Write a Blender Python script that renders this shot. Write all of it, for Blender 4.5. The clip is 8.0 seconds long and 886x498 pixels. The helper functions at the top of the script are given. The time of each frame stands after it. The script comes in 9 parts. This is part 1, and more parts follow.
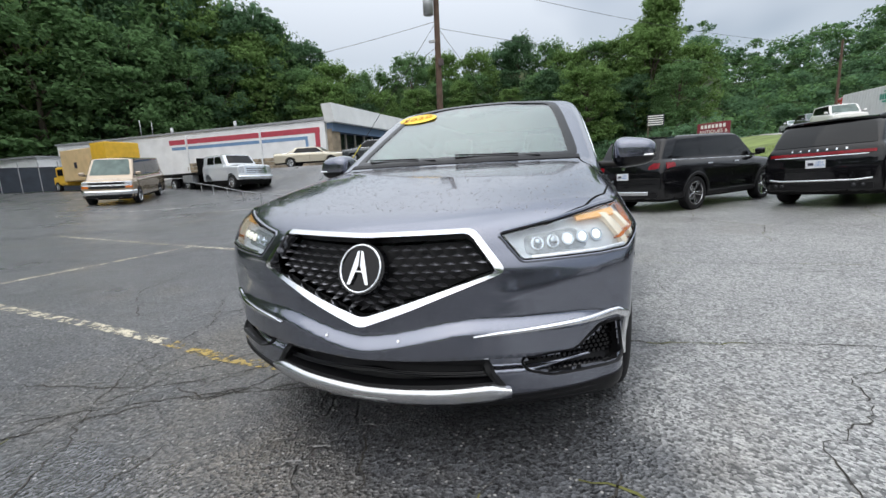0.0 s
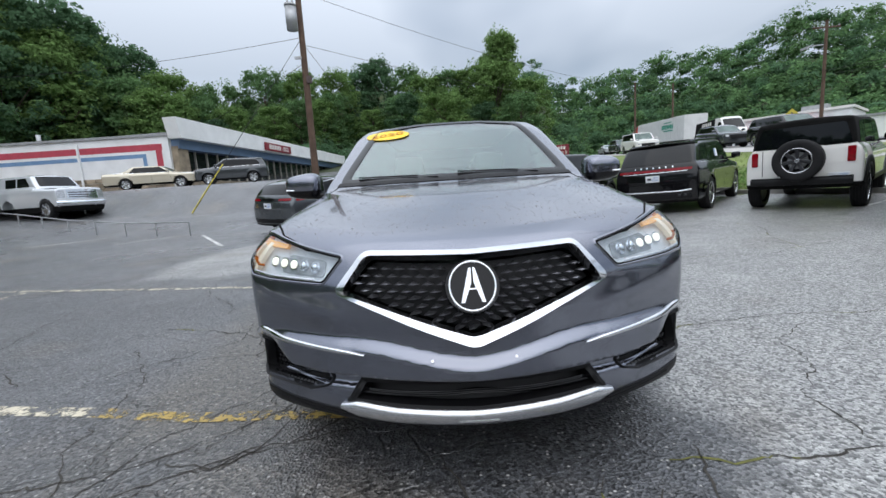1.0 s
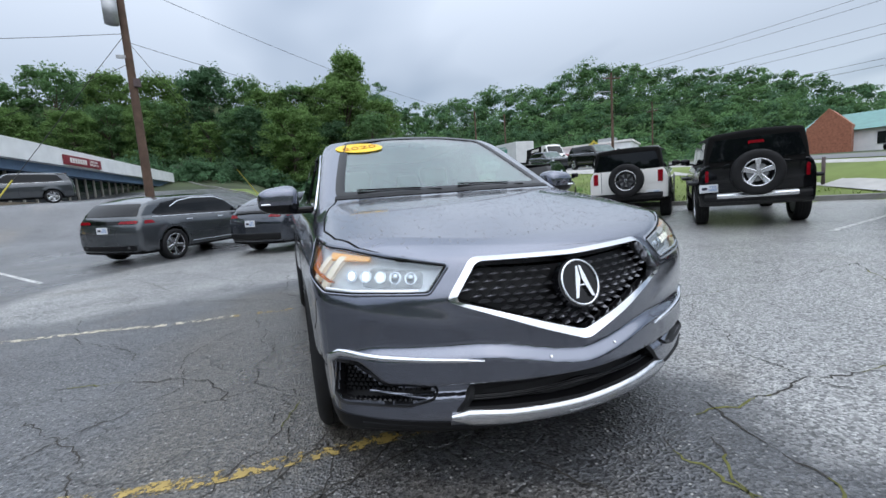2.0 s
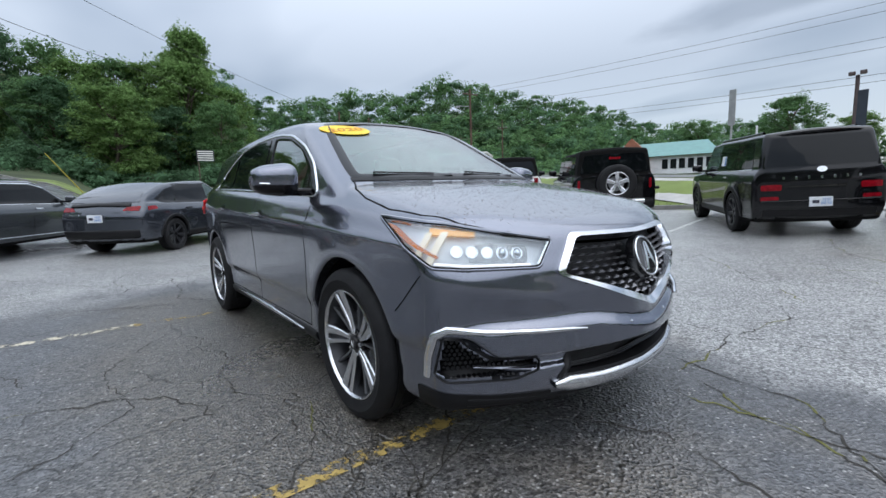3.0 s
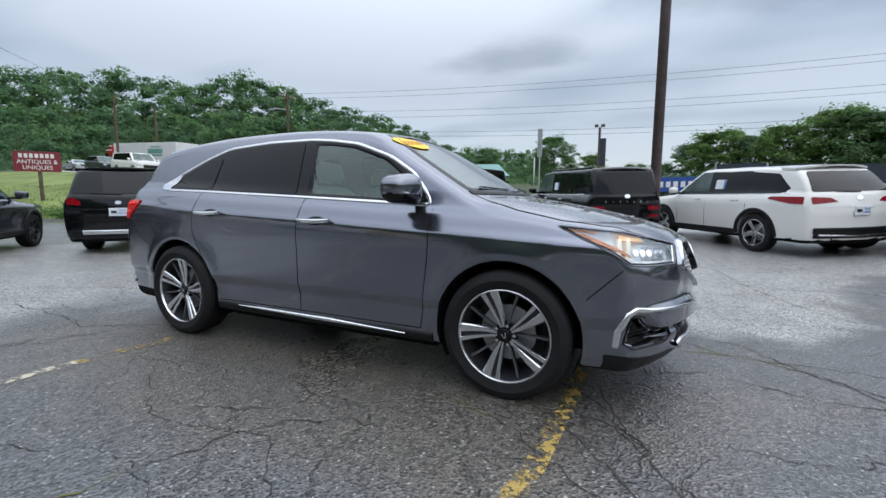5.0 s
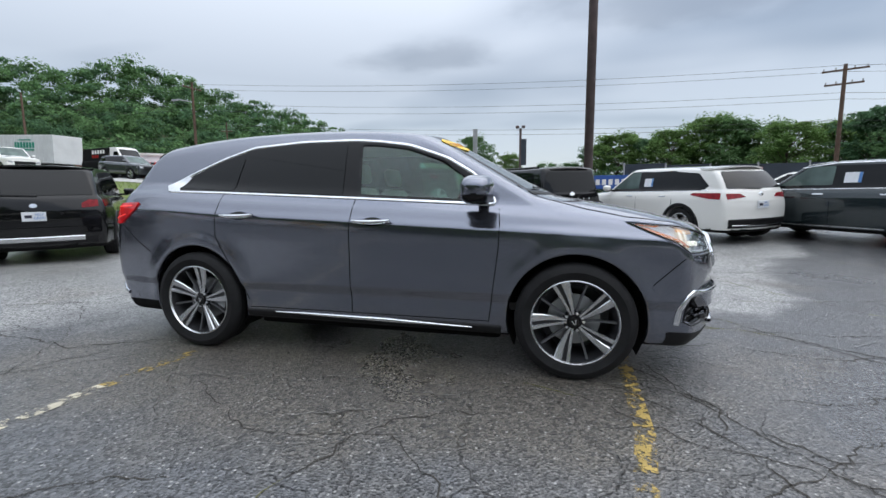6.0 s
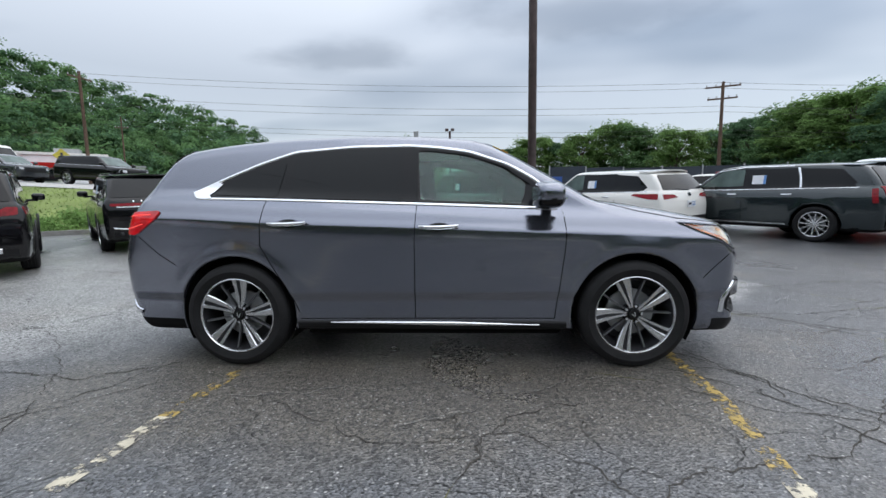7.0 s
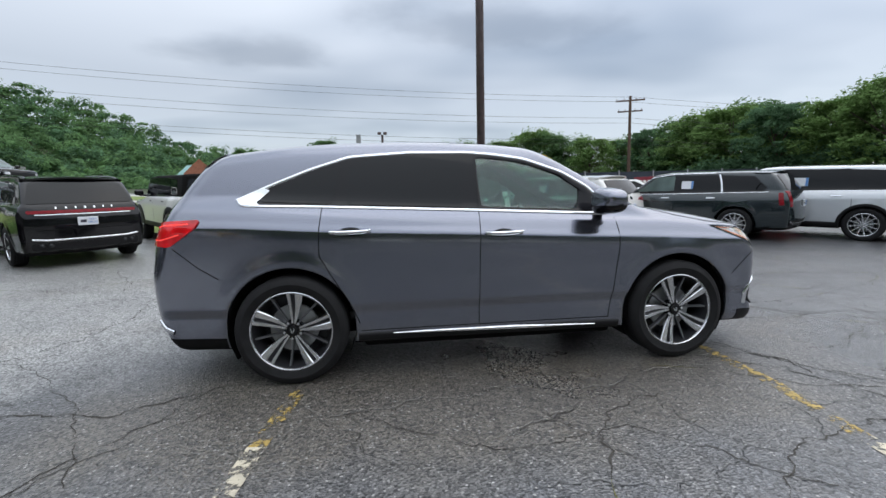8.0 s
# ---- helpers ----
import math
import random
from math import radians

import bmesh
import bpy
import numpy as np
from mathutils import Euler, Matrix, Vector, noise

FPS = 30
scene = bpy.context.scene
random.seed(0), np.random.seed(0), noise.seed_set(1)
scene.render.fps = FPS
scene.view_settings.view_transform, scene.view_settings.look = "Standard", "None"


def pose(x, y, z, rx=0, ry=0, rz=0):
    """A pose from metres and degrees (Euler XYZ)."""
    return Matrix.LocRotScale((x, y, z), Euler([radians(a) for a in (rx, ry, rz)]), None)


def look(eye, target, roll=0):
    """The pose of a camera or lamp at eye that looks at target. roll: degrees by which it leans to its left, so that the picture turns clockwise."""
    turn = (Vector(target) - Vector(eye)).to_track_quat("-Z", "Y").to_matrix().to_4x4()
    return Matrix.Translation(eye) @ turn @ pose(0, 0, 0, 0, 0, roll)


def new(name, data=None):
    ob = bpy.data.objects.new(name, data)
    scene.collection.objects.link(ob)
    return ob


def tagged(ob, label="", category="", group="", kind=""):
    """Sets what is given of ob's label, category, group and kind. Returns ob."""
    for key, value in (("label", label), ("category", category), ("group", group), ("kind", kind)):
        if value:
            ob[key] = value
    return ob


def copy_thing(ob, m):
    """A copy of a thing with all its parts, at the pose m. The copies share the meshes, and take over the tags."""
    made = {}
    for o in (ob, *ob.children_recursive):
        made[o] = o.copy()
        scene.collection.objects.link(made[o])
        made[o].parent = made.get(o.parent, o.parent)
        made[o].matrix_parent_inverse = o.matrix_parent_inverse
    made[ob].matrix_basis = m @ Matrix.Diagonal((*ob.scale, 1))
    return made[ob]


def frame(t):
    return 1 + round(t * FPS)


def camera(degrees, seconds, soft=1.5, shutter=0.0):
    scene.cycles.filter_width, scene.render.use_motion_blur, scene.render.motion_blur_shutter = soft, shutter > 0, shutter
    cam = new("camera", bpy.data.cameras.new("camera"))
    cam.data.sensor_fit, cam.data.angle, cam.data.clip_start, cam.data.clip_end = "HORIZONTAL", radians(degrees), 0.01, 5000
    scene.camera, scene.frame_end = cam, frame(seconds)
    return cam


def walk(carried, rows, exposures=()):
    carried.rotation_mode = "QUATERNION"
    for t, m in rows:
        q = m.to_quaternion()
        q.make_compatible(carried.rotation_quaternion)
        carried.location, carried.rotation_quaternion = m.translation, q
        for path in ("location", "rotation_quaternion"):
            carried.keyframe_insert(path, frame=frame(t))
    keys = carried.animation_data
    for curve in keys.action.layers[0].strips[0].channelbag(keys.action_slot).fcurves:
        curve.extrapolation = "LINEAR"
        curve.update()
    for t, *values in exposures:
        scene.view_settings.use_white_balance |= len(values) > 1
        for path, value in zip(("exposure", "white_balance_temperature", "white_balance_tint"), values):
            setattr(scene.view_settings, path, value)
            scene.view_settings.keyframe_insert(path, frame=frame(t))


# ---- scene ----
cam = camera(93.1, 8.0)

PATH = [
    (0, (3.716, 0.758, 1.107), (1.849, 0.128, 0.767), -2.6),
    (0.5, (3.827, 0.358, 1.111), (1.882, 0.013, 0.796), -3.3),
    (1, (3.826, -0.087, 1.133), (1.846, -0.096, 0.847), -3.7),
    (1.5, (3.804, -0.562, 1.158), (1.851, -0.22, 0.896), -4.1),
    (1.7, (3.781, -0.749, 1.162), (1.856, -0.272, 0.909), -4.3),
    (2.8, (3.358, -1.679, 1.096), (1.745, -0.524, 0.844), -2.6),
    (3, (3.259, -1.841, 1.093), (1.722, -0.589, 0.833), -2.1),
    (3.5, (2.991, -2.195, 1.085), (1.644, -0.74, 0.823), -1.0),
    (4, (2.731, -2.572, 1.115), (1.563, -0.969, 0.862), -0.2),
    (4.5, (2.433, -2.896, 1.118), (1.432, -1.181, 0.878), 0.3),
    (4.7, (2.292, -3.015, 1.125), (1.358, -1.262, 0.892), 0.4),
    (5.8, (1.399, -3.573, 1.143), (0.853, -1.663, 0.915), -0.3),
    (6, (1.22, -3.625, 1.145), (0.748, -1.695, 0.912), -0.3),
    (6.5, (0.733, -3.759, 1.157), (0.445, -1.794, 0.923), -0.7),
    (7, (0.249, -3.84, 1.181), (0.141, -1.856, 0.951), -0.9),
    (7.5, (-0.235, -3.848, 1.215), (-0.167, -1.863, 0.984), -1.0),
    (8, (-0.735, -3.817, 1.217), (-0.484, -1.845, 0.998), -1.2),
]
# the clip's own camera starts a little warmer and brighter, then settles
walk(cam, [(t, look(eye, target, roll)) for t, eye, target, roll in PATH],
     [(0, 0.10, 6880, 10), (0.5, 0.05, 6760, 10), (1.0, 0.0, 6560, 10), (1.5, -0.02, 6340, 10), (4.0, 0.01, 6400, 10), (8, 0.01, 6640, 10)])

# ---- daylight: overcast, wet day ----
SUN_EL, SUN_AZ = radians(56), radians(85)
world = bpy.data.worlds.new("overcast_sky")
scene.world = world
world.use_nodes = True


def build_sky():
    nt = world.node_tree
    nt.nodes.clear()
    out = nt.nodes.new("ShaderNodeOutputWorld")
    bg_sky = nt.nodes.new("ShaderNodeBackground")
    sky = nt.nodes.new("ShaderNodeTexSky")
    sky.sky_type = "NISHITA"
    sky.sun_disc = False
    sky.sun_elevation, sky.sun_rotation = SUN_EL, SUN_AZ
    bg_sky.inputs["Strength"].default_value = 0.05
    nt.links.new(sky.outputs["Color"], bg_sky.inputs["Color"])
    # cloud deck, brighter towards the sun's side, with soft dark streaks
    bg_cloud = nt.nodes.new("ShaderNodeBackground")
    tc = nt.nodes.new("ShaderNodeTexCoord")
    sep = nt.nodes.new("ShaderNodeSeparateXYZ")
    nt.links.new(tc.outputs["Generated"], sep.inputs[0])
    zc = nt.nodes.new("ShaderNodeMath"); zc.operation = "MAXIMUM"; zc.inputs[1].default_value = 0.03
    nt.links.new(sep.outputs["Z"], zc.inputs[0])
    zs = nt.nodes.new("ShaderNodeMath"); zs.operation = "ADD"; zs.inputs[1].default_value = 0.12
    nt.links.new(zc.outputs[0], zs.inputs[0])
    dx = nt.nodes.new("ShaderNodeMath"); dx.operation = "DIVIDE"
    dy = nt.nodes.new("ShaderNodeMath"); dy.operation = "DIVIDE"
    nt.links.new(sep.outputs["X"], dx.inputs[0]); nt.links.new(zs.outputs[0], dx.inputs[1])
    nt.links.new(sep.outputs["Y"], dy.inputs[0]); nt.links.new(zs.outputs[0], dy.inputs[1])
    com = nt.nodes.new("ShaderNodeCombineXYZ")
    nt.links.new(dx.outputs[0], com.inputs[0]); nt.links.new(dy.outputs[0], com.inputs[1])
    mp = nt.nodes.new("ShaderNodeMapping")
    mp.inputs["Scale"].default_value = (0.50, 0.80, 1.0)
    mp.inputs["Rotation"].default_value = (0, 0, radians(15))
    mp.inputs["Location"].default_value = (1.3, 0.35, 0)
    nt.links.new(com.outputs[0], mp.inputs["Vector"])
    n1 = nt.nodes.new("ShaderNodeTexNoise")
    n1.inputs["Scale"].default_value = 0.8
    n1.inputs["Detail"].default_value = 3.0
    n1.inputs["Roughness"].default_value = 0.5
    nt.links.new(mp.outputs[0], n1.inputs["Vector"])
    ramp = nt.nodes.new("ShaderNodeValToRGB")
    ramp.color_ramp.elements[0].position = 0.30
    ramp.color_ramp.elements[0].color = (0.34, 0.40, 0.48, 1)
    ramp.color_ramp.elements[1].position = 0.50
    ramp.color_ramp.elements[1].color = (0.80, 0.86, 0.94, 1)
    nt.links.new(n1.outputs["Fac"], ramp.inputs["Fac"])
    up = nt.nodes.new("ShaderNodeMapRange")
    up.inputs["From Min"].default_value, up.inputs["From Max"].default_value = 0.25, 1.0
    up.inputs["To Min"].default_value, up.inputs["To Max"].default_value = 0.58, 2.25
    nt.links.new(sep.outputs["Z"], up.inputs["Value"])
    nt.links.new(up.outputs[0], bg_cloud.inputs["Strength"])
    # two long darker clouds low over the road
    tint = ramp.outputs["Color"]
    for centre, turn, half in (((0.50, 1.86, 0), 0.0, (0.78, 0.30, 1)), ((-0.62, 2.15, 0), 0.05, (0.52, 0.24, 1))):
        spot = nt.nodes.new("ShaderNodeMapping")
        spot.vector_type = "TEXTURE"
        spot.inputs["Location"].default_value, spot.inputs["Rotation"].default_value, spot.inputs["Scale"].default_value = centre, (0, 0, turn), half
        nt.links.new(com.outputs[0], spot.inputs["Vector"])
        ln = nt.nodes.new("ShaderNodeVectorMath"); ln.operation = "LENGTH"
        nt.links.new(spot.outputs[0], ln.inputs[0])
        n2 = nt.nodes.new("ShaderNodeTexNoise")
        n2.inputs["Scale"].default_value, n2.inputs["Detail"].default_value = 3.2, 4.0
        nt.links.new(com.outputs[0], n2.inputs["Vector"])
        soft = nt.nodes.new("ShaderNodeMath"); soft.operation = "MULTIPLY_ADD"; soft.inputs[1].default_value = 1.1
        nt.links.new(n2.outputs["Fac"], soft.inputs[0]); nt.links.new(ln.outputs["Value"], soft.inputs[2])
        edge = nt.nodes.new("ShaderNodeMapRange"); edge.interpolation_type = "SMOOTHSTEP"
        edge.inputs["From Min"].default_value, edge.inputs["From Max"].default_value = 0.75, 1.55
        edge.inputs["To Min"].default_value, edge.inputs["To Max"].default_value = 0.66, 1.0
        nt.links.new(soft.outputs[0], edge.inputs["Value"])
        sc = nt.nodes.new("ShaderNodeVectorMath"); sc.operation = "SCALE"
        nt.links.new(tint, sc.inputs[0]); nt.links.new(edge.outputs[0], sc.inputs["Scale"])
        tint = sc.outputs[0]
    nt.links.new(tint, bg_cloud.inputs["Color"])
    add = nt.nodes.new("ShaderNodeAddShader")
    nt.links.new(bg_sky.outputs[0], add.inputs[0])
    nt.links.new(bg_cloud.outputs[0], add.inputs[1])
    nt.links.new(add.outputs[0], out.inputs["Surface"])


build_sky()
sun_data = bpy.data.lights.new("sun", "SUN")
sun_data.energy, sun_data.angle, sun_data.color = 0.95, radians(100), (1.0, 0.97, 0.93)
sun = new("sun", sun_data)
sun.matrix_world = look((0, 0, 30), (-math.sin(SUN_AZ) * math.cos(SUN_EL) * 10, -math.cos(SUN_AZ) * math.cos(SUN_EL) * 10, 30 - 10 * math.sin(SUN_EL)))

# ---- materials ----
def mat(name, color, rough=0.5, metal=0.0, vary=0.0, scale=8.0, bump=0.0, bump_scale=60.0, coat=0.0, emit=0.0, spec=0.5, rand=0.0, island=False, trans=0.0):
    m = bpy.data.materials.new(name)
    m.use_nodes = True
    nt = m.node_tree
    b = nt.nodes["Principled BSDF"]
    b.inputs["Roughness"].default_value = rough
    b.inputs["Metallic"].default_value = metal
    b.inputs["Coat Weight"].default_value = coat
    b.inputs["Coat Roughness"].default_value = 0.04
    b.inputs["Specular IOR Level"].default_value = spec
    b.inputs["Transmission Weight"].default_value = trans
    c = (*color, 1)
    b.inputs["Base Color"].default_value = c
    tc = nt.nodes.new("ShaderNodeTexCoord")
    last = None
    if vary > 0:
        n = nt.nodes.new("ShaderNodeTexNoise")
        n.inputs["Scale"].default_value = scale
        n.inputs["Detail"].default_value = 6
        nt.links.new(tc.outputs["Object"], n.inputs["Vector"])
        r = nt.nodes.new("ShaderNodeValToRGB")
        r.color_ramp.elements[0].position, r.color_ramp.elements[1].position = 0.3, 0.7
        r.color_ramp.elements[0].color = (*[v * (1 - vary) for v in color], 1)
        r.color_ramp.elements[1].color = (*[min(1, v * (1 + vary)) for v in color], 1)
        nt.links.new(n.outputs["Fac"], r.inputs["Fac"])
        last = r.outputs["Color"]
    if rand > 0:
        h = nt.nodes.new("ShaderNodeHueSaturation")
        if island:
            g = nt.nodes.new("ShaderNodeNewGeometry")
            src = g.outputs["Random Per Island"]
        else:
            g = nt.nodes.new("ShaderNodeObjectInfo")
            src = g.outputs["Random"]
        mr = nt.nodes.new("ShaderNodeMapRange")
        mr.inputs["To Min"].default_value, mr.inputs["To Max"].default_value = 1 - rand, 1 + rand
        nt.links.new(src, mr.inputs["Value"])
        nt.links.new(mr.outputs[0], h.inputs["Value"])
        if last:
            nt.links.new(last, h.inputs["Color"])
        else:
            h.inputs["Color"].default_value = c
        last = h.outputs["Color"]
    if last:
        nt.links.new(last, b.inputs["Base Color"])
    if bump > 0:
        n2 = nt.nodes.new("ShaderNodeTexNoise")
        n2.inputs["Scale"].default_value = bump_scale
        n2.inputs["Detail"].default_value = 4
        nt.links.new(tc.outputs["Object"], n2.inputs["Vector"])
        bp = nt.nodes.new("ShaderNodeBump")
        bp.inputs["Strength"].default_value = bump
        bp.inputs["Distance"].default_value = 0.01
        nt.links.new(n2.outputs["Fac"], bp.inputs["Height"])
        nt.links.new(bp.outputs[0], b.inputs["Normal"])
    if emit > 0:
        b.inputs["Emission Color"].default_value = c
        b.inputs["Emission Strength"].default_value = emit
    return m


def glass_mat(name, tint, rough=0.0, ior=1.45):
    m = bpy.data.materials.new(name)
    m.use_nodes = True
    nt = m.node_tree
    nt.nodes.clear()
    out = nt.nodes.new("ShaderNodeOutputMaterial")
    tr = nt.nodes.new("ShaderNodeBsdfTransparent")
    tr.inputs["Color"].default_value = (*tint, 1)
    gl = nt.nodes.new("ShaderNodeBsdfGlossy")
    gl.inputs["Roughness"].default_value = rough + 0.01
    lw = nt.nodes.new("ShaderNodeLayerWeight")
    lw.inputs["Blend"].default_value = 0.5
    pw = nt.nodes.new("ShaderNodeMath")
    pw.operation, pw.inputs[1].default_value = "POWER", 2.6 if ior > 1.46 else 5.0
    nt.links.new(lw.outputs["Facing"], pw.inputs[0])
    fr = nt.nodes.new("ShaderNodeMath")
    fr.operation, fr.inputs[1].default_value, fr.inputs[2].default_value = "MULTIPLY_ADD", 0.93, ((ior - 1) / (ior + 1)) ** 2
    nt.links.new(pw.outputs[0], fr.inputs[0])
    mx = nt.nodes.new("ShaderNodeMixShader")
    nt.links.new(fr.outputs[0], mx.inputs[0])
    nt.links.new(tr.outputs[0], mx.inputs[1])
    nt.links.new(gl.outputs[0], mx.inputs[2])
    nt.links.new(mx.outputs[0], out.inputs["Surface"])
    return m


def car_paint(name, color, flake=0.5, coat=1.0):
    m = mat(name, color, rough=0.30, metal=flake, coat=coat, spec=0.5 if flake > 0 else 0.12)
    nt = m.node_tree
    b = nt.nodes["Principled BSDF"]
    tc = nt.nodes.new("ShaderNodeTexCoord")
    n = nt.nodes.new("ShaderNodeTexNoise")
    n.inputs["Scale"].default_value = 2.5
    n.inputs["Detail"].default_value = 5
    nt.links.new(tc.outputs["Object"], n.inputs["Vector"])
    mr = nt.nodes.new("ShaderNodeMapRange")
    mr.inputs["To Min"].default_value, mr.inputs["To Max"].default_value = 0.13, 0.22
    nt.links.new(n.outputs["Fac"], mr.inputs["Value"])
    nt.links.new(mr.outputs[0], b.inputs["Roughness"])
    return m


M = dict(
    paint_grey=car_paint("steel_grey_paint", (0.186, 0.198, 0.240), 0.90),
    paint_black=car_paint("black_paint", (0.004, 0.004, 0.005), 0.0, 0.75),
    paint_white=car_paint("white_paint", (0.80, 0.79, 0.76), 0.0),
    paint_teal=car_paint("dark_teal_paint", (0.016, 0.026, 0.030), 0.3),
    paint_silver=car_paint("silver_paint", (0.60, 0.63, 0.66), 0.25),
    paint_slate=car_paint("slate_paint", (0.075, 0.083, 0.092), 0.5),
    paint_navygrey=car_paint("blue_grey_paint", (0.052, 0.060, 0.076), 0.6),
    paint_gold=car_paint("champagne_paint", (0.42, 0.34, 0.25), 0.4),
    paint_cream=car_paint("cream_paint", (0.62, 0.56, 0.44), 0.2),
    paint_red=car_paint("red_paint", (0.45, 0.02, 0.02), 0.1),
    glass_dark=mat("privacy_glass", (0.004, 0.005, 0.006), rough=0.02, spec=0.32),
    side_glass=mat("pale_side_glass", (0.085, 0.125, 0.115), rough=0.03, spec=0.4, vary=0.35, scale=2.0),
    glass_clear=glass_mat("windshield_glass", (0.70, 0.86, 0.80), ior=1.7),
    glass_lens=glass_mat("lamp_lens", (0.92, 0.94, 0.95)),
    chrome=mat("chrome", (0.80, 0.81, 0.83), rough=0.13, metal=1.0, vary=0.05, scale=12),
    alloy=mat("machined_alloy", (0.66, 0.67, 0.69), rough=0.26, metal=1.0, vary=0.08, scale=30),
    alloy_dark=mat("dark_alloy", (0.035, 0.036, 0.040), rough=0.35, metal=0.5, vary=0.15, scale=20),
    alloy_grey=mat("grey_cast_alloy", (0.16, 0.165, 0.175), rough=0.35, metal=0.8, vary=0.15, scale=20),
    rubber=mat("tyre_rubber", (0.010, 0.010, 0.011), spec=0.3, rough=0.70, vary=0.25, scale=14, bump=0.15, bump_scale=90),
    black_trim=mat("black_plastic", (0.007, 0.007, 0.008), spec=0.3, rough=0.50, vary=0.2, scale=25, bump=0.05, bump_scale=200),
    gloss_black=mat("gloss_black_trim", (0.005, 0.005, 0.006), rough=0.08, spec=0.32),
    under=mat("underbody", (0.005, 0.005, 0.005), spec=0.15, rough=0.85, vary=0.3),
    seat=mat("beige_leather", (0.46, 0.42, 0.36), rough=0.5, vary=0.08, scale=6, bump=0.1, bump_scale=120),
    dash=mat("dashboard_vinyl", (0.05, 0.05, 0.05), rough=0.6, vary=0.15, bump=0.1, bump_scale=200),
    red_lamp=mat("red_lamp_lens", (0.22, 0.004, 0.010), rough=0.10, coat=0.0, spec=0.3, vary=0.35, scale=18),
    red_lit=mat("lit_red_lamp", (0.55, 0.006, 0.010), rough=0.10, coat=0.4, vary=0.5, scale=12, emit=0.14),
    red_glow=mat("glowing_red_strip", (1.0, 0.06, 0.05), rough=0.2, emit=0.6),
    amber=mat("amber_lens", (0.62, 0.15, 0.015), rough=0.12, coat=1.0, vary=0.2, scale=40),
    lamp_lit=mat("lit_headlamp", (1.0, 0.97, 0.86), rough=0.1, emit=0.95),
    amber_lit=mat("lit_amber_lamp", (1.0, 0.52, 0.18), rough=0.2, emit=0.12),
    plate=mat("dealer_plate", (0.75, 0.77, 0.80), rough=0.35, vary=0.05),
    ink=mat("dark_ink", (0.03, 0.03, 0.05), rough=0.5),
    sticker=mat("yellow_sticker", (0.95, 0.62, 0.02), rough=0.4, vary=0.04, emit=0.0),
    orange_ink=mat("dark_orange_ink", (0.52, 0.20, 0.01), rough=0.5),
    paper=mat("white_paper", (0.80, 0.82, 0.86), rough=0.6, vary=0.04),
    blue_ink=mat("blue_ink", (0.10, 0.25, 0.55), rough=0.6),
    bark=mat("bark", (0.10, 0.08, 0.06), rough=0.9, vary=0.35, scale=4, bump=0.6, bump_scale=12),
    wood_pole=mat("weathered_pole_wood", (0.105, 0.065, 0.045), rough=0.85, vary=0.25, scale=3, bump=0.4, bump_scale=20),
    rust_pole=mat("brown_steel", (0.085, 0.060, 0.058), rough=0.6, vary=0.25, scale=5),
    galv=mat("galvanised_steel", (0.42, 0.43, 0.44), rough=0.5, metal=0.7, vary=0.12),
    white_wall=mat("painted_block_wall", (0.80, 0.81, 0.82), rough=0.75, vary=0.08, scale=1.2, bump=0.15, bump_scale=25),
    blue_wall=mat("blue_painted_fascia", (0.13, 0.20, 0.32), rough=0.6, vary=0.12, scale=2),
    red_stripe=mat("red_paint_stripe", (0.46, 0.06, 0.09), rough=0.7, vary=0.12, scale=3),
    blue_stripe=mat("blue_paint_stripe", (0.16, 0.28, 0.46), rough=0.7, vary=0.12, scale=3),
    stone=mat("rubble_stone", (0.27, 0.22, 0.16), rough=0.85, rand=0.35, vary=0.3, scale=2.5, bump=0.5, bump_scale=9),
    sign_red=mat("maroon_sign_paint", (0.23, 0.025, 0.04), rough=0.5, vary=0.12, scale=3),
    sign_white=mat("white_sign_paint", (0.80, 0.78, 0.75), rough=0.5, vary=0.04),
    window=mat("shop_window_glass", (0.015, 0.018, 0.02), rough=0.03, spec=0.6),
    frame=mat("aluminium_frame", (0.50, 0.47, 0.42), rough=0.45, metal=0.3, vary=0.1),
    roof_grey=mat("roofing", (0.30, 0.31, 0.32), rough=0.8, vary=0.15),
    teal_roof=mat("teal_metal_roof", (0.13, 0.28, 0.26), rough=0.5, vary=0.1, scale=2),
    brick=mat("red_brick", (0.33, 0.13, 0.08), rough=0.85, vary=0.25, scale=6),
    yellow_truck=mat("yellow_truck_paint", (0.74, 0.44, 0.04), rough=0.45, vary=0.1, scale=3),
    peach=mat("peach_paint", (0.66, 0.48, 0.26), rough=0.5, vary=0.1, scale=2),
    trailer=mat("white_trailer_panel", (0.70, 0.71, 0.70), rough=0.5, vary=0.06, scale=1.5),
    green_ink=mat("green_lettering", (0.02, 0.30, 0.20), rough=0.5),
    fence=mat("dark_screen_fence", (0.035, 0.045, 0.060), rough=0.8, vary=0.2, scale=1.5),
    blue_sign=mat("blue_sign_paint", (0.03, 0.09, 0.32), rough=0.45, vary=0.06),
    asphalt_road=mat("road_asphalt", (0.13, 0.13, 0.13), rough=0.55, vary=0.15, scale=0.7, bump=0.2, bump_scale=60),
    yellow_paint=mat("yellow_guard_paint", (0.55, 0.46, 0.06), rough=0.6, vary=0.1),
    cable=mat("black_cable", (0.02, 0.02, 0.02), rough=0.6),
)


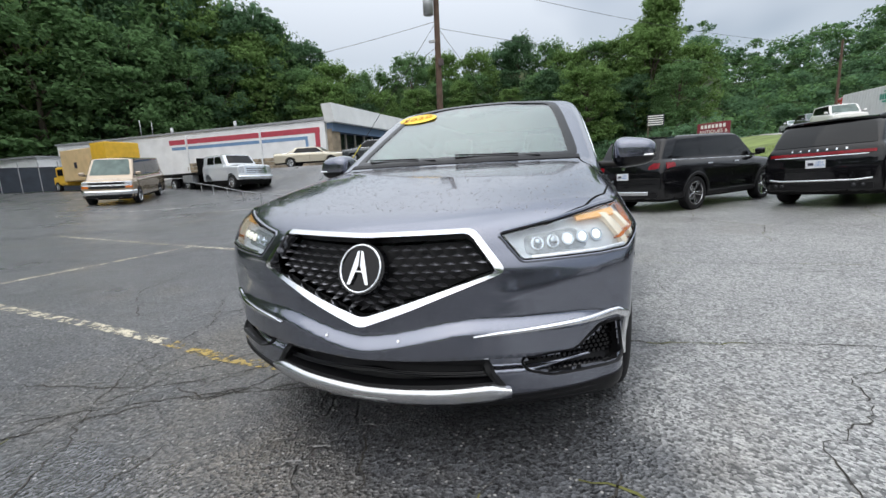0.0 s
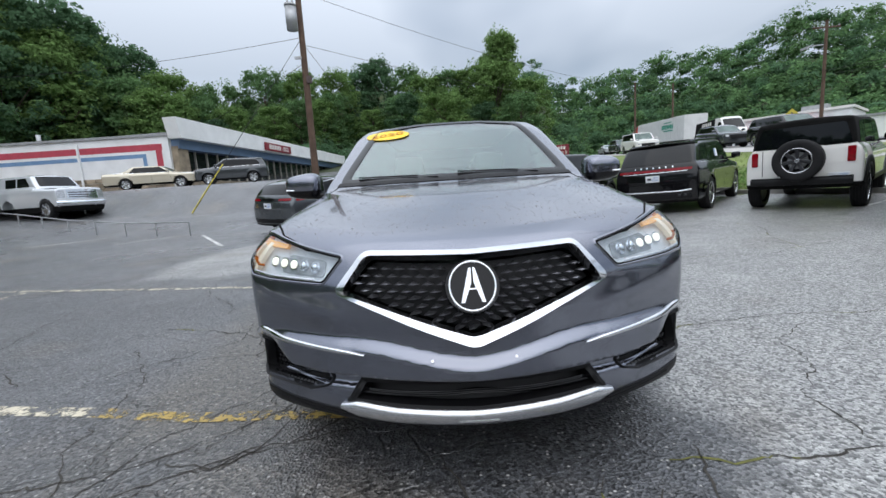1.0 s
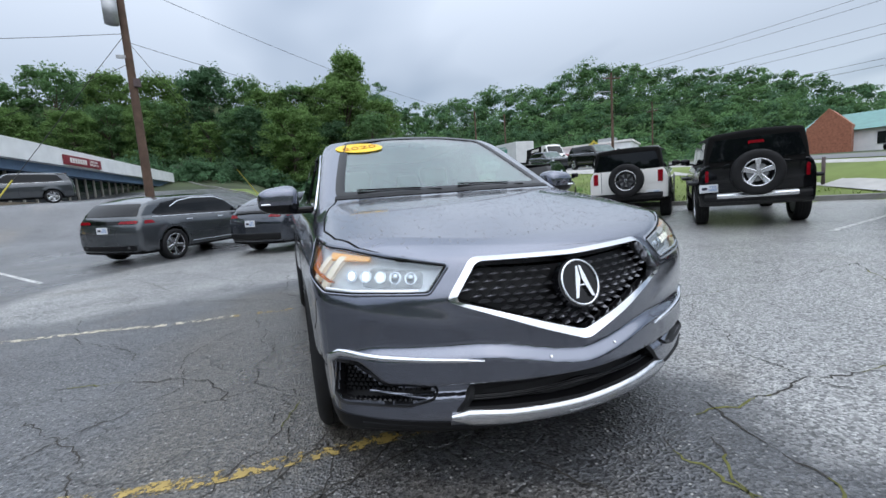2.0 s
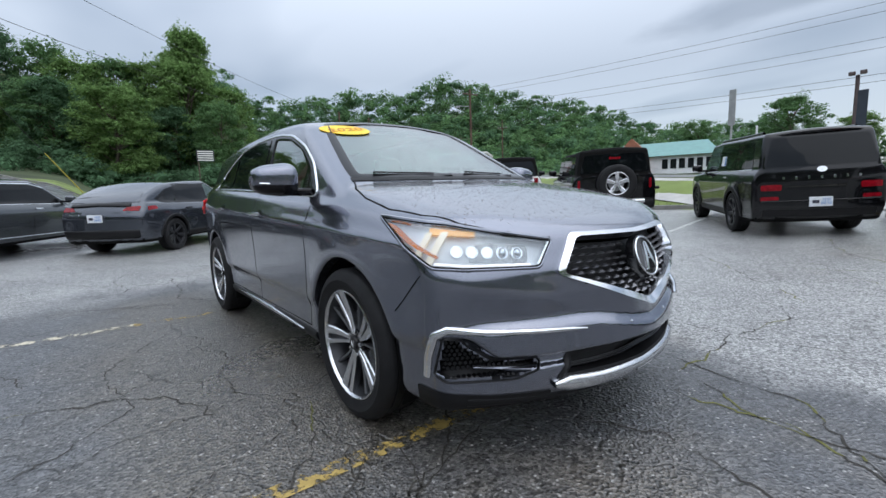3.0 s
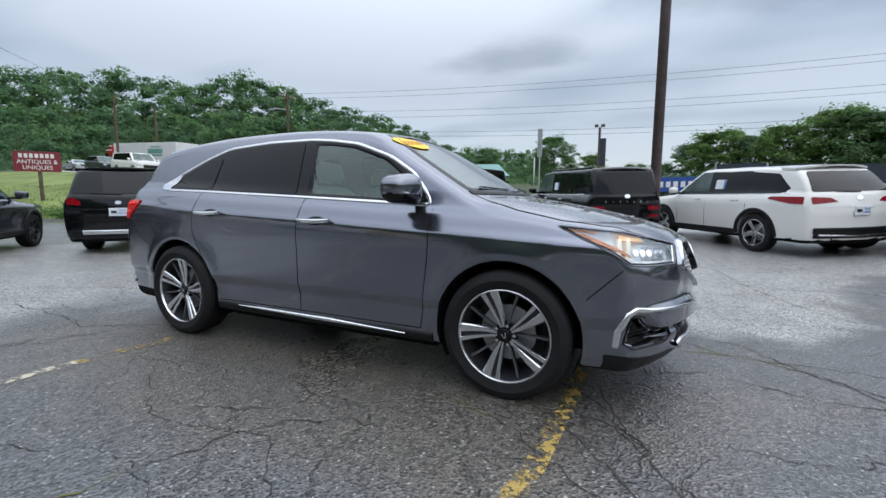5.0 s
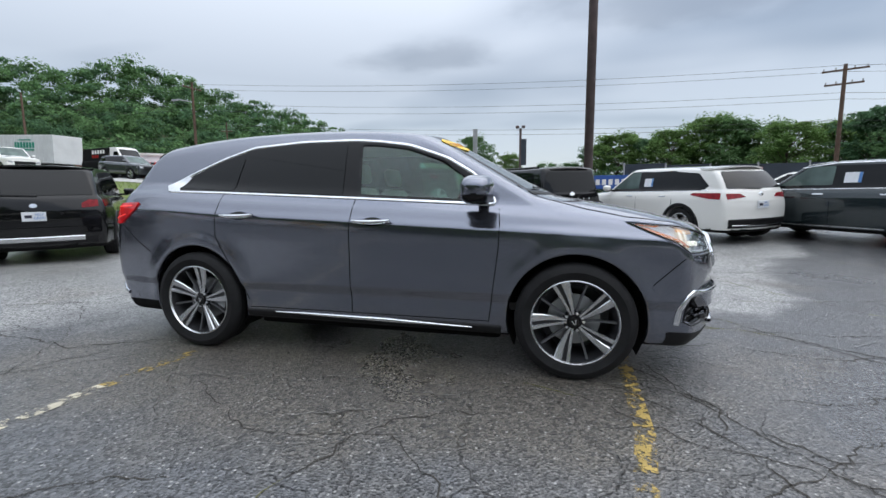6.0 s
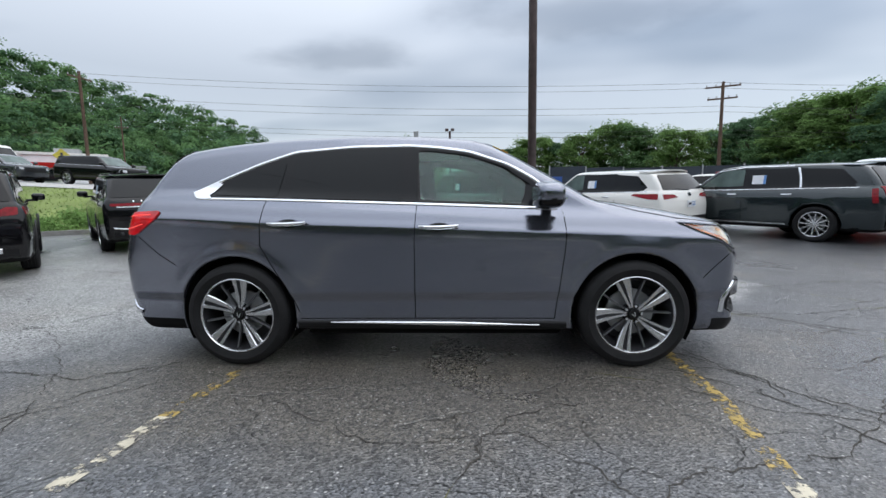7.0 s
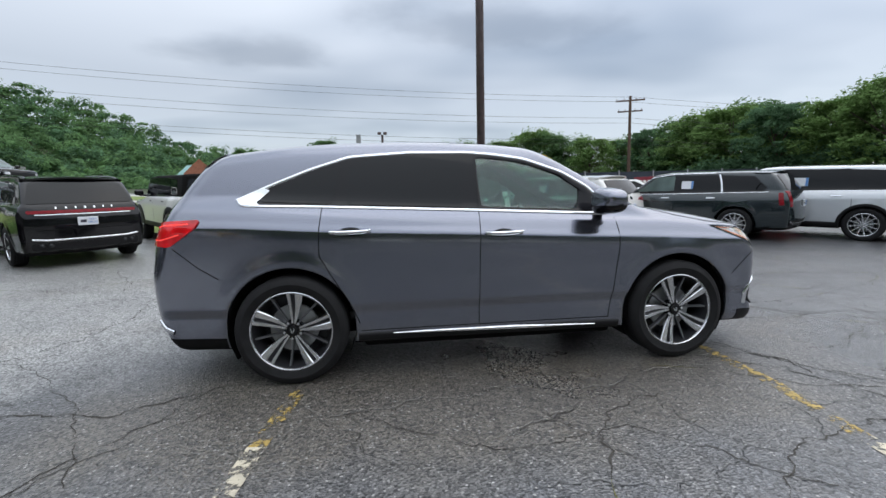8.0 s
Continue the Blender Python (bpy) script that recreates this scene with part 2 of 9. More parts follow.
def leaf_mat(name, color, rand=0.30):
    m = mat(name, color, rough=0.95, rand=rand, island=True, vary=0.35, scale=0.22, spec=0.04)
    # leaves let part of the light through
    nt = m.node_tree
    b = nt.nodes["Principled BSDF"]
    tl = nt.nodes.new("ShaderNodeBsdfTranslucent")
    nt.links.new(b.inputs["Base Color"].links[0].from_socket, tl.inputs["Color"])
    mx = nt.nodes.new("ShaderNodeMixShader")
    mx.inputs[0].default_value = 0.50
    nt.links.new(b.outputs[0], mx.inputs[1])
    nt.links.new(tl.outputs[0], mx.inputs[2])
    nt.links.new(mx.outputs[0], nt.nodes["Material Output"].inputs["Surface"])
    return m


# leaf greens with extra blue, which paints distant haze into them
M["leaf_a"] = leaf_mat("broadleaf_foliage", (0.142, 0.250, 0.108))
M["leaf_b"] = leaf_mat("bright_foliage", (0.180, 0.290, 0.100))
M["leaf_c"] = leaf_mat("deep_green_foliage", (0.112, 0.205, 0.110))
M["grass"] = mat("grass_blades", (0.17, 0.24, 0.055), rough=0.8, rand=0.4, island=True, vary=0.3, scale=0.5)

# ---- mesh helpers ----
def empty(name, m=None):
    ob = new(name)
    ob.empty_display_size = 0.2
    if m is not None:
        ob.matrix_basis = m
    return ob


def mesh_obj(name, verts, faces, material, parent=None, label="", smooth=False):
    me = bpy.data.meshes.new(name)
    me.from_pydata([tuple(map(float, v)) for v in verts], [], [tuple(map(int, f)) for f in faces])
    if material is not None:
        for one in (material if isinstance(material, (list, tuple)) else [material]):
            me.materials.append(one)
    if smooth:
        me.polygons.foreach_set("use_smooth", [True] * len(me.polygons))
    ob = new(name, me)
    if parent is not None:
        ob.parent = parent
    if label:
        tagged(ob, label)
    return ob


def part(name, bm, material, parent=None, label="", smooth=False):
    bmesh.ops.recalc_face_normals(bm, faces=bm.faces)
    me = bpy.data.meshes.new(name)
    bm.to_mesh(me)
    bm.free()
    for one in (material if isinstance(material, (list, tuple)) else [material]):
        me.materials.append(one)
    if smooth:
        me.polygons.foreach_set("use_smooth", [True] * len(me.polygons))
    ob = new(name, me)
    if parent is not None:
        ob.parent = parent
    if label:
        tagged(ob, label)
    return ob


def box(bm, c, s, bevel=0.0, m=None):
    """A box of size s round c, its edges rounded by bevel."""
    r = bmesh.ops.create_cube(bm, size=1.0, matrix=(m or Matrix()) @ Matrix.Translation(c) @ Matrix.Diagonal((*s, 1)))
    if bevel > 0:
        edges = {e for v in r["verts"] for e in v.link_edges}
        bmesh.ops.bevel(bm, geom=list(edges), offset=bevel, segments=2, affect="EDGES", profile=0.5)


def rod(bm, a, b, r, seg=8, r2=None):
    a, b = Vector(a), Vector(b)
    d = b - a
    m = Matrix.Translation((a + b) / 2) @ d.to_track_quat("Z", "Y").to_matrix().to_4x4()
    bmesh.ops.create_cone(bm, cap_ends=True, segments=seg, radius1=r, radius2=r if r2 is None else r2, depth=d.length, matrix=m)


def one_box(name, c, s, material, parent=None, bevel=0.0, label="", m=None):
    bm = bmesh.new()
    box(bm, c, s, bevel, m)
    return part(name, bm, material, parent, label)


def one_rod(name, a, b, r, material, parent=None, seg=10, r2=None, label=""):
    bm = bmesh.new()
    rod(bm, a, b, r, seg, r2)
    return part(name, bm, material, parent, label, smooth=seg > 8)


def text_mesh(name, body, size, material, parent, m, thick=0.004, align="CENTER"):
    cu = bpy.data.curves.new(name, "FONT")
    cu.body, cu.size, cu.extrude, cu.align_x, cu.align_y = body, size, thick, align, "CENTER"
    cu.resolution_u = 3
    tmp = bpy.data.objects.new(name, cu)
    me = bpy.data.meshes.new_from_object(tmp)
    bpy.data.objects.remove(tmp)
    bpy.data.curves.remove(cu)
    me.materials.clear()
    me.materials.append(material)
    ob = new(name, me)
    ob.parent = parent
    ob.matrix_basis = m
    return ob


# ---- terrain ----
def ss(a, b, v):
    u = np.clip((v - a) / (b - a), 0, 1)
    return u * u * (3 - 2 * u)


ROAD_C, ROAD_T, ROAD_N = np.array((-12.0, 25.0)), np.array((0.993, -0.12)), np.array((0.12, 0.993))
KERB_P, KERB_T, KERB_N = np.array((-11.0, 8.5)), np.array((0.926, 0.378)), np.array((-0.378, 0.926))


def road_z(s):
    return np.clip(1.9 - 0.055 * s, 0.7, 4.2)


def ground_z(x, y):
    x, y = np.asarray(x, float), np.asarray(y, float)
    r = np.hypot(x - 0.5, y + 0.5)
    base = (0.015 + 0.025 * ss(0.30, 0.80, (y + 0.5) / (r + 0.01))) * np.clip(r - 4.0, 0, 18)
    d2 = -x + 0.1 * np.minimum(y, 0)
    up = ss(1.0, -5.0, y)
    z = base + 0.40 * ss(9, 13, d2) * ss(-2, -9, y) + (1.45 * ss(13.5, 17.5, d2) + 0.05 * np.clip(-x - 20, 0, 32)) * up * ss(-34, -26, y)
    z = z + (0.037 * np.clip(-y - 12, 0, 10) + 0.014 * np.clip(-y - 22, 0, 20)) * ss(2, -8, x) * np.maximum(ss(-20, -16.5, x), ss(-30, -36, y))
    q = (x - ROAD_C[0]) * ROAD_N[0] + (y - ROAD_C[1]) * ROAD_N[1]
    s = (x - ROAD_C[0]) * ROAD_T[0] + (y - ROAD_C[1]) * ROAD_T[1]
    e = (x - KERB_P[0]) * KERB_N[0] + (y - KERB_P[1]) * KERB_N[1]
    rz = road_z(s)
    gap = np.maximum(-9.0 - q, 0.0)
    f = np.clip(e, 0, None) / (np.clip(e, 0, None) + gap + 1e-6)
    z = np.where((e > 0), z * (1 - ss(0, 1, f)) + rz * ss(0, 1, f), z)
    z = np.where(q > -9, rz + 0 * z, z)
    # woods climb behind the road, and behind the shop
    z = z + ss(14, 160, q) * 5 * ss(40, -60, s) + ss(35, 110, -x - 6) * 10 * ss(20, -20, y)
    return z


def asphalt_material():
    m = bpy.data.materials.new("wet_cracked_asphalt")
    m.use_nodes = True
    nt = m.node_tree
    L = nt.links.new
    b = nt.nodes["Principled BSDF"]
    tc = nt.nodes.new("ShaderNodeTexCoord")

    def noise_tex(scale, detail=5, rough=0.55, vec=None):
        n = nt.nodes.new("ShaderNodeTexNoise")
        n.inputs["Scale"].default_value, n.inputs["Detail"].default_value, n.inputs["Roughness"].default_value = scale, detail, rough
        L(vec or tc.outputs["Object"], n.inputs["Vector"])
        return n

    def ramp(src, p0, c0, p1, c1):
        r = nt.nodes.new("ShaderNodeValToRGB")
        r.color_ramp.elements[0].position, r.color_ramp.elements[1].position = p0, p1
        r.color_ramp.elements[0].color, r.color_ramp.elements[1].color = c0, c1
        L(src, r.inputs["Fac"])
        return r

    def mix(a, bb, fac, kind="MIX"):
        x = nt.nodes.new("ShaderNodeMix")
        x.data_type, x.blend_type = "RGBA", kind
        if isinstance(fac, float):
            x.inputs["Factor"].default_value = fac
        else:
            L(fac, x.inputs["Factor"])
        for k, v in (("A", a), ("B", bb)):
            if isinstance(v, tuple):
                x.inputs[6 if k == "A" else 7].default_value = v
            else:
                L(v, x.inputs[6 if k == "A" else 7])
        return x.outputs[2]

    def math2(op, a, c):
        x = nt.nodes.new("ShaderNodeMath")
        x.operation = op
        for i, v in enumerate((a, c)):
            if isinstance(v, (int, float)):
                x.inputs[i].default_value = v
            else:
                L(v, x.inputs[i])
        return x.outputs[0]

    big = noise_tex(0.22, 5, 0.6)
    mid = noise_tex(1.3, 6, 0.65)
    fine = noise_tex(38, 3, 0.7)
    grain = nt.nodes.new("ShaderNodeTexVoronoi")
    grain.inputs["Scale"].default_value = 78
    L(tc.outputs["Object"], grain.inputs["Vector"])
    gr = ramp(grain.outputs["Color"], 0.18, (0.24, 0.24, 0.24, 1), 0.92, (2.7, 2.68, 2.62, 1))
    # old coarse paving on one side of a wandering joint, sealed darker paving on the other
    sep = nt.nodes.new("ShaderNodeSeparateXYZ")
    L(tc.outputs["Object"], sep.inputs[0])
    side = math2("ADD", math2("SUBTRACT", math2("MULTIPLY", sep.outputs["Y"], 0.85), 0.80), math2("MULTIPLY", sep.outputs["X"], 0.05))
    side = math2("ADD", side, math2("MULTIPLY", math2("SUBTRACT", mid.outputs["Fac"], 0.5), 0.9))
    # paler behind x = -2.2: older paving, with sky sheen put into its colour
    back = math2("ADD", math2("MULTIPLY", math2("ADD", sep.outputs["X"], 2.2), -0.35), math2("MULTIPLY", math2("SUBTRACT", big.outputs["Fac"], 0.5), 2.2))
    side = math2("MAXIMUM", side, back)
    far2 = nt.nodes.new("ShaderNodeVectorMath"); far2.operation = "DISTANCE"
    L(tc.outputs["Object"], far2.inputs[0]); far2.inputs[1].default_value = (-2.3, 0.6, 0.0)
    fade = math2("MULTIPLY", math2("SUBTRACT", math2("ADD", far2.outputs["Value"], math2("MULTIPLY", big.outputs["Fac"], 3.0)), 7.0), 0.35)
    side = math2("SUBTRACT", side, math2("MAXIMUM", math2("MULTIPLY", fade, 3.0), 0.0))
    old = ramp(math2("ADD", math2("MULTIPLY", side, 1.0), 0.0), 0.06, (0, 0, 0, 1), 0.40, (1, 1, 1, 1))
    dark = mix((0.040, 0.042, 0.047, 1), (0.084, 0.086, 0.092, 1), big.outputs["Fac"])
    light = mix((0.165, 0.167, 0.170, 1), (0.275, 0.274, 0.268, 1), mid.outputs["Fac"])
    # sealed paving turns darker ahead of the bay, from about x = 1.5 on
    front_tone = ramp(math2("ADD", math2("MULTIPLY", sep.outputs["X"], 0.25), math2("MULTIPLY", math2("SUBTRACT", mid.outputs["Fac"], 0.5), 0.5)), 0.38, (1, 1, 1, 1), 0.62, (0.80, 0.80, 0.81, 1))
    dark = mix(dark, front_tone.outputs["Color"], 1.0, "MULTIPLY")
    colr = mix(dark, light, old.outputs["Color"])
    # brown silt round the parking bay
    silt = ramp(noise_tex(0.55, 6, 0.62).outputs["Fac"], 0.54, (0, 0, 0, 1), 0.70, (1, 1, 1, 1))
    colr = mix(colr, (0.120, 0.100, 0.075, 1), math2("MULTIPLY", silt.outputs["Color"], 0.45))
    # a coarse, brownish strip of worn paving along the bay
    wv = math2("MULTIPLY", math2("SUBTRACT", mid.outputs["Fac"], 0.5), 1.3)
    ys = math2("ADD", math2("ABSOLUTE", math2("ADD", sep.outputs["Y"], 1.35), 0.0), wv)
    xs_ = math2("ADD", math2("ABSOLUTE", math2("ADD", sep.outputs["X"], 0.3), 0.0), wv)
    strip_y = ramp(ys, 0.40, (1, 1, 1, 1), 0.95, (0, 0, 0, 1))
    strip_x = ramp(math2("MULTIPLY", xs_, 0.3), 0.62, (1, 1, 1, 1), 0.82, (0, 0, 0, 1))
    worn = math2("MULTIPLY", strip_y.outputs["Color"], strip_x.outputs["Color"])
    colr = mix(colr, (0.078, 0.068, 0.054, 1), math2("MULTIPLY", worn, 0.75))
    colr = mix(colr, gr.outputs["Color"], 0.92, "MULTIPLY")
    # pale chips of stone among the grit
    chips = nt.nodes.new("ShaderNodeTexVoronoi")
    chips.inputs["Scale"].default_value = 48
    L(tc.outputs["Object"], chips.inputs["Vector"])
    chip_c = ramp(chips.outputs["Color"], 0.70, (0, 0, 0, 1), 0.82, (1, 1, 1, 1))
    chip_d = ramp(chips.outputs["Distance"], 0.22, (1, 1, 1, 1), 0.38, (0, 0, 0, 1))
    colr = mix(colr, (0.46, 0.45, 0.43, 1), math2("MULTIPLY", math2("MULTIPLY", chip_c.outputs["Color"], chip_d.outputs["Color"]), 0.75))
    # fine crazing between the bigger cracks
    wob = noise_tex(2.2, 4, 0.6)
    vadd = nt.nodes.new("ShaderNodeVectorMath"); vadd.operation = "MULTIPLY_ADD"
    L(wob.outputs["Color"], vadd.inputs[0]); vadd.inputs[1].default_value = (0.55, 0.55, 0.0)
    L(tc.outputs["Object"], vadd.inputs[2])
    craz = nt.nodes.new("ShaderNodeTexVoronoi")
    craz.feature = "DISTANCE_TO_EDGE"
    craz.inputs["Scale"].default_value = 1.35
    L(vadd.outputs[0], craz.inputs["Vector"])
    cr = ramp(craz.outputs["Distance"], 0.006, (1, 1, 1, 1), 0.016, (0, 0, 0, 1))
    where = ramp(noise_tex(0.35, 4, 0.6).outputs["Fac"], 0.46, (0, 0, 0, 1), 0.60, (1, 1, 1, 1))
    crack = math2("MULTIPLY", cr.outputs["Color"], where.outputs["Color"])
    colr = mix(colr, (0.018, 0.017, 0.015, 1), math2("MULTIPLY", crack, 0.38))
    craz2 = nt.nodes.new("ShaderNodeTexVoronoi")
    craz2.feature = "DISTANCE_TO_EDGE"
    craz2.inputs["Scale"].default_value = 5.5
    L(vadd.outputs[0], craz2.inputs["Vector"])
    cr2 = ramp(craz2.outputs["Distance"], 0.012, (1, 1, 1, 1), 0.045, (0, 0, 0, 1))
    where2 = ramp(noise_tex(0.8, 4, 0.6).outputs["Fac"], 0.53, (0, 0, 0, 1), 0.62, (1, 1, 1, 1))
    crack2 = math2("MULTIPLY", cr2.outputs["Color"], where2.outputs["Color"])
    colr = mix(colr, (0.022, 0.020, 0.017, 1), math2("MULTIPLY", crack2, 0.45))
    L(colr, b.inputs["Base Color"])
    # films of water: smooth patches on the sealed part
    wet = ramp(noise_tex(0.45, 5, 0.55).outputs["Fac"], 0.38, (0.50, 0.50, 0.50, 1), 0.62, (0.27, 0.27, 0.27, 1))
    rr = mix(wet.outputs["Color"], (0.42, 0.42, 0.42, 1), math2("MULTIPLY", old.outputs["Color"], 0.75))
    L(rr, b.inputs["Roughness"])
    b.inputs["Specular IOR Level"].default_value = 0.65
    film = ramp(noise_tex(0.38, 6, 0.6).outputs["Fac"], 0.34, (0.35, 0.35, 0.35, 1), 0.56, (1.0, 1.0, 1.0, 1))
    L(film.outputs["Color"], b.inputs["Coat Weight"])
    b.inputs["Coat Roughness"].default_value = 0.26
    b.inputs["Coat IOR"].default_value = 1.42
    h = math2("ADD", math2("MULTIPLY", grain.outputs["Distance"], 0.8), math2("MULTIPLY", fine.outputs["Fac"], 0.6))
    h = math2("SUBTRACT", h, math2("MULTIPLY", crack, 1.5))
    bp = nt.nodes.new("ShaderNodeBump")
    bp.inputs["Strength"].default_value = 0.85
    bp.inputs["Distance"].default_value = 0.008
    L(h, bp.inputs["Height"])
    L(bp.outputs[0], b.inputs["Normal"])
    L(bp.outputs[0], b.inputs["Coat Normal"])
    return m


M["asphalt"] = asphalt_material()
M["lawn"] = mat("lawn_soil", (0.150, 0.195, 0.055), rough=0.95, vary=0.35, scale=0.6, bump=0.5, bump_scale=14)
M["forest_floor"] = mat("forest_floor", (0.045, 0.060, 0.024), rough=0.95, vary=0.4, scale=0.2)


def build_ground():
    def axis(lo, hi, c0, c1):
        near = list(np.arange(c0, c1, 0.75))
        out, step, v = [], 1.0, c1
        while v < hi:
            out.append(v); step *= 1.13; v += step
        out.append(hi)
        left, step, v = [], 1.0, c0
        while v > lo:
            step *= 1.13; v -= step; left.append(v)
        left[-1] = lo
        return np.array(left[::-1] + near + out)
    xs, ys = axis(-900, 900, -30, 16), axis(-900, 900, -24, 24)
    gx, gy = np.meshgrid(xs, ys, indexing="ij")
    gzv = ground_z(gx, gy)
    nx, ny = gx.shape
    verts = np.stack([gx, gy, gzv], -1).reshape(-1, 3)
    idx = np.arange(nx * ny).reshape(nx, ny)
    faces = np.stack([idx[:-1, :-1], idx[1:, :-1], idx[1:, 1:], idx[:-1, 1:]], -1).reshape(-1, 4)
    cx = (gx[:-1, :-1] + gx[1:, 1:]).ravel() / 2
    cy = (gy[:-1, :-1] + gy[1:, 1:]).ravel() / 2
    e = (cx - KERB_P[0]) * KERB_N[0] + (cy - KERB_P[1]) * KERB_N[1]
    q = (cx - ROAD_C[0]) * ROAD_N[0] + (cy - ROAD_C[1]) * ROAD_N[1]
    s = (cx - ROAD_C[0]) * ROAD_T[0]
    grass = (e > 0) & (cx < 6)
    wood = (q > 14) & (s < 40) | (cx < -52) | (cy < -60) | (cx > 45)
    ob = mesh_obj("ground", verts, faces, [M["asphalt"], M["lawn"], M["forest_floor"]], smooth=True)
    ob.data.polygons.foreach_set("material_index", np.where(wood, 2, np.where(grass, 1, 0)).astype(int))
    tagged(ob, "wet cracked asphalt car lot running out to grass and woods", "ground", kind="structure")
    return ob


ground = build_ground()


def ribbon(name, pts, half, lift, material, label, category, thick=0.0):
    """A strip that follows the ground along pts."""
    pts = np.asarray(pts, float)
    d = np.gradient(pts, axis=0)
    d /= np.linalg.norm(d, axis=1)[:, None] + 1e-9
    n = np.stack([-d[:, 1], d[:, 0]], -1)
    a, c = pts + n * half, pts - n * half
    za, zc = ground_z(a[:, 0], a[:, 1]) + lift, ground_z(c[:, 0], c[:, 1]) + lift
    k = len(pts)
    v = [(*p, z) for p, z in zip(a, za)] + [(*p, z) for p, z in zip(c, zc)]
    f = [(i, i + k, i + k + 1, i + 1) for i in range(k - 1)]
    if thick:
        v += [(x, y, z - thick) for x, y, z in v]
        f += [(i, i + 1, i + 1 + 2 * k, i + 2 * k) for i in range(k - 1)]
        f += [(i + k + 1, i + k, i + 3 * k, i + 3 * k + 1) for i in range(k - 1)]
    ob = mesh_obj(name, v, f, material)
    return tagged(ob, label, category, kind="structure")


_s = np.arange(-140, 141, 2.0)
ribbon("road", ROAD_C + _s[:, None] * ROAD_T, 8.0, 0.02, M["asphalt_road"], "grey multi-lane asphalt road above the car lot", "road")
ribbon("pavement", ROAD_C + _s[:, None] * ROAD_T - 10.2 * ROAD_N, 0.9, 0.03, mat("pale_concrete", (0.42, 0.41, 0.39), rough=0.85, vary=0.15, scale=2, bump=0.2), "pale concrete pavement along the bank's top", "pavement")
_k = np.arange(-60, 24, 0.5)
ribbon("kerb", KERB_P + _k[:, None] * KERB_T, 0.08, 0.13, mat("concrete_kerb", (0.24, 0.235, 0.22), rough=0.85, vary=0.25, scale=3, bump=0.3), "worn concrete kerb along the grass bank", "kerb", thick=0.25)

# ---- vehicle bodies: smooth solids described by section and plan curves ----
def smax(a, b, k):
    h = np.clip(0.5 + 0.5 * (a - b) / k, 0, 1)
    return b + (a - b) * h + k * h * (1 - h)


def smin(a, b, k):
    return -smax(-a, -b, k)


def curve(xs, vs):
    """A smooth curve through a few points (monotone cubic)."""
    xs, vs = np.array(xs, float), np.array(vs, float)
    h = np.diff(xs)
    d = np.diff(vs) / h
    m = np.zeros_like(vs)
    m[0], m[-1] = d[0], d[-1]
    for i in range(1, len(xs) - 1):
        if d[i - 1] * d[i] > 0:
            w1, w2 = 2 * h[i] + h[i - 1], h[i] + 2 * h[i - 1]
            m[i] = (w1 + w2) / (w1 / d[i - 1] + w2 / d[i])

    def f(x):
        x = np.clip(x, xs[0], xs[-1])
        i = np.clip(np.searchsorted(xs, x) - 1, 0, len(xs) - 2)
        t = (x - xs[i]) / h[i]
        return ((2 * t**3 - 3 * t**2 + 1) * vs[i] + (t**3 - 2 * t**2 + t) * h[i] * m[i] + (-2 * t**3 + 3 * t**2) * vs[i + 1] + (t**3 - t**2) * h[i] * m[i + 1])
    return f


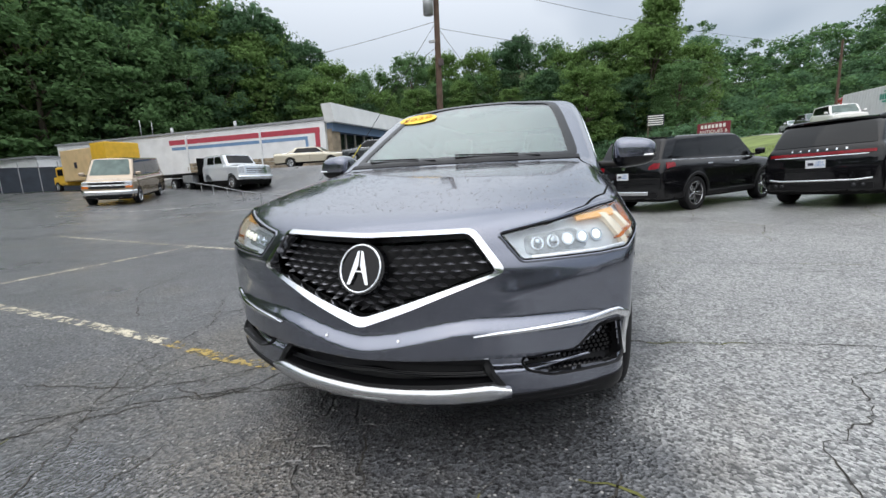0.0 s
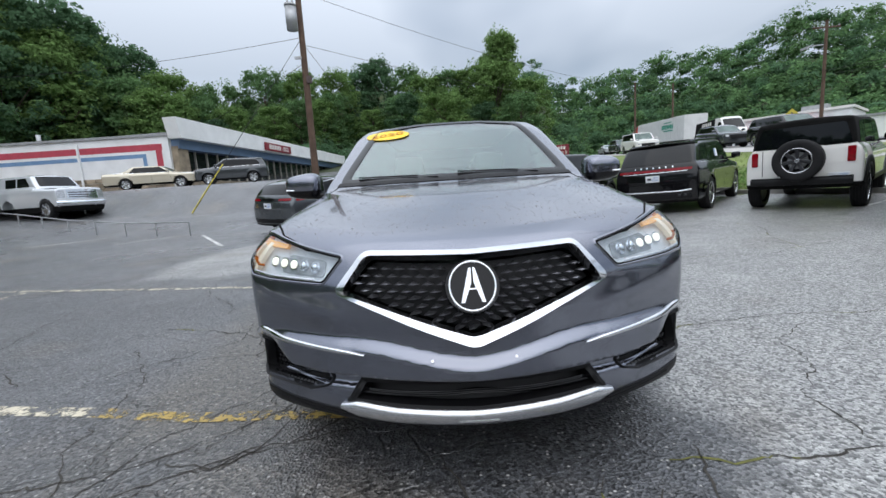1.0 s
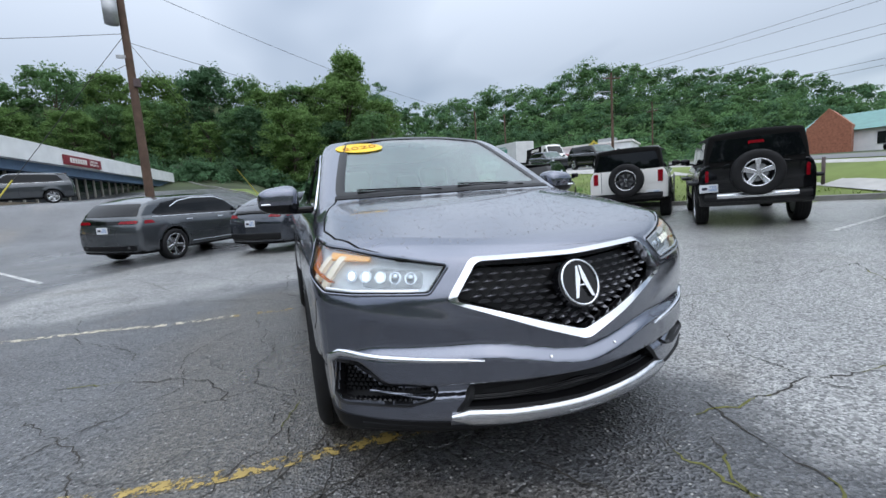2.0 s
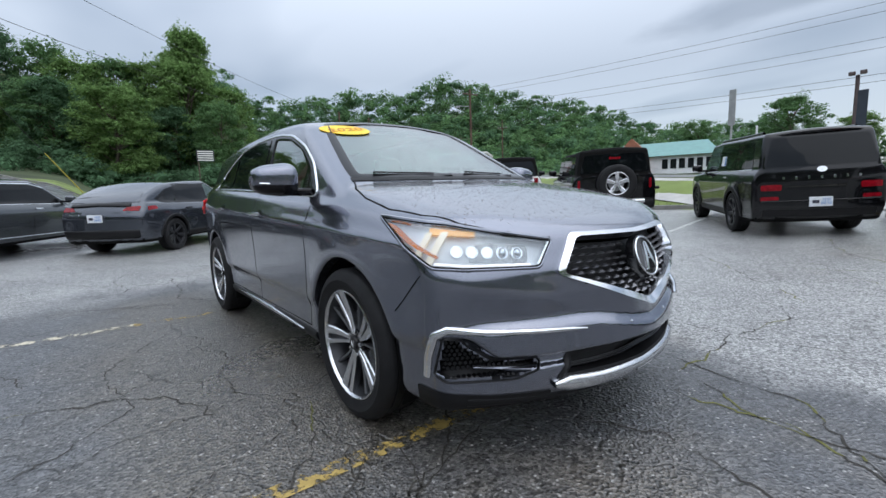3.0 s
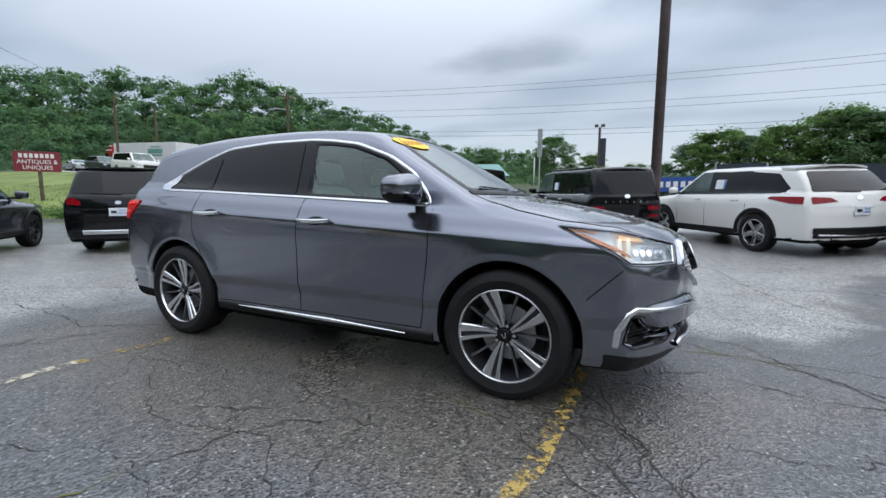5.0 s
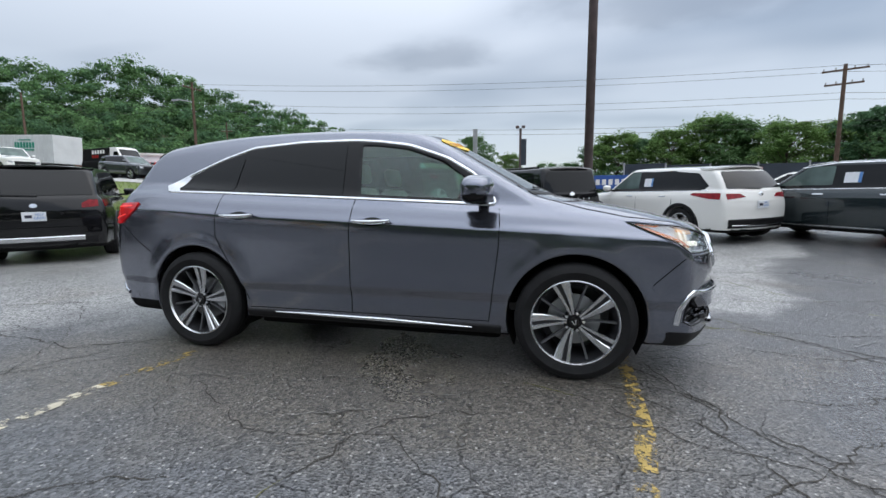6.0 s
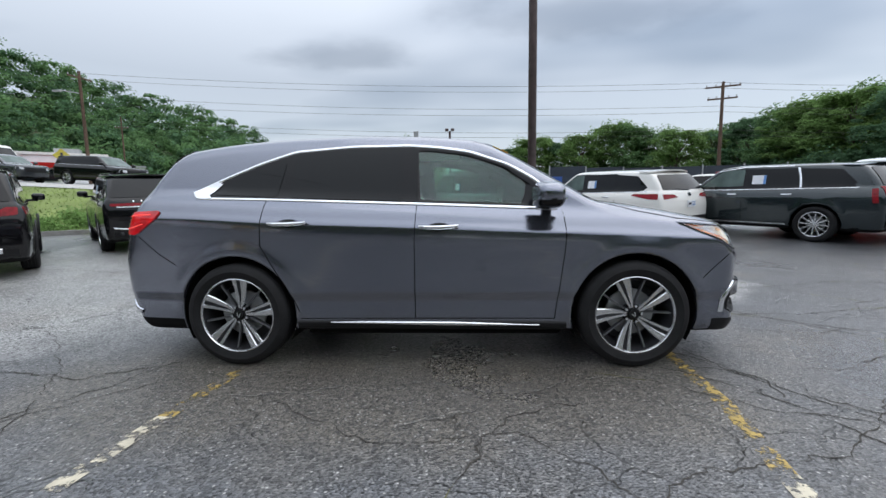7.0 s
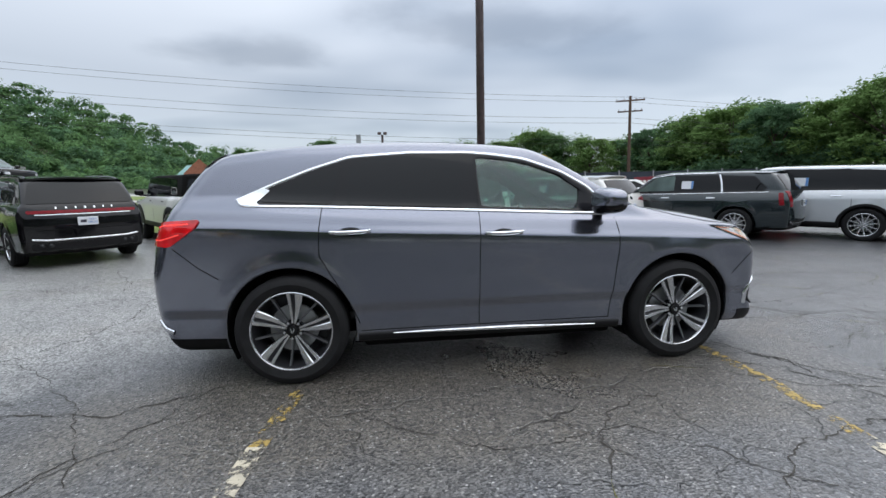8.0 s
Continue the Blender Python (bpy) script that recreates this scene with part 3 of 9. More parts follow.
def surface_net(f, lo, hi, step):
    """The zero surface of f over a box, as quads; its points are drawn on to the surface."""
    ax = [np.arange(l, h + step, step) for l, h in zip(lo, hi)]
    g = np.stack(np.meshgrid(*ax, indexing="ij"), -1)
    val = f(g[..., 0], g[..., 1], g[..., 2])
    ins = val < 0
    n = np.array(ins.shape) - 1
    cnt = np.zeros(n, int)
    acc = np.zeros((*n, 3))
    num = np.zeros(n)
    for dx in (0, 1):
        for dy in (0, 1):
            for dz in (0, 1):
                cnt += ins[dx:dx + n[0], dy:dy + n[1], dz:dz + n[2]]
    for axis in range(3):
        a = [slice(0, None)] * 3; b = [slice(0, None)] * 3
        a[axis] = slice(0, -1); b[axis] = slice(1, None)
        va, vb = val[tuple(a)], val[tuple(b)]
        cross = (va < 0) != (vb < 0)
        t = np.where(cross, va / (va - vb + 1e-12), 0)
        p = g[tuple(a)] + 0
        p[..., axis] += t * step
        p *= cross[..., None]
        o = [k for k in range(3) if k != axis]
        for d0 in (0, 1):
            for d1 in (0, 1):
                sl = [slice(0, n[k]) for k in range(3)]
                sl[o[0]] = slice(d0, d0 + n[o[0]]); sl[o[1]] = slice(d1, d1 + n[o[1]])
                acc += p[tuple(sl)]
                num += cross[tuple(sl)]
    live = (cnt > 0) & (cnt < 8)
    vid = -np.ones(n, int)
    vid[live] = np.arange(live.sum())
    verts = acc[live] / num[live][:, None]
    quads = []
    for axis in range(3):
        a = [slice(0, None)] * 3; b = [slice(0, None)] * 3
        a[axis] = slice(0, -1); b[axis] = slice(1, None)
        ia, ib = ins[tuple(a)], ins[tuple(b)]
        i = np.argwhere(ia != ib)
        flip = ia[tuple(i.T)]
        o = [(axis + 1) % 3, (axis + 2) % 3]
        ok = (i[:, o[0]] > 0) & (i[:, o[1]] > 0) & (i[:, o[0]] < n[o[0]]) & (i[:, o[1]] < n[o[1]])
        i, flip = i[ok], flip[ok]
        e0, e1 = np.zeros(3, int), np.zeros(3, int)
        e0[o[0]] = 1; e1[o[1]] = 1
        q = np.stack([vid[tuple((i - e0 - e1).T)], vid[tuple((i - e1).T)], vid[tuple(i.T)], vid[tuple((i - e0).T)]], -1)
        q = np.where(flip[:, None], q, q[:, ::-1])
        quads.append(q[(q >= 0).all(1)])
    for _ in range(3):
        v = f(*verts.T)
        gr = grad(f, verts)
        verts = verts - (np.clip(v, -step, step) / (np.sum(gr * gr, 1) + 1e-6))[:, None] * gr
    return verts, np.concatenate(quads)


def grad(f, p, h=2e-3):
    out = np.empty_like(p)
    for k in range(3):
        a, b = p.copy(), p.copy()
        a[:, k] += h; b[:, k] -= h
        out[:, k] = (f(*a.T) - f(*b.T)) / (2 * h)
    return out


def cast(f, p, d, far=1.6):
    """Where rays from p along -d, from far outside, first meet the solid."""
    d = np.asarray(d, float) / np.linalg.norm(d)
    p = np.asarray(p, float)
    start = p + d * far
    t = np.zeros(len(p))
    lo = t.copy()
    hit = np.zeros(len(p), bool)
    for _ in range(60):
        v = f(*(start - d * t[:, None]).T)
        hit |= v < 0
        if hit.all():
            break
        lo = np.where(hit, lo, t)
        t = np.where(hit, t, t + np.clip(v * 0.8, 0.006, 0.4))
    hi = t
    for _ in range(16):
        mid = (lo + hi) / 2
        inside = f(*(start - d * mid[:, None]).T) < 0
        hi = np.where(inside, mid, hi)
        lo = np.where(inside, lo, mid)
    return start - d * hi[:, None]


def inside_poly(px, py, poly):
    out = np.zeros(px.shape, bool)
    n = len(poly)
    for i in range(n):
        x0, y0 = poly[i]; x1, y1 = poly[(i + 1) % n]
        c = ((y0 > py) != (y1 > py)) & (px < (x1 - x0) * (py - y0) / (y1 - y0 + 1e-12) + x0)
        out ^= c
    return out


def rounded(poly, r=0.02, n=4):
    """The polygon with its corners rounded."""
    out = []
    k = len(poly)
    for i in range(k):
        p0, p1, p2 = (Vector(poly[(i + j) % k]) for j in (-1, 0, 1))
        a, b = p0 - p1, p2 - p1
        q = min(r, a.length * 0.45, b.length * 0.45)
        s, e = p1 + a.normalized() * q, p1 + b.normalized() * q
        for j in range(n + 1):
            t = j / n
            out.append(tuple((1 - t) ** 2 * s + 2 * t * (1 - t) * p1 + t * t * e))
    return out


def dense(poly, step, closed=True):
    out = []
    k = len(poly)
    for i in range(k if closed else k - 1):
        a, b = Vector(poly[i]), Vector(poly[(i + 1) % k])
        n = max(1, int((b - a).length / step))
        out += [tuple(a.lerp(b, j / n)) for j in range(n)]
    if not closed:
        out.append(tuple(poly[-1]))
    return out


class Body:
    """A vehicle's outer solid, x ahead and z up, and the pieces that lie on it. Pieces are outlined in a plane seen along a direction d:
    u runs across it (to the rear on the flank, to -y on the front), v is height (x on the top)."""
    VIEWS = {"side": ((0, -1, 0), (1, 0, 0)), "front": ((1, 0, 0), (0, 1, 0)), "rear": ((-1, 0, 0), (0, 1, 0)), "top": ((0, 0, 1), (1, 0, 0))}

    def __init__(self, f):
        self.f = f

    def axes(self, view):
        if isinstance(view, str):
            d, u = self.VIEWS[view]
        else:
            d = view
            u = (-view[1], view[0], 0)
        d, u = np.array(d, float), np.array(u, float)
        d, u = d / np.linalg.norm(d), u / np.linalg.norm(u)
        v = np.array((0, 1.0, 0)) if abs(d[2]) > 0.9 else np.array((0, 0, 1.0))
        return d, u, v

    def place(self, uv, view):
        d, u, v = self.axes(view)
        uv = np.asarray(uv, float)
        p = uv[:, :1] * u + uv[:, 1:] * v
        p = cast(self.f, p, d, 3.2)
        g = grad(self.f, p)
        return p, g / np.linalg.norm(g, axis=1)[:, None]

    def patch(self, name, poly, view, material, parent, lift=0.003, thick=0.012, step=0.03, mirror=False, label="", hole=None, tilt=0.0):
        """A curved plate on the body, bounded by poly (and, as a ring, by hole, which has as many corners)."""
        if hole is not None:
            return self._ring(name, poly, hole, view, material, parent, lift, thick, mirror, label, step, tilt)
        poly = dense(poly, step)
        a = np.array(poly)
        bm = bmesh.new()
        bv = [bm.verts.new((x, y, 0)) for x, y in poly]
        face = bm.faces.new(bv)
        lo, hi = a.min(0), a.max(0)
        # cut the outline by a grid so that the plate can follow the body's curve
        for k in (0, 1):
            for c in np.arange(lo[k] + step, hi[k], step):
                co, no = [0, 0, 0], [0, 0, 0]
                co[k], no[k] = c, 1
                bmesh.ops.bisect_plane(bm, geom=bm.verts[:] + bm.edges[:] + bm.faces[:], plane_co=co, plane_no=no, dist=1e-5)
        bm.verts.ensure_lookup_table(); bm.verts.index_update()
        uv = np.array([v.co[:2] for v in bm.verts])
        faces = [[v.index for v in fc.verts] for fc in bm.faces]
        rim = [(e.verts[0].index, e.verts[1].index) for e in bm.edges if e.is_boundary]
        bm.free()
        p, n = self.place(uv, view)
        return self._solid(name, p, n, faces, rim, material, parent, lift, thick, mirror, label)

    def _ring(self, name, outer, inner, view, material, parent, lift, thick, mirror, label, step, tilt):
        if len(outer) == len(inner):
            # the same corners in both outlines: pair them edge by edge
            o, i = [], []
            for j in range(len(outer)):
                a, b, c, d = (Vector(q) for q in (outer[j], outer[(j + 1) % len(outer)], inner[j], inner[(j + 1) % len(outer)]))
                cnt = max(1, int((b - a).length / step))
                o += [tuple(a.lerp(b, q / cnt)) for q in range(cnt)]
                i += [tuple(c.lerp(d, q / cnt)) for q in range(cnt)]
            o, i = np.array(o), np.array(i)
            k = len(o)
        else:
            outer, inner = dense(outer, step), dense(inner, step)

            def resample(pl, k):
                pl = np.array(pl + [pl[0]])
                s = np.r_[0, np.cumsum(np.linalg.norm(np.diff(pl, axis=0), axis=1))]
                t = np.linspace(0, s[-1], k, endpoint=False)
                return np.stack([np.interp(t, s, pl[:, 0]), np.interp(t, s, pl[:, 1])], -1)
            k = len(outer)
            o, i = resample(outer, k), resample(inner, k)
            i = np.roll(i, -np.argmin(np.linalg.norm(i - o[0], axis=1)), axis=0)
        m = (o + i) / 2
        uv = np.concatenate([o, m, i])
        faces = [(j, (j + 1) % k, k + (j + 1) % k, k + j) for j in range(k)] + [(k + j, k + (j + 1) % k, 2 * k + (j + 1) % k, 2 * k + j) for j in range(k)]
        rim = [(j, (j + 1) % k) for j in range(k)] + [(2 * k + j, 2 * k + (j + 1) % k) for j in range(k)]
        p, n = self.place(uv, view)
        lean = tilt * (np.tile(m[:, 1], 3) - uv[:, 1])
        return self._solid(name, p, n, faces, rim, material, parent, lift + lean, thick, mirror, label, crown=() if tilt else range(k, 2 * k))

    def _solid(self, name, p, n, faces, rim, material, parent, lift, thick, mirror, label, crown=()):
        up = np.full(len(p), 1.0) * lift
        for j in crown:
            up[j] += 0.006
        top, low = p + n * up[:, None], p + n * (np.min(lift) - thick)
        k = len(p)
        v = np.concatenate([top, low])
        f = [tuple(fc) for fc in faces] + [tuple(i + k for i in reversed(fc)) for fc in faces] + [(a, b, b + k, a + k) for a, b in rim]
        obs = []
        for s in ((1, -1) if mirror else (1,)):
            vv = v * np.array((1, s, 1))
            bm = bmesh.new()
            bvs = [bm.verts.new(q) for q in vv]
            for fc in f:
                try:
                    bm.faces.new([bvs[i] for i in fc])
                except ValueError:
                    pass
            ob = part(name, bm, material, parent, label, smooth=True)
            obs.append(ob)
            self._sharp(ob)
        return obs

    @staticmethod
    def _sharp(ob):
        me = ob.data
        bm = bmesh.new()
        bm.from_mesh(me)
        for e in bm.edges:
            if len(e.link_faces) == 2 and e.calc_face_angle(0) > radians(40):
                e.smooth = False
        bm.to_mesh(me)
        bm.free()

    def strip(self, name, line, view, width, material, parent, lift=0.002, thick=0.006, step=0.03, mirror=False, label="", closed=False, taper=None):
        """A narrow band along a line on the body: a seam, a moulding, a chrome strip."""
        pts = dense(line, step, closed)
        p, n = self.place(np.array(pts), view)
        if closed:
            d = np.roll(p, -1, 0) - np.roll(p, 1, 0)
        else:
            d = np.gradient(p, axis=0)
        d /= np.linalg.norm(d, axis=1)[:, None] + 1e-9
        c = np.cross(n, d)
        c /= np.linalg.norm(c, axis=1)[:, None] + 1e-9
        k = len(p)
        w = np.full(k, width / 2) if taper is None else width / 2 * np.interp(np.linspace(0, 1, k), *taper)
        w = w[:, None]
        # rounded top of four edges
        rows = [p - c * w + n * (lift - thick), p - c * w + n * lift * 0.6, p - c * w * 0.5 + n * lift, p + c * w * 0.5 + n * lift, p + c * w + n * lift * 0.6, p + c * w + n * (lift - thick)]
        v = np.concatenate(rows)
        f = []
        m = k if closed else k - 1
        for r in range(5):
            for j in range(m):
                jj = (j + 1) % k
                f.append((r * k + j, r * k + jj, (r + 1) * k + jj, (r + 1) * k + j))
        obs = []
        for s in ((1, -1) if mirror else (1,)):
            bm = bmesh.new()
            bvs = [bm.verts.new(q) for q in v * np.array((1, s, 1))]
            for fc in f:
                bm.faces.new([bvs[i] for i in fc])
            obs.append(part(name, bm, material, parent, label, smooth=True))
        return obs


def car_solid(P):
    """The solid of a car from its curves: plan, section, hood, belt, roof, nose and tail."""
    wsec, plan, hood, belt, roof, gw = P["wsec"], P["plan"], P["hood"], P["belt"], P["roof"], P["gw"]
    fprof, rprof = P["fprof"], P["rprof"]
    xf, xr, fb, rb = P["xf"], P["xr"], P.get("fbow", 0.42), P.get("rbow", 0.28)
    wx, wz, wsl, wb = P["ws"]
    cut = P.get("cowl", 1.0)
    wheels, ar, wheel_z = P["axles"], P["arch"], P["wheel_z"]
    zbot = P.get("zbot", 0.24)
    kc = P.get("crown", 0.02)
    kr = P.get("edge", 0.07)

    def f(x, y, z):
        Y = np.abs(y)
        zb = belt(x)
        zz = z - (zb - 1.15) * ss(0.7, 1.0, z)
        W = wsec(zz) + plan(x)
        rr = [np.hypot(x - a, z - wheel_z) for a in wheels]
        for r in rr:
            W = W + 0.013 * np.exp(-((r - ar - 0.02) / 0.075) ** 2) * ss(0.15, 0.5, z)
        H = np.where(x > cut, hood(x) - kc * (Y / 0.75) ** 2 - 0.06 * (Y / 0.93) ** 8, zb + 0.03)
        low = smax((Y - W) * 0.96, (z - H) * 0.93, P.get("shoulder", 0.045))
        low = smax(low, (x - (xf - fb * Y * Y + fprof(z) + (P["fmod"](Y, z) if "fmod" in P else 0.0))) * 0.9, P.get("nose", 0.06))
        R = xr + rb * Y * Y + rprof(z)
        low = smax(low, (R - x) * 0.92, 0.07)
        low = smax(low, (zbot(x) if callable(zbot) else zbot) - z, 0.04)
        g = smax((Y - gw(z) - 0.35 * plan(x)) * 0.95, (z - (roof(x) - P.get("rcrown", 0.035) * (Y / 0.6) ** 2)) * 0.97, kr)
        g = smax(g, (x - (wx - (z - wz) * wsl - wb * Y * Y)) * (1 / np.sqrt(1 + wsl * wsl)), 0.05)
        g = smax(g, (R - x) * 0.75, 0.07)
        g = smax(g, 0.9 - z, 0.02)
        out = smin(low, g, P.get("blend", 0.025))
        for r in rr:
            out = smax(out, -np.maximum(r - ar, 0.60 - Y), 0.010)
        return out
    return f


def hull(name, body, lo, hi, step, material, parent, holes=(), dark=None, label=""):
    """The body shell, open where windows and lamps sit; wheel wells and belly are of the second material."""
    f = body.f
    v, q = surface_net(f, (lo[0], -0.0001 + lo[1], lo[2]), hi, step)
    n = grad(f, v)
    n /= np.linalg.norm(n, axis=1)[:, None] + 1e-9
    c, cn = v[q].mean(1), n[q].mean(1)
    keep = np.ones(len(q), bool)
    for poly, view, both in holes:
        d, u, w = body.axes(view)
        for s in ((1, -1) if both else (1,)):
            m = np.array((1, s, 1))
            cc, nn = c * m, cn * m
            keep &= ~(inside_poly(cc @ u, cc @ w, poly) & (nn @ d > 0.12))
    q, c, cn = q[keep], c[keep], cn[keep]
    me = bpy.data.meshes.new(name)
    used = np.unique(q)
    remap = np.zeros(len(v), int); remap[used] = np.arange(len(used))
    v, q, n = v[used], remap[q], n[used]
    me.from_pydata(v.tolist(), [], q.tolist())
    me.materials.append(material)
    me.polygons.foreach_set("use_smooth", [True] * len(q))
    if dark is not None:
        me.materials.append(M["under"])
        me.polygons.foreach_set("material_index", dark(c, cn).astype(int))
    me.normals_split_custom_set_from_vertices(n.tolist())
    ob = new(name, me)
    ob.parent = parent
    if label:
        tagged(ob, label)
    return ob


def lathe(prof, seg, axis_y=True):
    """Points and faces of a turned ring; prof is (radius, along) pairs, turned round the y axis."""
    k = len(prof)
    v, f = [], []
    for i in range(seg):
        a = 2 * math.pi * i / seg
        for r, w in prof:
            v.append((r * math.cos(a), w, r * math.sin(a)))
    for i in range(seg):
        for j in range(k - 1):
            a, b = i * k + j, ((i + 1) % seg) * k + j
            f.append((a, a + 1, b + 1, b))
    return v, f


def turned(name, prof, seg, material, parent, label=""):
    v, f = lathe(prof, seg)
    bm = bmesh.new()
    bv = [bm.verts.new(p) for p in v]
    for fc in f:
        bm.faces.new([bv[i] for i in fc])
    ob = part(name, bm, material, parent, label, smooth=True)
    Body._sharp(ob)
    return ob


def spoke_mesh(bm, ang, r0, r1, w0, w1, depth, y0, y1, twist=0.0):
    """One tapering spoke from radius r0 to r1, its face at y0 by the hub and y1 by the rim (outer side is -y)."""
    rows = []
    for t in (0.0, 0.25, 0.5, 0.75, 1.0):
        r = r0 + (r1 - r0) * t
        w = (w0 + (w1 - w0) * t) / 2
        a = ang + twist * t
        y = y0 + (y1 - y0) * t ** 1.5
        ca, sa = math.cos(a), math.sin(a)
        row = []
        for s, dy in ((-1, depth), (-1, 0.006), (-0.72, 0.0), (0.72, 0.0), (1, 0.006), (1, depth)):
            row.append(bm.verts.new((r * ca - s * w * sa, y + dy, r * sa + s * w * ca)))
        rows.append(row)
    for a, b in zip(rows, rows[1:]):
        for j in range(5):
            bm.faces.new((a[j], a[j + 1], b[j + 1], b[j]))


def wheel(parent, x, y, z, R, rim_r, width, style, spin=0.0):
    """A wheel under a car: tyre, rim, spokes, hub cap. Outer side faces away from the car's middle."""
    w = empty("wheel")
    w.parent = parent
    w.matrix_basis = Matrix.Translation((x, y, z)) @ (Matrix() if y < 0 else Matrix.Rotation(math.pi, 4, "Z")) @ Matrix.Rotation(spin, 4, "Y")
    h = width / 2
    seg = 64 if style == "hero" else 40
    tyre = [(rim_r - 0.005, -h * 0.80), (rim_r + 0.006, -h * 0.93), (rim_r + 0.02, -h * 0.97), (rim_r + 0.035, -h * 1.0), ((rim_r + R) / 2, -h * 1.06), (R - 0.035, -h * 1.0), (R - 0.014, -h * 0.90), (R - 0.004, -h * 0.78)]
    for g in (-0.55, -0.15, 0.25, 0.62):
        tyre += [(R, h * (g - 0.12)), (R, h * (g - 0.03)), (R - 0.009, h * (g - 0.02)), (R - 0.009, h * (g + 0.02)), (R, h * (g + 0.03))]
    tyre += [(R - 0.004, h * 0.80), (R - 0.03, h), (rim_r, h * 0.9)]
    turned("tyre", tyre, seg, M["rubber"], w)
    silver, dark = M["alloy"], M["alloy_dark"]
    lip = 0.005 if style == "hero" else 0.012
    rim = [(rim_r + 0.004, -h * 0.94), (rim_r - 0.002, -h * 0.96), (rim_r - lip, -h * 0.93), (rim_r - lip - 0.004, -h * 0.84)]
    lip_mat = dark if style == "dark" else silver
    turned("rim_lip", rim, seg, lip_mat, w)
    barrel = [(rim_r - lip - 0.003, -h * 0.85), (rim_r - 0.035, -h * 0.3), (rim_r - 0.04, h * 0.8), (0.17, h * 0.82), (0.0, h * 0.82)]
    turned("rim_barrel", barrel, seg, dark, w)
    rotor = [(0.0, -0.005), (0.165, -0.005), (0.165, 0.02)]
    turned("brake_disc", rotor, 40, M["galv"], w)
    yh = -h * 0.62
    if style == "hero":
        for i in range(5):
            a = 2 * math.pi * i / 5 + math.pi / 2
            for s, w1, tw in ((1, 0.030, 0.05), (-1, 0.056, 0.11)):
                bm = bmesh.new()
                spoke_mesh(bm, a + s * 0.160 - 0.06, 0.046, rim_r - 0.003, 0.016, w1, 0.040, yh, -h * 0.88, tw)
                part("spoke", bm, silver, w, smooth=False)
            bm = bmesh.new()
            spoke_mesh(bm, a - 0.03, 0.05, rim_r - 0.006, 0.014, 0.085, 0.02, yh + 0.012, -h * 0.74, 0.05)
            part("spoke_web", bm, dark, w)
            bm = bmesh.new()
            spoke_mesh(bm, a + math.pi / 5 + 0.04, 0.05, rim_r - 0.012, 0.013, 0.016, 0.03, yh + 0.014, -h * 0.68, -0.06)
            part("inner_spoke", bm, M["alloy_grey"], w)
    else:
        n = {"five": 5, "multi": 12, "dark": 7, "beadlock": 7, "six": 6, "steel": 8}.get(style, 6)
        for i in range(n):
            a = 2 * math.pi * i / n + math.pi / 2
            bm = bmesh.new()
            wide = {"multi": (0.03, 0.035), "five": (0.06, 0.10)}.get(style, (0.05, 0.075))
            spoke_mesh(bm, a, 0.04, rim_r - 0.006, wide[0], wide[1], 0.03, yh, -h * 0.84)
            part("spoke", bm, dark if style in ("dark", "beadlock") else silver, w)
    hub = [(0.0, yh - 0.012), (0.030, yh - 0.012), (0.034, yh - 0.008), (0.036, yh), (0.062, yh + 0.002), (0.068, yh + 0.012), (0.07, yh + 0.05)]
    turned("hub_cap", hub, 32, M["gloss_black"] if style in ("hero", "dark") else silver, w)
    if style == "hero":
        for s in (-1, 1):
            bm = bmesh.new()
            box(bm, (s * 0.008, yh - 0.014, 0.0), (0.006, 0.004, 0.032), 0.001, Matrix.Rotation(s * 0.30, 4, "Y"))
            part("cap_emblem", bm, M["chrome"], w)
        for i in range(5):
            a = 2 * math.pi * (i + 0.5) / 5 + math.pi / 2
            bm = bmesh.new()
            rod(bm, (0.057 * math.cos(a), yh + 0.012, 0.057 * math.sin(a)), (0.057 * math.cos(a), yh - 0.008, 0.057 * math.sin(a)), 0.010, 6)
            part("lug_nut", bm, M["chrome"], w)
    return w

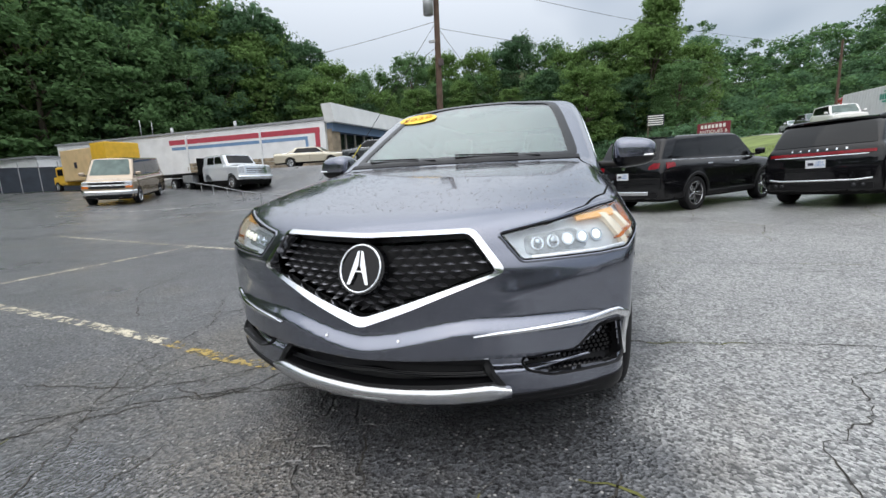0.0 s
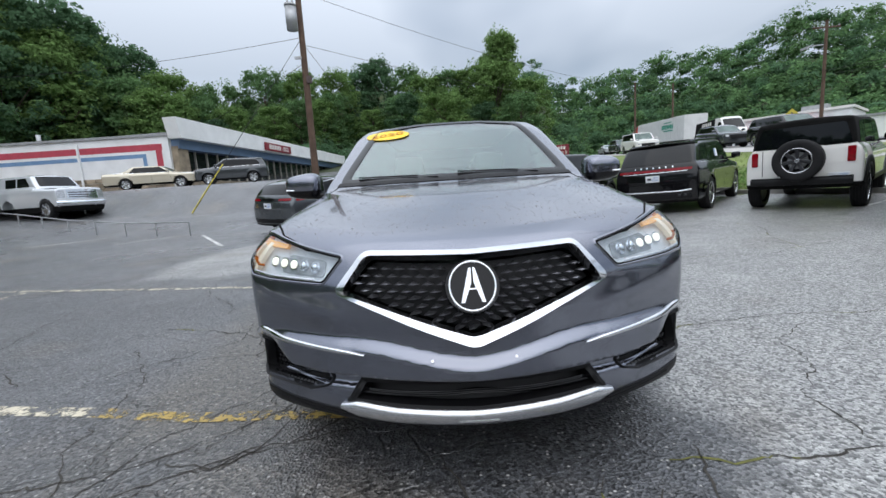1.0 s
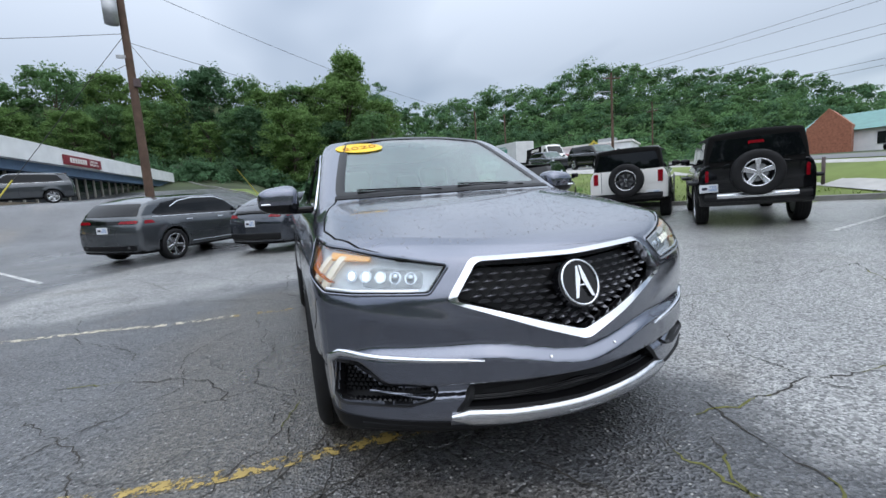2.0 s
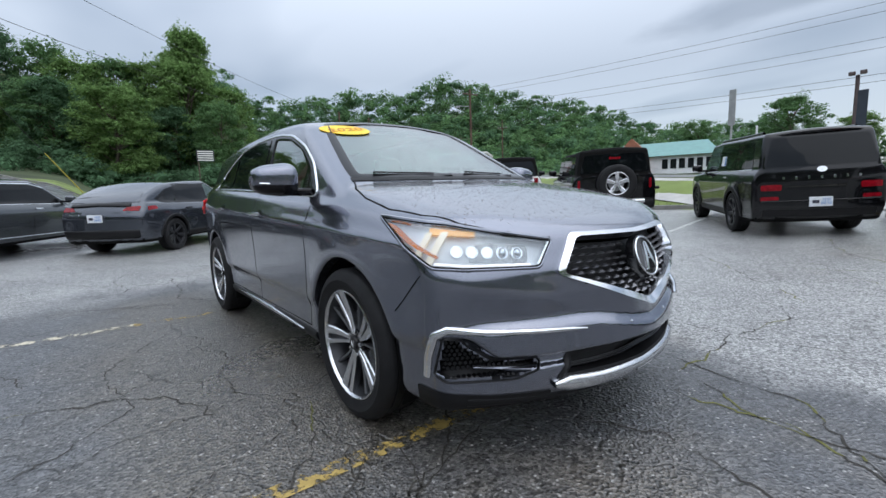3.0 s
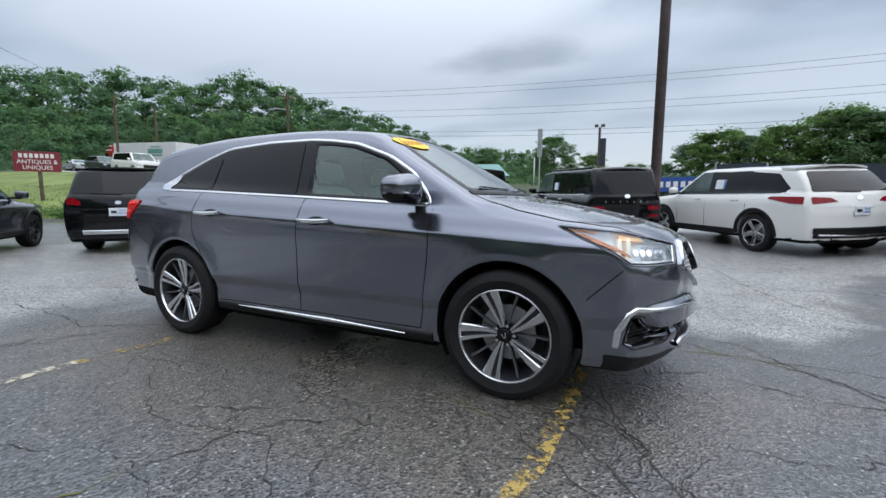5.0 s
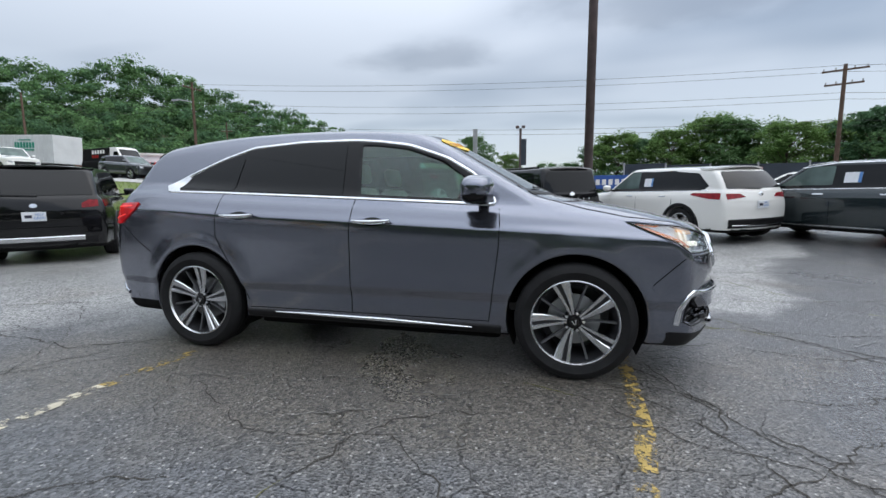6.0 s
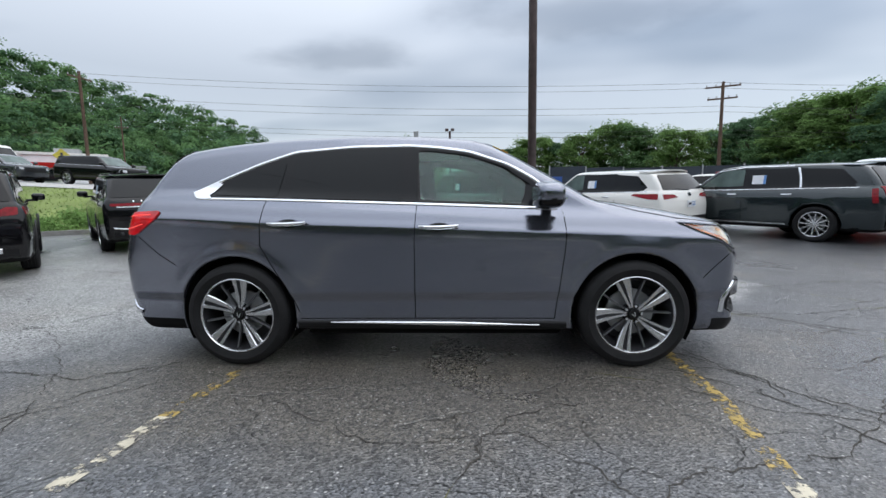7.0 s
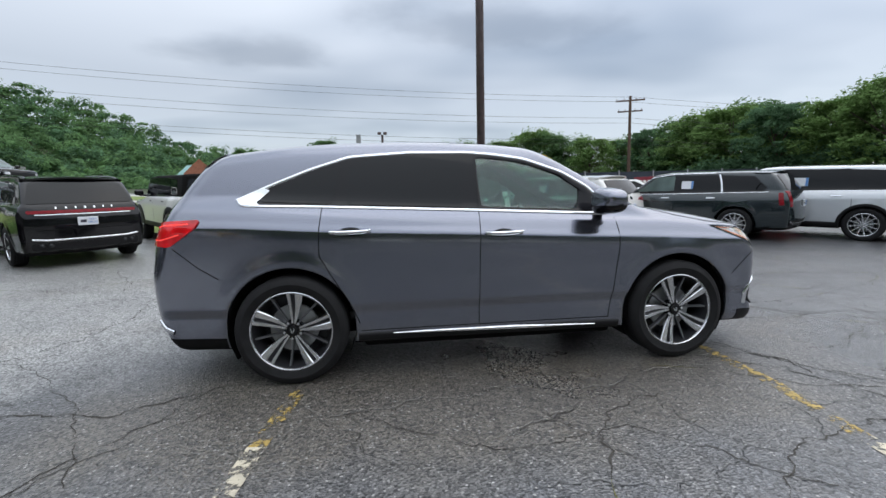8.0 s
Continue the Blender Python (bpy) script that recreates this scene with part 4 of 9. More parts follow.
# ---- the grey sport utility car in the middle of the lot ----
HERO = dict(
    wsec=curve([0.18, 0.25, 0.33, 0.47, 0.545, 0.62, 0.75, 0.90, 0.97, 1.03, 1.09, 1.15, 1.22], [0.86, 0.905, 0.925, 0.926, 0.950, 0.952, 0.955, 0.962, 0.958, 0.932, 0.902, 0.845, 0.80]),
    plan=curve([-2.6, -2.3, -2.0, -1.6, -1.2, -0.4, 0.6, 1.2, 1.6, 1.85, 2.05, 2.25, 2.5], [-0.16, -0.085, -0.040, -0.008, 0.0, -0.004, -0.004, 0.0, -0.001, -0.004, -0.014, -0.06, -0.18]),
    hood=curve([0.8, 1.05, 1.3, 1.6, 1.9, 2.1, 2.25, 2.33, 2.42, 2.6], [1.225, 1.205, 1.170, 1.122, 1.062, 1.012, 0.968, 0.935, 0.88, 0.7]),
    belt=curve([-2.4, -1.7, -1.2, -0.1, 0.9, 1.3, 2.2], [1.27, 1.245, 1.213, 1.165, 1.118, 1.10, 1.02]),
    roof=curve([-2.3, -2.0, -1.76, -1.43, -1.0, -0.5, -0.07, 0.28, 0.6, 1.0], [1.50, 1.585, 1.632, 1.673, 1.700, 1.708, 1.694, 1.664, 1.61, 1.50]),
    gw=curve([0.9, 1.10, 1.18, 1.30, 1.42, 1.55, 1.65, 1.75], [0.875, 0.850, 0.830, 0.796, 0.760, 0.715, 0.665, 0.60]),
    fprof=curve([0.15, 0.20, 0.26, 0.32, 0.38, 0.45, 0.60, 0.70, 0.765, 0.85, 0.92, 1.0, 1.2], [-0.30, -0.15, -0.045, -0.008, -0.006, -0.012, -0.010, -0.004, -0.006, -0.035, -0.07, -0.14, -0.30]),
    rprof=curve([0.2, 0.35, 0.50, 0.73, 0.95, 1.12, 1.30, 1.48, 1.60, 1.75], [0.16, 0.06, 0.015, 0.0, 0.04, 0.10, 0.23, 0.38, 0.50, 0.62]),
    xf=2.405, xr=-2.50, fbow=0.395, ws=(1.24, 1.20, 1.80, 0.26), cowl=0.98, axles=(1.41, -1.41), arch=0.425, wheel_z=0.38, zbot=lambda x: 0.245 - 0.040 * ss(1.95, 2.25, x), nose=0.045,
)
hero = empty("sport_utility_car")
tagged(hero, "steel-grey sport utility car, wet, headlamps lit, standing alone in the lot", "car")


def hero_face(Y, z):
    """Relief of the hero's bumper: a sharp prow, a hollow under the lamps, a blade over the intakes and a forward lower lip."""
    edge = 0.455 + 0.012 * ss(0.55, 0.74, Y) + 0.085 * ss(0.72, 0.84, Y)
    crest = 0.500 + 0.060 * ss(0.0, 0.42, Y)
    blade = 0.036 * ss(crest + 0.050, crest - 0.005, z) * ss(edge - 0.012, edge + 0.012, z) * ss(0.90, 0.74, Y)
    prow = 0.030 * np.clip(1 - Y / 0.46, 0, 1) * ss(0.44, 0.47, z) * ss(0.80, 0.66, z)
    ridge = 0.010 * np.exp(-((z - 0.665 - 0.20 * (Y - 0.45)) / 0.050) ** 2) * ss(0.40, 0.55, Y) * ss(0.92, 0.80, Y)
    wing = -0.020 * ss(edge + 0.004, edge - 0.014, z) * ss(0.395, 0.42, z)
    return blade + prow + ridge + wing


HERO["fmod"] = hero_face
HB = Body(car_solid(HERO))

DLO = [(-1.745, 1.262), (-1.70, 1.222), (-1.22, 1.207), (-0.12, 1.160), (0.905, 1.112), (0.86, 1.19), (0.76, 1.31), (0.56, 1.43), (0.28, 1.53), (0.05, 1.565), (-0.15, 1.583), (-0.58, 1.583), (-1.0, 1.553), (-1.26, 1.468), (-1.52, 1.362)]
DLO = rounded(DLO, 0.05, 3)
WIN_F = rounded([(-0.085, 1.172), (0.66, 1.135), (0.70, 1.30), (0.52, 1.425), (0.26, 1.515), (0.03, 1.548), (-0.105, 1.555)], 0.03, 3)
WIN_R = rounded([(-1.02, 1.215), (-0.205, 1.18), (-0.205, 1.560), (-0.58, 1.558), (-0.88, 1.535), (-1.00, 1.49)], 0.03, 3)
WIN_Q = rounded([(-1.60, 1.245), (-1.12, 1.220), (-1.06, 1.475), (-1.25, 1.43), (-1.44, 1.345)], 0.03, 3)
QUARTER = rounded([(0.70, 1.133), (0.87, 1.125), (0.74, 1.275)], 0.015, 3)
WIND = rounded([(-0.735, 1.190), (0.735, 1.190), (0.70, 1.30), (0.62, 1.50), (0.555, 1.615), (0.25, 1.648), (-0.25, 1.648), (-0.555, 1.615), (-0.62, 1.50), (-0.70, 1.30)], 0.05, 3)
WIND_IN = [(y * 0.945, 1.205 + (z - 1.19) * 0.955) for y, z in WIND]
DIAG = (0.75, -0.66, 0)


def grow(poly, d):
    """The outline moved outward by d (inward if negative)."""
    n = len(poly)
    area = sum(poly[i][0] * poly[(i + 1) % n][1] - poly[(i + 1) % n][0] * poly[i][1] for i in range(n))
    s = 1 if area > 0 else -1
    out = []
    for i in range(n):
        t = Vector(poly[(i + 1) % n]) - Vector(poly[i - 1])
        t.normalize()
        out.append((poly[i][0] + s * t.y * d, poly[i][1] - s * t.x * d))
    return out



def du(x, y):
    return (0.66 * x + 0.75 * y) / math.hypot(0.66, 0.75)


LAMP = rounded([(du(2.25, -0.468), 0.900), (du(2.26, -0.552), 0.804), (du(2.10, -0.80), 0.812), (du(2.03, -0.895), 0.822), (du(1.90, -0.925), 0.90), (du(1.735, -0.945), 1.010), (du(2.00, -0.80), 0.979), (du(2.14, -0.65), 0.937)], 0.015, 3)
GR_OUT = rounded([(-0.392, 0.920), (0, 0.909), (0.392, 0.920), (0.508, 0.774), (0.0, 0.582), (-0.508, 0.774)], 0.03, 4)
GR_IN = rounded([(-0.378, 0.899), (0, 0.888), (0.378, 0.899), (0.476, 0.774), (0.0, 0.613), (-0.476, 0.774)], 0.025, 4)
LOW = rounded([(-0.43, 0.447), (0, 0.450), (0.43, 0.447), (0.505, 0.338), (0.0, 0.318), (-0.505, 0.338)], 0.012, 3)
FDIAG = (0.85, -0.53, 0)


def fu(x, y):
    return (0.53 * x + 0.85 * y) / math.hypot(0.53, 0.85)


POD = rounded([(fu(2.24, -0.535), 0.425), (fu(2.23, -0.560), 0.452), (fu(2.17, -0.735), 0.462), (fu(2.12, -0.812), 0.520), (fu(2.10, -0.835), 0.556), (fu(2.06, -0.888), 0.560), (fu(2.02, -0.905), 0.405), (fu(2.05, -0.870), 0.378), (fu(2.20, -0.640), 0.368), (fu(2.24, -0.550), 0.395)], 0.012, 3)
TAIL = rounded([(-2.34, 1.100), (-2.20, 1.125), (-1.955, 1.135), (-1.98, 1.085), (-2.15, 0.965), (-2.36, 0.975)], 0.02, 3)
BACK_GLASS = rounded([(-0.60, 1.18), (0.60, 1.18), (0.52, 1.46), (-0.52, 1.46)], 0.06, 3)


def hero_dark(c, n):
    r = np.minimum(np.hypot(c[:, 0] - 1.41, c[:, 2] - 0.38), np.hypot(c[:, 0] + 1.41, c[:, 2] - 0.38))
    return ((r < 0.421) & (np.abs(c[:, 1]) > 0.5)) | (c[:, 2] < 0.265) | ((n[:, 2] < -0.75) & (c[:, 2] < 0.5)) | ((c[:, 0] < -1.84) & (c[:, 2] < 0.335))


hull("body", HB, (-2.7, -1.03, 0.15), (2.55, 1.03, 1.78), 0.0140, M["paint_grey"], hero,
     holes=[(WIN_F, "side", True), (WIND_IN, "front", False), (grow(LAMP, 0.006), DIAG, True), (grow(GR_IN, 0.014), "front", False), (grow(LOW, -0.016), "front", False), (grow(POD, -0.016), FDIAG, True)],
     dark=hero_dark, label="metallic steel-grey body shell beaded with rain")
# glazing
HB.patch("front_door_window", WIN_F, "side", M["glass_clear"], hero, lift=-0.002, thick=0.004, step=0.05, mirror=True)
DLO_R = rounded([(-1.735, 1.258), (-1.70, 1.222), (-1.22, 1.207), (-0.10, 1.160), (-0.10, 1.585), (-0.58, 1.583), (-1.0, 1.553), (-1.26, 1.468), (-1.52, 1.362)], 0.03, 3)
DLO_F = rounded([(-0.102, 1.160), (0.905, 1.112), (0.86, 1.19), (0.76, 1.31), (0.56, 1.43), (0.28, 1.53), (0.05, 1.565), (-0.102, 1.582)], 0.02, 3)
HB.patch("window_frame", DLO_R, "side", M["gloss_black"], hero, lift=0.003, thick=0.010, step=0.04, mirror=True)
HB.patch("window_frame", DLO_F, "side", M["gloss_black"], hero, lift=0.0015, thick=0.008, step=0.025, hole=grow(WIN_F, -0.016), mirror=True)
for poly, nm in ((WIN_R, "rear_door_window"), (WIN_Q, "quarter_window")):
    HB.patch(nm, poly, "side", M["glass_dark"], hero, lift=0.0075, thick=0.006, step=0.04, mirror=True)
HB.patch("windshield", WIND_IN, "front", M["glass_clear"], hero, lift=-0.002, thick=0.004, step=0.06, label="wet sloping windshield")
HB.patch("windshield_border", WIND, "front", M["gloss_black"], hero, lift=0.001, thick=0.008, step=0.03, hole=grow(WIND_IN, -0.018))
HB.patch("rear_window", BACK_GLASS, "rear", M["glass_dark"], hero, lift=0.003, thick=0.008, step=0.06)
HB.strip("window_chrome", DLO, "side", 0.024, M["chrome"], hero, lift=0.007, thick=0.010, mirror=True, closed=True, label="polished chrome window surround")
# lamps, grille, bumper


def frame_on(body, uv, view, lift=0.0):
    """A pose on the body: z outward, x across the view, y up."""
    p, n = body.place(np.array([uv]), view)
    return frame_at(body, p[0], n[0], view, lift)


def frame_at(body, p, n, view, lift=0.0):
    p, n = [p], [n]
    _, u, _ = body.axes(view)
    n0 = Vector(n[0]); u0 = Vector(u)
    xx = (u0 - n0 * u0.dot(n0)).normalized()
    yy = n0.cross(xx)
    if yy.z < 0:
        yy, xx = -yy, -xx
    m = Matrix((xx, yy, n0)).transposed().to_4x4()
    return Matrix.Translation(Vector(p[0]) + n0 * lift) @ m


def both_sides(name, build, material, parent, label="", smooth=False):
    """The same piece on both flanks."""
    out = []
    for s in (1, -1):
        bm = bmesh.new()
        build(bm)
        if s < 0:
            bmesh.ops.scale(bm, vec=(1, -1, 1), verts=bm.verts)
        out.append(part(name, bm, material, parent, label, smooth))
    return out


M["lamp_fin"] = mat("glowing_lamp_fin", (0.92, 0.80, 0.64), rough=0.3, vary=0.05, emit=0.16)
M["lamp_pocket"] = mat("smoked_lamp_pocket", (0.46, 0.47, 0.48), rough=0.2, metal=0.2, vary=0.3, scale=40)
M["lamp_jewel"] = mat("clear_lamp_jewel", (0.72, 0.74, 0.77), rough=0.05, metal=0.8, vary=0.25, scale=90)


def headlamps():
    lens = HB.patch("headlamp_lens", LAMP, DIAG, M["glass_lens"], hero, lift=0.0, thick=0.003, mirror=True)
    cx, cz = np.mean(LAMP, axis=0)
    shrink = [(cx + (u - cx) * 0.96, cz + (v - cz) * 0.92) for u, v in LAMP]
    HB.patch("headlamp_housing", LAMP, DIAG, mat("lamp_housing", (0.86, 0.87, 0.89), rough=0.30, vary=0.12, scale=30), hero, lift=-0.038, thick=0.01, mirror=True)
    HB.patch("headlamp_bezel", LAMP, DIAG, M["chrome"], hero, lift=-0.006, thick=0.045, hole=shrink, mirror=True)
    HB.strip("lamp_chrome", [(du(2.24, -0.585), 0.814), (du(2.10, -0.80), 0.822), (du(2.03, -0.885), 0.834)], DIAG, 0.016, M["alloy"], hero, lift=0.003, thick=0.012, mirror=True)
    HB.patch("lamp_rim", grow(LAMP, 0.012), DIAG, M["paint_grey"], hero, lift=-0.002, thick=0.012, hole=grow(LAMP, -0.007), mirror=True)
    u0, u1 = du(2.22, -0.56), du(1.74, -0.94)
    pocket = rounded([(du(2.24, -0.575), 0.828), (du(2.20, -0.545), 0.893), (du(2.09, -0.715), 0.918), (du(2.09, -0.765), 0.842)], 0.02, 3)
    HB.patch("lamp_pocket", pocket, DIAG, M["lamp_pocket"], hero, lift=-0.034, thick=0.008, mirror=True, label="smoked strip behind the lamp jewels")
    for i in range(5):
        t = 0.075 + 0.098 * i
        u = u0 + (u1 - u0) * t
        v = 0.862 + 0.045 * t
        m = frame_on(HB, (u, v), DIAG, -0.026)
        both_sides("lamp_ring", lambda bm: bmesh.ops.create_cone(bm, cap_ends=True, segments=20, radius1=0.021, radius2=0.024, depth=0.02, matrix=m @ Matrix.Translation((0, 0, -0.012))), M["chrome"], hero)
        lit = i in (2, 3, 4)
        both_sides("lamp_lens", lambda bm: bmesh.ops.create_uvsphere(bm, u_segments=16, v_segments=10, radius=0.016 if i > 1 else 0.019, matrix=m @ Matrix.Diagonal((0.85, 1.12, 0.7, 1))), M["lamp_lit"] if lit else M["lamp_jewel"], hero, "lit white headlamp lens" if lit else "", smooth=True)
    for k, w in ((0.60, 0.030), (0.70, 0.026)):
        u = u0 + (u1 - u0) * k
        slant = [(u - w / 2 - 0.03, 0.828 + 0.02 * k), (u + w / 2 - 0.03, 0.828 + 0.02 * k), (u + w / 2 + 0.035, 0.955), (u - w / 2 + 0.035, 0.955)]
        HB.patch("lamp_fin", slant, DIAG, M["lamp_fin"], hero, lift=-0.009, thick=0.02, mirror=True)
    amber = [(du(2.03, -0.872), 0.856), (du(1.915, -0.92), 0.912), (du(1.76, -0.943), 0.992), (du(1.83, -0.920), 0.975), (du(1.925, -0.897), 0.920), (du(2.035, -0.862), 0.862)]
    HB.patch("turn_lamp", rounded(amber, 0.008, 2), DIAG, M["amber"], hero, lift=-0.008, thick=0.02, mirror=True, label="amber corner lens")
    bar = [(du(1.95, -0.835), 0.972), (du(2.07, -0.71), 0.949), (du(2.07, -0.71), 0.934), (du(1.955, -0.845), 0.948)]
    HB.patch("marker_lamp", bar, DIAG, M["amber_lit"], hero, lift=-0.010, thick=0.012, mirror=True, label="glowing amber marker")
    HB.strip("lamp_seam", grow(LAMP, -0.004), DIAG, 0.006, M["under"], hero, lift=0.003, thick=0.006, closed=True, mirror=True)


headlamps()


def grille():
    HB.patch("grille_frame", GR_OUT, "front", M["chrome"], hero, lift=0.014, thick=0.035, step=0.02, hole=GR_IN, tilt=0.75, label="chrome pentagonal grille frame")
    HB.patch("grille_backing", GR_IN, "front", M["black_trim"], hero, lift=-0.06, thick=0.01)
    gm = mat("dark_chrome", (0.20, 0.20, 0.215), rough=0.28, metal=0.9, vary=0.2, scale=20)
    bm = bmesh.new()
    pts = [(-0.023, -0.004, 0), (0, 0.0085, -0.004), (0.023, -0.004, 0), (0, -0.0075, 0.004), (0, -0.001, 0.012), (-0.02, 0, -0.02), (0.02, 0, -0.02)]
    bv = [bm.verts.new(p) for p in pts]
    for fc in ((0, 1, 4), (1, 2, 4), (2, 3, 4), (3, 0, 4), (0, 5, 1), (1, 5, 6), (1, 6, 2), (2, 6, 3), (3, 6, 5), (3, 5, 0)):
        bm.faces.new([bv[i] for i in fc])
    first = part("grille_bar", bm, gm, hero)
    me = first.data
    inner = [(u * 0.965, 0.775 + (v - 0.775) * 0.95) for u, v in GR_IN]
    todo = []
    for r in range(10):
        z = 0.645 + r * 0.0265
        for c in range(-10, 11):
            y = (c + (0.5 if r % 2 else 0.0)) * 0.0530
            zz = z + 0.010 * abs(y) / 0.4
            if inside_poly(np.array([y]), np.array([zz]), inner)[0] and math.hypot(y / 0.098, (zz - 0.788) / 0.100) > 1:
                todo.append((y, zz))
    p, n = HB.place(np.array(todo), "front")
    for i, (y, z) in enumerate(todo):
        m = frame_at(HB, p[i], n[i], "front", -0.022)
        a = math.atan2(z - 0.788, abs(y) + 0.15) * 0.55 * (1 if y > 0 else -1)
        m = m @ Matrix.Rotation(a, 4, "Z")
        ob = first if i == 0 else new("grille_bar", me)
        ob.parent = hero
        ob.matrix_basis = m
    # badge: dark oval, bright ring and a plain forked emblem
    m = frame_on(HB, (0, 0.788), "front", -0.004)
    bm = bmesh.new()
    bmesh.ops.create_cone(bm, cap_ends=True, segments=48, radius1=0.098, radius2=0.094, depth=0.034, matrix=m)
    badge = part("badge", bm, M["gloss_black"], hero, "black oval badge with a chrome ring", smooth=False)
    bm = bmesh.new()
    k, j = 48, 8
    vs = [[bm.verts.new(m @ Vector(((0.080 + 0.005 * math.cos(b)) * math.cos(a), (0.086 + 0.005 * math.cos(b)) * math.sin(a), 0.020 + 0.005 * math.sin(b)))) for b in [2 * math.pi * q / j for q in range(j)]] for a in [2 * math.pi * q / k for q in range(k)]]
    for i in range(k):
        for q in range(j):
            bm.faces.new((vs[i][q], vs[(i + 1) % k][q], vs[(i + 1) % k][(q + 1) % j], vs[i][(q + 1) % j]))
    part("badge_ring", bm, M["chrome"], badge, smooth=True)
    for s in (-1, 1):
        bm = bmesh.new()
        pr = [(s * 0.003, 0.066), (s * 0.012, 0.062), (s * 0.044, -0.060), (s * 0.031, -0.060), (s * 0.004, 0.010)]
        lo = [bm.verts.new(m @ Vector((x, y, 0.018))) for x, y in pr]
        hi = [bm.verts.new(m @ Vector((x * 0.97, y * 0.98, 0.030))) for x, y in pr]
        bm.faces.new(lo); bm.faces.new(hi)
        for i in range(5):
            bm.faces.new((lo[i], lo[(i + 1) % 5], hi[(i + 1) % 5], hi[i]))
        part("badge_leg", bm, M["chrome"], badge)
    bm = bmesh.new()
    box(bm, (0, -0.012, 0.024), (0.030, 0.007, 0.010), 0.002, m)
    part("badge_bar", bm, M["chrome"], badge)


grille()


def bumper():
    HB.patch("lower_intake", LOW, "front", M["black_trim"], hero, lift=-0.075, thick=0.01)
    HB.strip("intake_blade", [(-0.45, 0.405), (0, 0.395), (0.45, 0.405)], "front", 0.016, M["gloss_black"], hero, lift=-0.025, thick=0.02)
    HB.patch("intake_lip", LOW, "front", M["black_trim"], hero, lift=0.003, thick=0.05, step=0.015, hole=grow(LOW, -0.026))
    HB.strip("skid_strip", [(-0.515, 0.330), (-0.3, 0.312), (0, 0.303), (0.3, 0.312), (0.515, 0.330)], "front", 0.064, M["alloy"], hero, lift=0.026, thick=0.035, label="bright skid strip under the bumper", taper=([0, 0.06, 0.94, 1], [0.35, 1, 1, 0.35]))
    HB.strip("skid_notch", [(-0.07, 0.304), (0.07, 0.304)], "front", 0.020, M["chrome"], hero, lift=0.030, thick=0.02)
    HB.strip("chin_lip", [(-0.82, 0.290), (-0.4, 0.252), (0, 0.240), (0.4, 0.252), (0.82, 0.290)], "front", 0.045, M["black_trim"], hero, lift=0.006, thick=0.03)
    chin = [(fu(2.29, -0.52), 0.305), (fu(2.16, -0.74), 0.318), (fu(2.02, -0.905), 0.345), (fu(1.93, -0.915), 0.345), (fu(1.93, -0.905), 0.262), (fu(2.14, -0.74), 0.250), (fu(2.27, -0.52), 0.240)]
    HB.patch("chin_panel", rounded(chin, 0.01, 2), FDIAG, M["black_trim"], hero, lift=0.004, thick=0.012, mirror=True)
    HB.patch("intake_mesh", POD, FDIAG, M["black_trim"], hero, lift=-0.050, thick=0.01, mirror=True)
    HB.patch("intake_rim", POD, FDIAG, M["black_trim"], hero, lift=0.003, thick=0.055, step=0.015, hole=grow(POD, -0.009), mirror=True)
    lo, hi = min(u for u, v in POD), max(u for u, v in POD)
    # honeycomb mesh of the side intakes
    cells = []
    for r in range(13):
        for c in range(24):
            u, v = lo + (c + 0.5 * (r % 2)) * 0.021, 0.372 + r * 0.0165
            if inside_poly(np.array([u]), np.array([v]), grow(POD, -0.012))[0]:
                cells.append((u, v))
    p, n = HB.place(np.array(cells), FDIAG)
    for s in (1, -1):
        bm = bmesh.new()
        for q in range(len(cells)):
            bmesh.ops.create_cone(bm, cap_ends=True, segments=6, radius1=0.0096, radius2=0.0078, depth=0.010, matrix=frame_at(HB, p[q], n[q], FDIAG, -0.036))
        if s < 0:
            bmesh.ops.scale(bm, vec=(1, -1, 1), verts=bm.verts)
        tagged(part("intake_honeycomb", bm, M["gloss_black"], hero), kind="stuff")
    HB.strip("intake_spear", [(fu(2.25, -0.525), 0.405), (fu(2.20, -0.64), 0.412), (fu(2.13, -0.79), 0.424)], FDIAG, 0.030, M["paint_grey"], hero, lift=-0.002, thick=0.03, mirror=True, taper=([0, 0.2, 0.5, 1], [1.0, 0.8, 0.35, 0.15]))
    HB.strip("fog_trim", [(fu(2.345, -0.385), 0.552), (fu(2.24, -0.62), 0.566), (fu(2.13, -0.80), 0.578), (fu(2.08, -0.878), 0.587), (fu(2.045, -0.912), 0.566), (fu(2.02, -0.922), 0.48), (fu(2.005, -0.922), 0.390)], FDIAG, 0.020, M["chrome"], hero, lift=0.010, thick=0.02, mirror=True, label="chrome hockey-stick trim round the intake", taper=([0, 0.1, 0.55, 0.70, 0.9, 1], [0.2, 0.8, 1.1, 1.4, 1.9, 1.7]))
    for y in (-0.155, 0.14):
        both = frame_on(HB, (y, 0.535), "front", 0.0)
        bm = bmesh.new()
        bmesh.ops.create_cone(bm, cap_ends=True, segments=12, radius1=0.007, radius2=0.005, depth=0.008, matrix=both)
        part("plate_screw", bm, M["alloy"], hero)


bumper()


